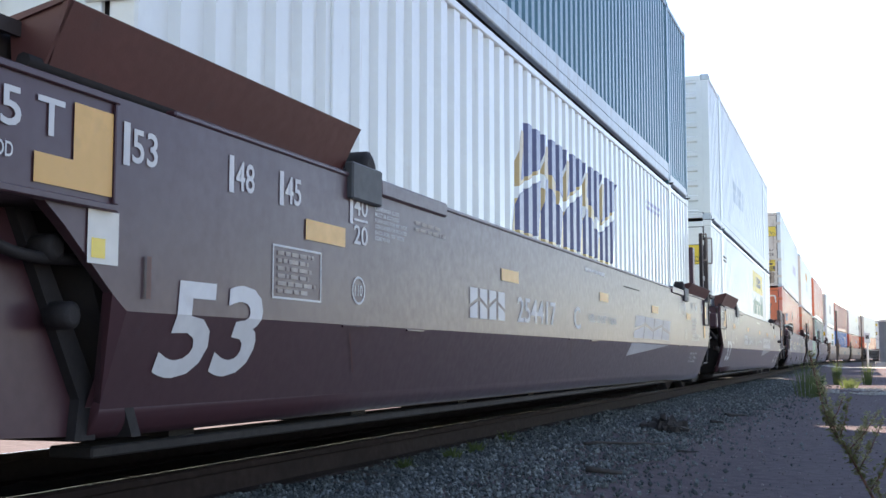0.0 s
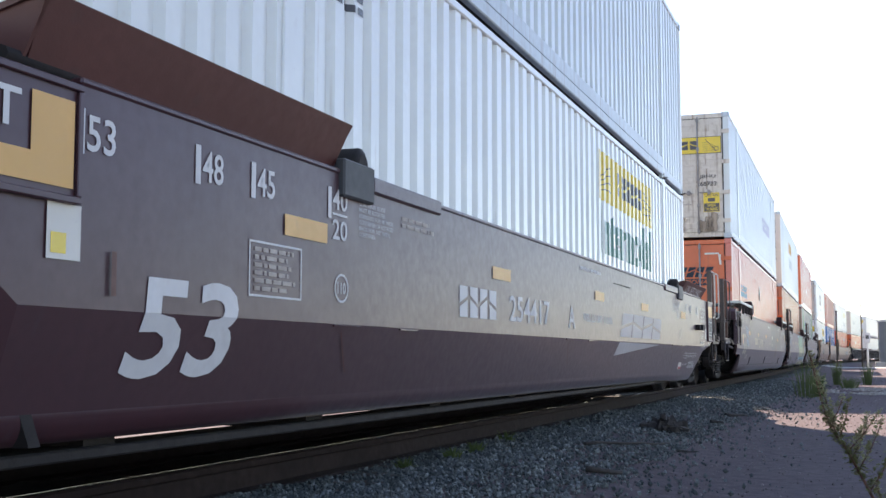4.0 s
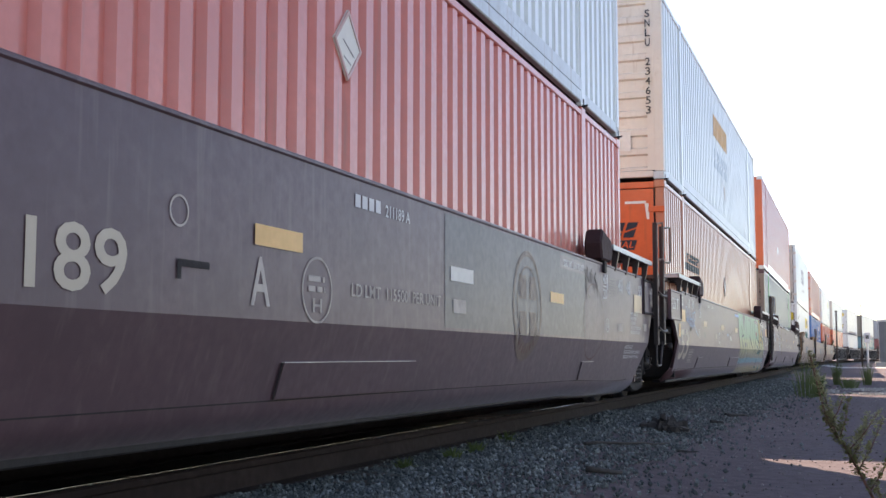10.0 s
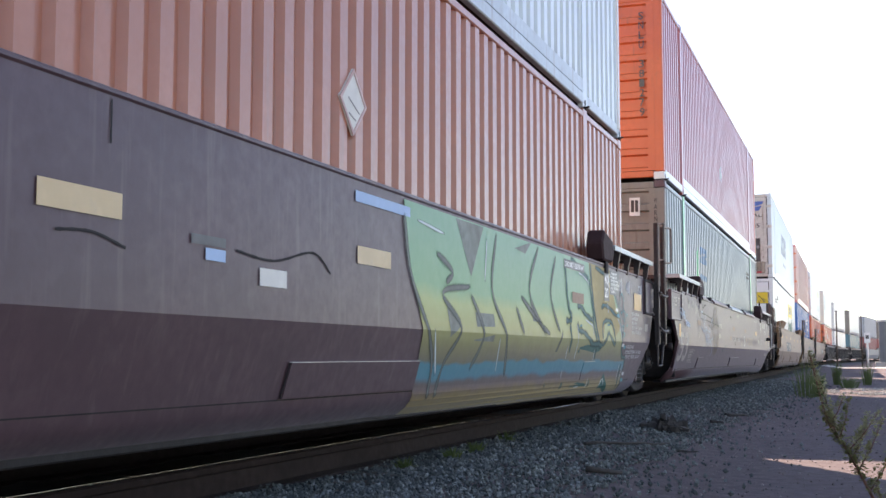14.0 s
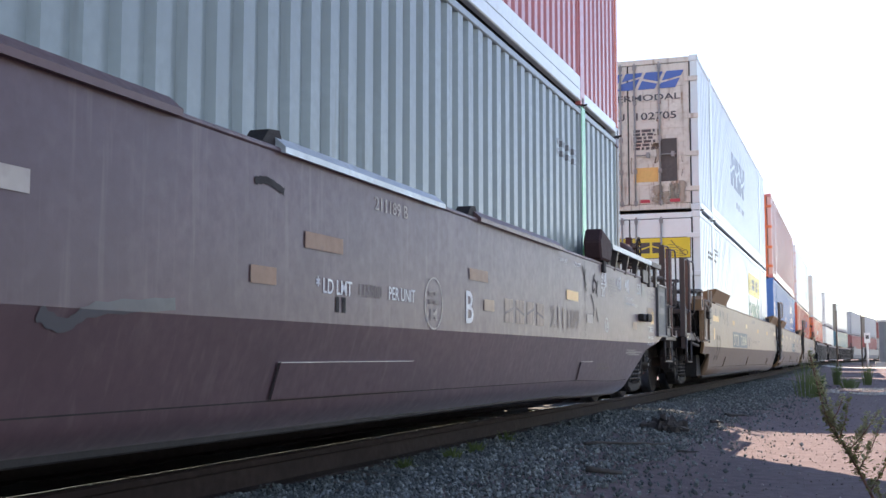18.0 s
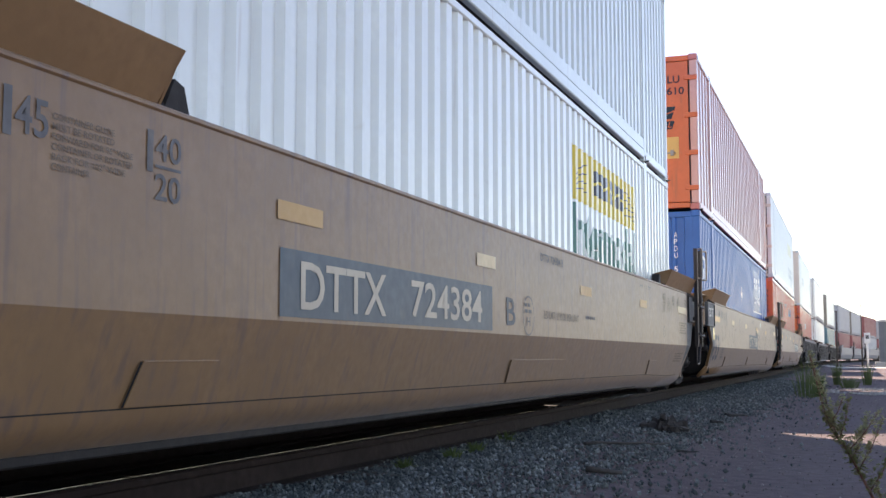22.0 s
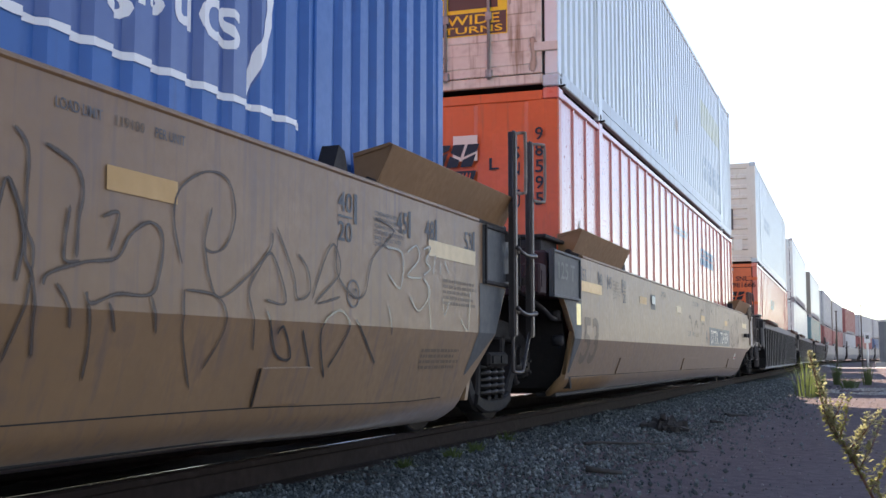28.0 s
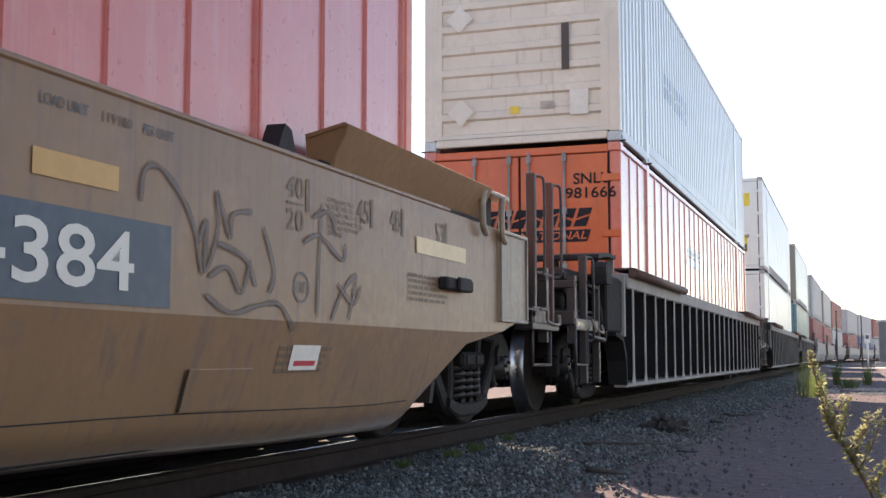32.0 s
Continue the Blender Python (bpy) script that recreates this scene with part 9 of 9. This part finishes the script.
on_side(it, sk, "small_print", bars(-1.0, 1.2, 0.85, 1.05, 1, 12), "glare_navy")

for key, runs in (((3, "top"), 16), ((6, "top"), 9), ((8, "top"), 12)):
    it, sk = boxes[key]
    rng = random.Random(40 + key[0])
    for k in range(runs):
        x = rng.uniform(-1.08, 1.08)
        z1 = rng.choice((rng.uniform(0.35, 0.75), rng.uniform(0.35, 0.75), rng.uniform(0.9, 2.3)))
        z0 = 0.15 if z1 < 0.8 else z1 - rng.uniform(0.15, 0.5)
        line = [(x, z1), (x + rng.uniform(-0.02, 0.02), (z0 + z1) / 2), (x + rng.uniform(-0.02, 0.02), z0)]
        on_end(it, "grime_run", stroke(B(), line, rng.uniform(0.05, 0.22) if z1 < 0.8 else rng.uniform(0.02, 0.06), soft=True), "soft_rust", out=0.0215)

it, sk = boxes[7, "low"]
on_end(it, "character", text_mesh("53", -0.30, 0.22, 1.86, 2.32), "logo_white", out=0.006)
down_text(it, "APDU 535", 0.86, 2.50, 0.10, "logo_white")
on_side(it, sk, "lettering", text_mesh("53", -7.72, -7.22, 1.62, 2.10), "logo_white")
on_side(it, sk, "placard", diamond(-0.05, 1.75, 0.22, 0.17), "logo_white", "white star placard")
on_side(it, sk, "logo_panel", quad(B(), [(3.50, 1.48), (5.35, 1.48), (5.52, 1.9), (5.35, 2.6), (3.50, 2.6)]), "logo_blue", "darker blue logo panel")
bm = stroke(B(), [(5.20, 2.75), (5.46, 2.3), (5.48, 1.9), (5.30, 1.50)], 0.06)
stroke(bm, [(3.50, 1.46), (4.6, 1.46), (5.9, 1.46)], 0.035)
stroke(bm, [(3.50, 1.46), (3.50, 2.1), (3.50, 2.6)], 0.035)
part("logo_line", wrap(bm, lambda y, z: sk(y, z) + 0.002, sk.ys), "logo_white", it, "white logo outline")
part("company_mark", wrap(blocks(3.70, 4.80, 2.10, 2.40, 3, 0.2, 0.18, 0.12), lambda y, z: sk(y, z) + 0.002, sk.ys), "logo_white", it)
part("lettering", wrap(text_mesh("Logistics", 3.72, 5.20, 1.60, 1.98), lambda y, z: sk(y, z) + 0.002, sk.ys), "logo_white", it, "white lettering")
it, sk = boxes[7, "top"]
orange_logo(it, -0.97, 0.88, 1.5)
on_end(it, "character", text_mesh("SNLU", 0.50, 0.98, 2.36, 2.50), "petrol", out=0.024)
on_end(it, "character", text_mesh("985610", 0.42, 1.06, 2.14, 2.28), "petrol", out=0.024)
on_end(it, "sticker", rect(0.45, 0.95, 0.95, 1.35), "reflector", out=0.026)

it, sk = boxes[8, "low"]
orange_logo(it, -1.0, 0.45, 1.95)
on_end(it, "lettering", text_mesh("L", 0.58, 0.68, 2.10, 2.22), "petrol", out=0.01)
down_text(it, "SNLU", 0.86, 2.32, 0.13, "petrol")
down_text(it, "98595", 1.10, 2.50, 0.13, "petrol")
on_end(it, "placard_holder", rect(0.20, 0.46, 2.20, 2.46), "c_cream", "cream placard holder", 0.02)
placard(it, 0.22, 1.50, 0.20, "faded_mark")
on_side(it, sk, "placard", diamond(-7.1, 1.42, 0.26, 0.14), "faded_mark", "outlined diamond placard")
orange_side(it, sk, 2.70, 4.70, 1.93, 2.24, "worn_blue")
side_code(it, sk, -0.6, 1.4, 2.2, 2.35, "glare_navy")
it, sk = boxes[8, "top"]
caution_sign(it, 0.05, 0.78, 0.57, 1.10)
placard(it, -0.95, 0.95, 0.2)
side_logo(it, sk, 3.2, 6.2, 0.7, 1.15, 8, "glare_logo", 0.1)
on_side(it, sk, "yellow_sign", rect(3.0, 6.0, 1.7, 2.2), "glare_yellow", "yellow company board on the side")
on_side(it, sk, "placard", diamond(-0.1, 1.1, 0.2, 0.19), "label")

it, sk = boxes[9, "low"]
orange_logo(it, -0.98, 0.92, 1.66, "door_ink")
on_end(it, "character", text_mesh("SNLU", 0.70, 1.18, 2.38, 2.52), "door_ink", out=0.024)
on_end(it, "character", text_mesh("981666", 0.60, 1.24, 2.20, 2.34), "door_ink", out=0.024)
orange_side(it, sk, -2.2, -0.6, 1.8, 2.1, "glare_logo")
it, sk = boxes[9, "top"]
placard(it, -0.80, 1.72, 0.18)
placard(it, -0.78, 0.48, 0.18)
on_end(it, "sticker", rect(-0.12, 0.0, 0.42, 0.52), "sign_yellow", out=0.006)
on_end(it, "sticker", rect(0.28, 0.46, 0.46, 0.56), "faded_mark", out=0.006)
on_end(it, "certificate", rect(0.66, 0.90, 0.36, 0.68), "label", out=0.006)
on_end(it, "soot", rect(0.56, 0.66, 0.95, 1.55), "spray_black", "dark soot stain", 0.006)
on_end(it, "lettering", text_mesh("JBHU 257067", -0.5, 0.5, 1.98, 2.08), "ink", out=0.006)
side_logo(it, sk, -4.5, -2.0, 1.3, 1.7, 8, "glare_logo", 0.1)
it, sk = boxes[10, "top"]
on_end(it, "yellow_sign", rect(-0.9, 0.9, 2.0, 2.4), "sign_yellow", out=0.024)
caution_sign(it, 0.1, 0.8, 0.57, 1.10)

# Beside the far track: poles, cabinet, post
def post_thing(name, label, category, x, y, z, h, r, material, extra=None):
    it = thing(name, label, category, m=pose(x, y, z))
    part("shaft", tube(B(), [(0, 0, 0), (0, 0, h)], r, 10, 0.75), material, it)
    if extra:
        extra(it, h)
    return it


def cap(it, h):
    part("cap", box(B(), -0.10, 0.10, -0.06, 0.06, h - 0.05, h + 0.03, 0.01), "pole", it)


post_thing("utility_pole", "thin dark wooden pole beside the curving track", "pole", -2.10, 100, -0.4, 4.6, 0.075, "pole", cap)
post_thing("utility_pole", "tall thin dark pole near the crossing", "pole", -0.22, 105, -0.4, 5.3, 0.06, "pole", cap)


def meter(it, h):
    part("meter_box", box(B(), -0.24, 0.24, -0.15, 0.15, h - 0.85, h, 0.03), "post_white", it)
    part("dark_window", box(B(), -0.13, 0.13, -0.16, -0.148, h - 0.50, h - 0.20), "ink", it)


post_thing("signal_post", "white steel post with a box on top", "signal post", 0.22, 103, -0.4, 2.9, 0.10, "post_white", meter)

cab = thing("signal_cabinet", "dark grey steel trackside cabinet on a concrete pad", "cabinet", m=pose(2.45, 110, -0.38))
part("pad", box(B(), -1.6, 1.6, -1.6, 1.6, 0.0, 0.45, 0.05), "concrete", cab)
part("body", box(B(), -1.25, 1.25, -1.2, 1.2, 0.45, 3.95, 0.04), "cabinet", cab)
part("roof", prism(B(), [(-1.4, 3.95), (1.4, 3.95), (1.4, 4.05), (0.0, 4.3), (-1.4, 4.05)], -1.35, 1.35, "y"), "post_white", cab)
part("door", box(B(), -0.95, 0.0, -1.24, -1.2, 0.6, 3.6, 0.01), "cabinet", cab)

# A low road edge and gravel apron; its pale tone paints in sunlit ground
bm = B()
rows = []
for i in range(40):
    x = -3.2 + 0.35 * i
    e = 0.5 * noise.noise(Vector((x * 0.8, 3, 0)))
    rows.append([bm.verts.new((x, y + e * k, ground_z(x, y + e * k) + z)) for y, z, k in ((96, -0.01, 1), (97, 0.05, 1), (101, 0.06, 0), (103, -0.02, 0))])
for a, b in zip(rows, rows[1:]):
    for i in range(3):
        bm.faces.new((a[i], b[i], b[i + 1], a[i + 1])).smooth = True
tagged(part("road_apron", bm, "concrete"), "pale concrete road edge standing in for sunlit ground", "road", kind="structure")

rng = random.Random(12)
bm = B()
for i in range(2600):
    y = 30.0 + 6.0 * rng.random()
    x = -1.1 + 2.6 * rng.random() + 0.05 * (y - 30)
    if noise.noise(Vector((x * 1.1, y * 0.5, 8))) < -0.12:
        continue
    r = 0.015 + 0.03 * rng.random() ** 2
    pebble(bm, (x, y, ground_z(x, y) + r * 0.3), r, rng)
tagged(part("pale_gravel", bm, "pale_stones"), "patch of pale loose gravel", "gravel", kind="stuff")


# Sticks and a lump on the ballast
def stick(x0, y0, x1, y1, r, label):
    rng = random.Random(int(x0 * 100 + y0))
    n = 6
    pts = []
    for i in range(n + 1):
        x, y = x0 + (x1 - x0) * i / n, y0 + (y1 - y0) * i / n
        pts.append((x + 0.02 * rng.uniform(-1, 1), y + 0.02 * rng.uniform(-1, 1), ground_z(x, y) + r + 0.028))
    tagged(part("stick", tube(B(), pts, r, 7, 0.6), "twig"), label, "stick", "sticks on the ground")


stick(-2.33, 10.13, -1.79, 11.4, 0.016, "thin dark stick lying on ballast")
stick(-1.63, 10.77, -1.46, 11.02, 0.012, "short dark stick lying on gravel")
stick(-1.87, 17.03, -1.64, 17.64, 0.022, "dark broken branch on the ground")
stick(-1.83, 15.09, -1.69, 15.25, 0.020, "short dark branch on the ground")
stick(-1.89, 8.32, -1.68, 8.52, 0.025, "short black stick among the stones")
bm = B()
for k in range(48):
    x, y = -2.13 + 0.20 * rng.uniform(-1, 1), 13.3 + 0.4 * rng.uniform(-1, 1)
    pebble(bm, (x, y, ground_z(x, y) + 0.03 + 0.16 * rng.random() ** 2 * (1 - abs(x + 2.13) / 0.20)), 0.05 + 0.035 * rng.random(), rng)
tagged(part("stone_heap", bm, "twig"), "small dark heap of clods on the ballast", "heap", kind="stuff")


# Weeds
def leafy(bm, base, tip, n, size, rng, droop=0.2):
    """Small folded leaves along a twig."""
    base, tip = Vector(base), Vector(tip)
    d = (tip - base)
    for i in range(n):
        u = (i + rng.random()) / n
        p = base + d * u
        out = Vector((rng.uniform(-1, 1), rng.uniform(-1, 1), rng.uniform(-0.2, 0.9))).normalized()
        s = size * (0.6 + 0.8 * rng.random())
        side = out.cross(Vector((0.1, 0.2, 1))).normalized() * s * 0.28
        q = p + out * s * 0.5
        e = p + out * s - Vector((0, 0, droop * s))
        v = [bm.verts.new(c) for c in (p, q + side, e, q - side)]
        bm.faces.new((v[0], v[1], v[2]))
        bm.faces.new((v[0], v[2], v[3]))


def weed(x, y, label, seed, stem, twigs_at):
    """A leaning stem with upright twigs, each with a tight head of small leaves. twigs_at: (part of the stem, sideways, height)."""
    rng = random.Random(seed)
    it = thing("tall_weed", label, "weed", m=pose(x, y, ground_z(x, y)))
    path = smooth_path(stem, 5)
    part("stem", tube(B(), path, 0.0055, 7, 0.4), "stem", it)

    def along(u):
        k = min(len(path) - 2, int(u * (len(path) - 1)))
        return Vector(path[k]).lerp(Vector(path[k + 1]), u * (len(path) - 1) - k)

    def head(base, tip, n, wide):
        twig, bm = tube(B(), [base, base.lerp(tip, 0.5) + Vector((0.004, 0, -0.004)), tip], 0.0022, 5, 0.5), B()
        part("twig", twig, "stem", it)
        for k in range(n):
            u = 0.12 + 0.9 * (k + rng.random()) / n
            c = base.lerp(tip, u) + Vector((rng.uniform(-1, 1), rng.uniform(-1, 1), rng.uniform(-1, 1))) * wide * (1.1 - 0.7 * u)
            d = Vector((rng.uniform(-1, 1), rng.uniform(-1, 1), rng.uniform(0.0, 1.2))).normalized()
            leafy(bm, c, c + d * 0.006, 3, 0.014 - 0.004 * u, rng, 0.1)
        part("leaf_head", bm, "bud" if rng.random() < 0.7 else "leaf", it)

    for u, dx, h in twigs_at:
        p = along(u)
        head(p, p + Vector((dx, rng.uniform(-0.05, 0.05), h)), int(60 * h / 0.1), 0.014)
    head(along(0.70), along(1.0), 170, 0.016)
    bm = B()
    for k in range(70):
        p = along(0.15 + 0.6 * rng.random())
        leafy(bm, p, p + Vector((rng.uniform(-1, 1), rng.uniform(-1, 1), 0.6)) * 0.02, 3, 0.02, rng)
    part("foliage", bm, "leaf", it)
    return it


weed(0.17, 3.62, "tall leaning weed with pale green seed heads beside the track", 3,
     [(0.0, 0.0, -0.02), (-0.03, 0.0, 0.25), (-0.16, 0.0, 0.53), (-0.226, 0.0, 0.66), (-0.278, 0.0, 0.75), (-0.324, 0.0, 0.945)],
     [(0.28, 0.08, 0.13), (0.34, -0.03, 0.12), (0.36, 0.06, 0.16), (0.42, 0.07, 0.13), (0.47, -0.05, 0.10), (0.50, 0.07, 0.15), (0.56, 0.05, 0.13), (0.60, 0.09, 0.12), (0.66, -0.04, 0.08), (0.68, 0.03, 0.12), (0.75, -0.03, 0.06), (0.78, 0.04, 0.08)])
weed(0.16, 3.75, "bushy weed with pale green seed heads", 8,
     [(0.0, 0.0, -0.02), (-0.02, 0.0, 0.2), (-0.05, 0.0, 0.35), (-0.10, 0.0, 0.52)],
     [(0.3, -0.08, 0.14), (0.4, 0.06, 0.16), (0.5, -0.07, 0.14), (0.6, 0.05, 0.15), (0.7, -0.05, 0.12), (0.8, 0.04, 0.10)])


def tuft(x, y, label, seed, n, h, spread):
    rng = random.Random(seed)
    bm = B()
    for i in range(n):
        a = rng.random() * 2 * math.pi
        r = spread * rng.random() ** 0.7
        bx, by = r * math.cos(a) * 0.5, r * math.sin(a) * 0.5
        tx, ty = r * math.cos(a) * 1.3, r * math.sin(a) * 1.3
        hh = h * (0.5 + 0.6 * rng.random())
        w = 0.0035 + 0.004 * rng.random()
        pts = [(bx, by, -0.03), (bx + (tx - bx) * 0.3, by + (ty - by) * 0.3, hh * 0.6), (tx, ty, hh)]
        v = [bm.verts.new(c) for c in ((pts[0][0] - w, pts[0][1], pts[0][2]), (pts[0][0] + w, pts[0][1], pts[0][2]), (pts[1][0] + w * 0.8, pts[1][1], pts[1][2]), (pts[1][0] - w * 0.8, pts[1][1], pts[1][2]), pts[2])]
        bm.faces.new((v[0], v[1], v[2], v[3]))
        bm.faces.new((v[3], v[2], v[4]))
    ob = tagged(part("grass_tuft", bm, "grass"), label, "grass", "grass tufts")
    ob.matrix_basis = pose(x, y, ground_z(x, y))


tuft(-1.28, 28.0, "upright green grass tuft beside the ballast", 1, 70, 0.95, 0.42)
tuft(-1.05, 28.6, "low green grass tuft", 2, 90, 0.6, 0.25)
tuft(-0.90, 41.0, "green grass tuft by pale gravel", 3, 90, 0.80, 0.22)
tuft(0.05, 41.0, "yellow-green grass tuft by pale gravel", 4, 80, 0.75, 0.26)
tuft(-0.45, 36.5, "low yellow-green weeds by pale gravel", 5, 140, 0.35, 0.4)
for i, (x, y) in enumerate(((-3.0, 7.6), (-2.95, 9.0), (-3.05, 10.2), (-2.9, 8.3))):
    tuft(x, y, "small dark grass tuft at the foot of the rail", 20 + i, 40, 0.10, 0.10)


def motions():
    """The whole train rolls along the line; the wheels turn under it."""
    times = [0.5 * i for i in range(65)]
    for ob, s, z in MOVING:
        walk(ob, [(t, on_line(s - gone(t), z)) for t in times])
    spin = [i * 0.125 for i in range(257)]
    for it, s in zip(bogies, spots):
        if -5 < s < 190:
            for ws in it.children:
                if ws.name.startswith("wheelset"):
                    y = ws.matrix_basis.translation.y
                    walk(ws, [(t, pose(0, y, WHEEL_R, math.degrees(gone(t) / WHEEL_R) % 360)) for t in spin])


motions()
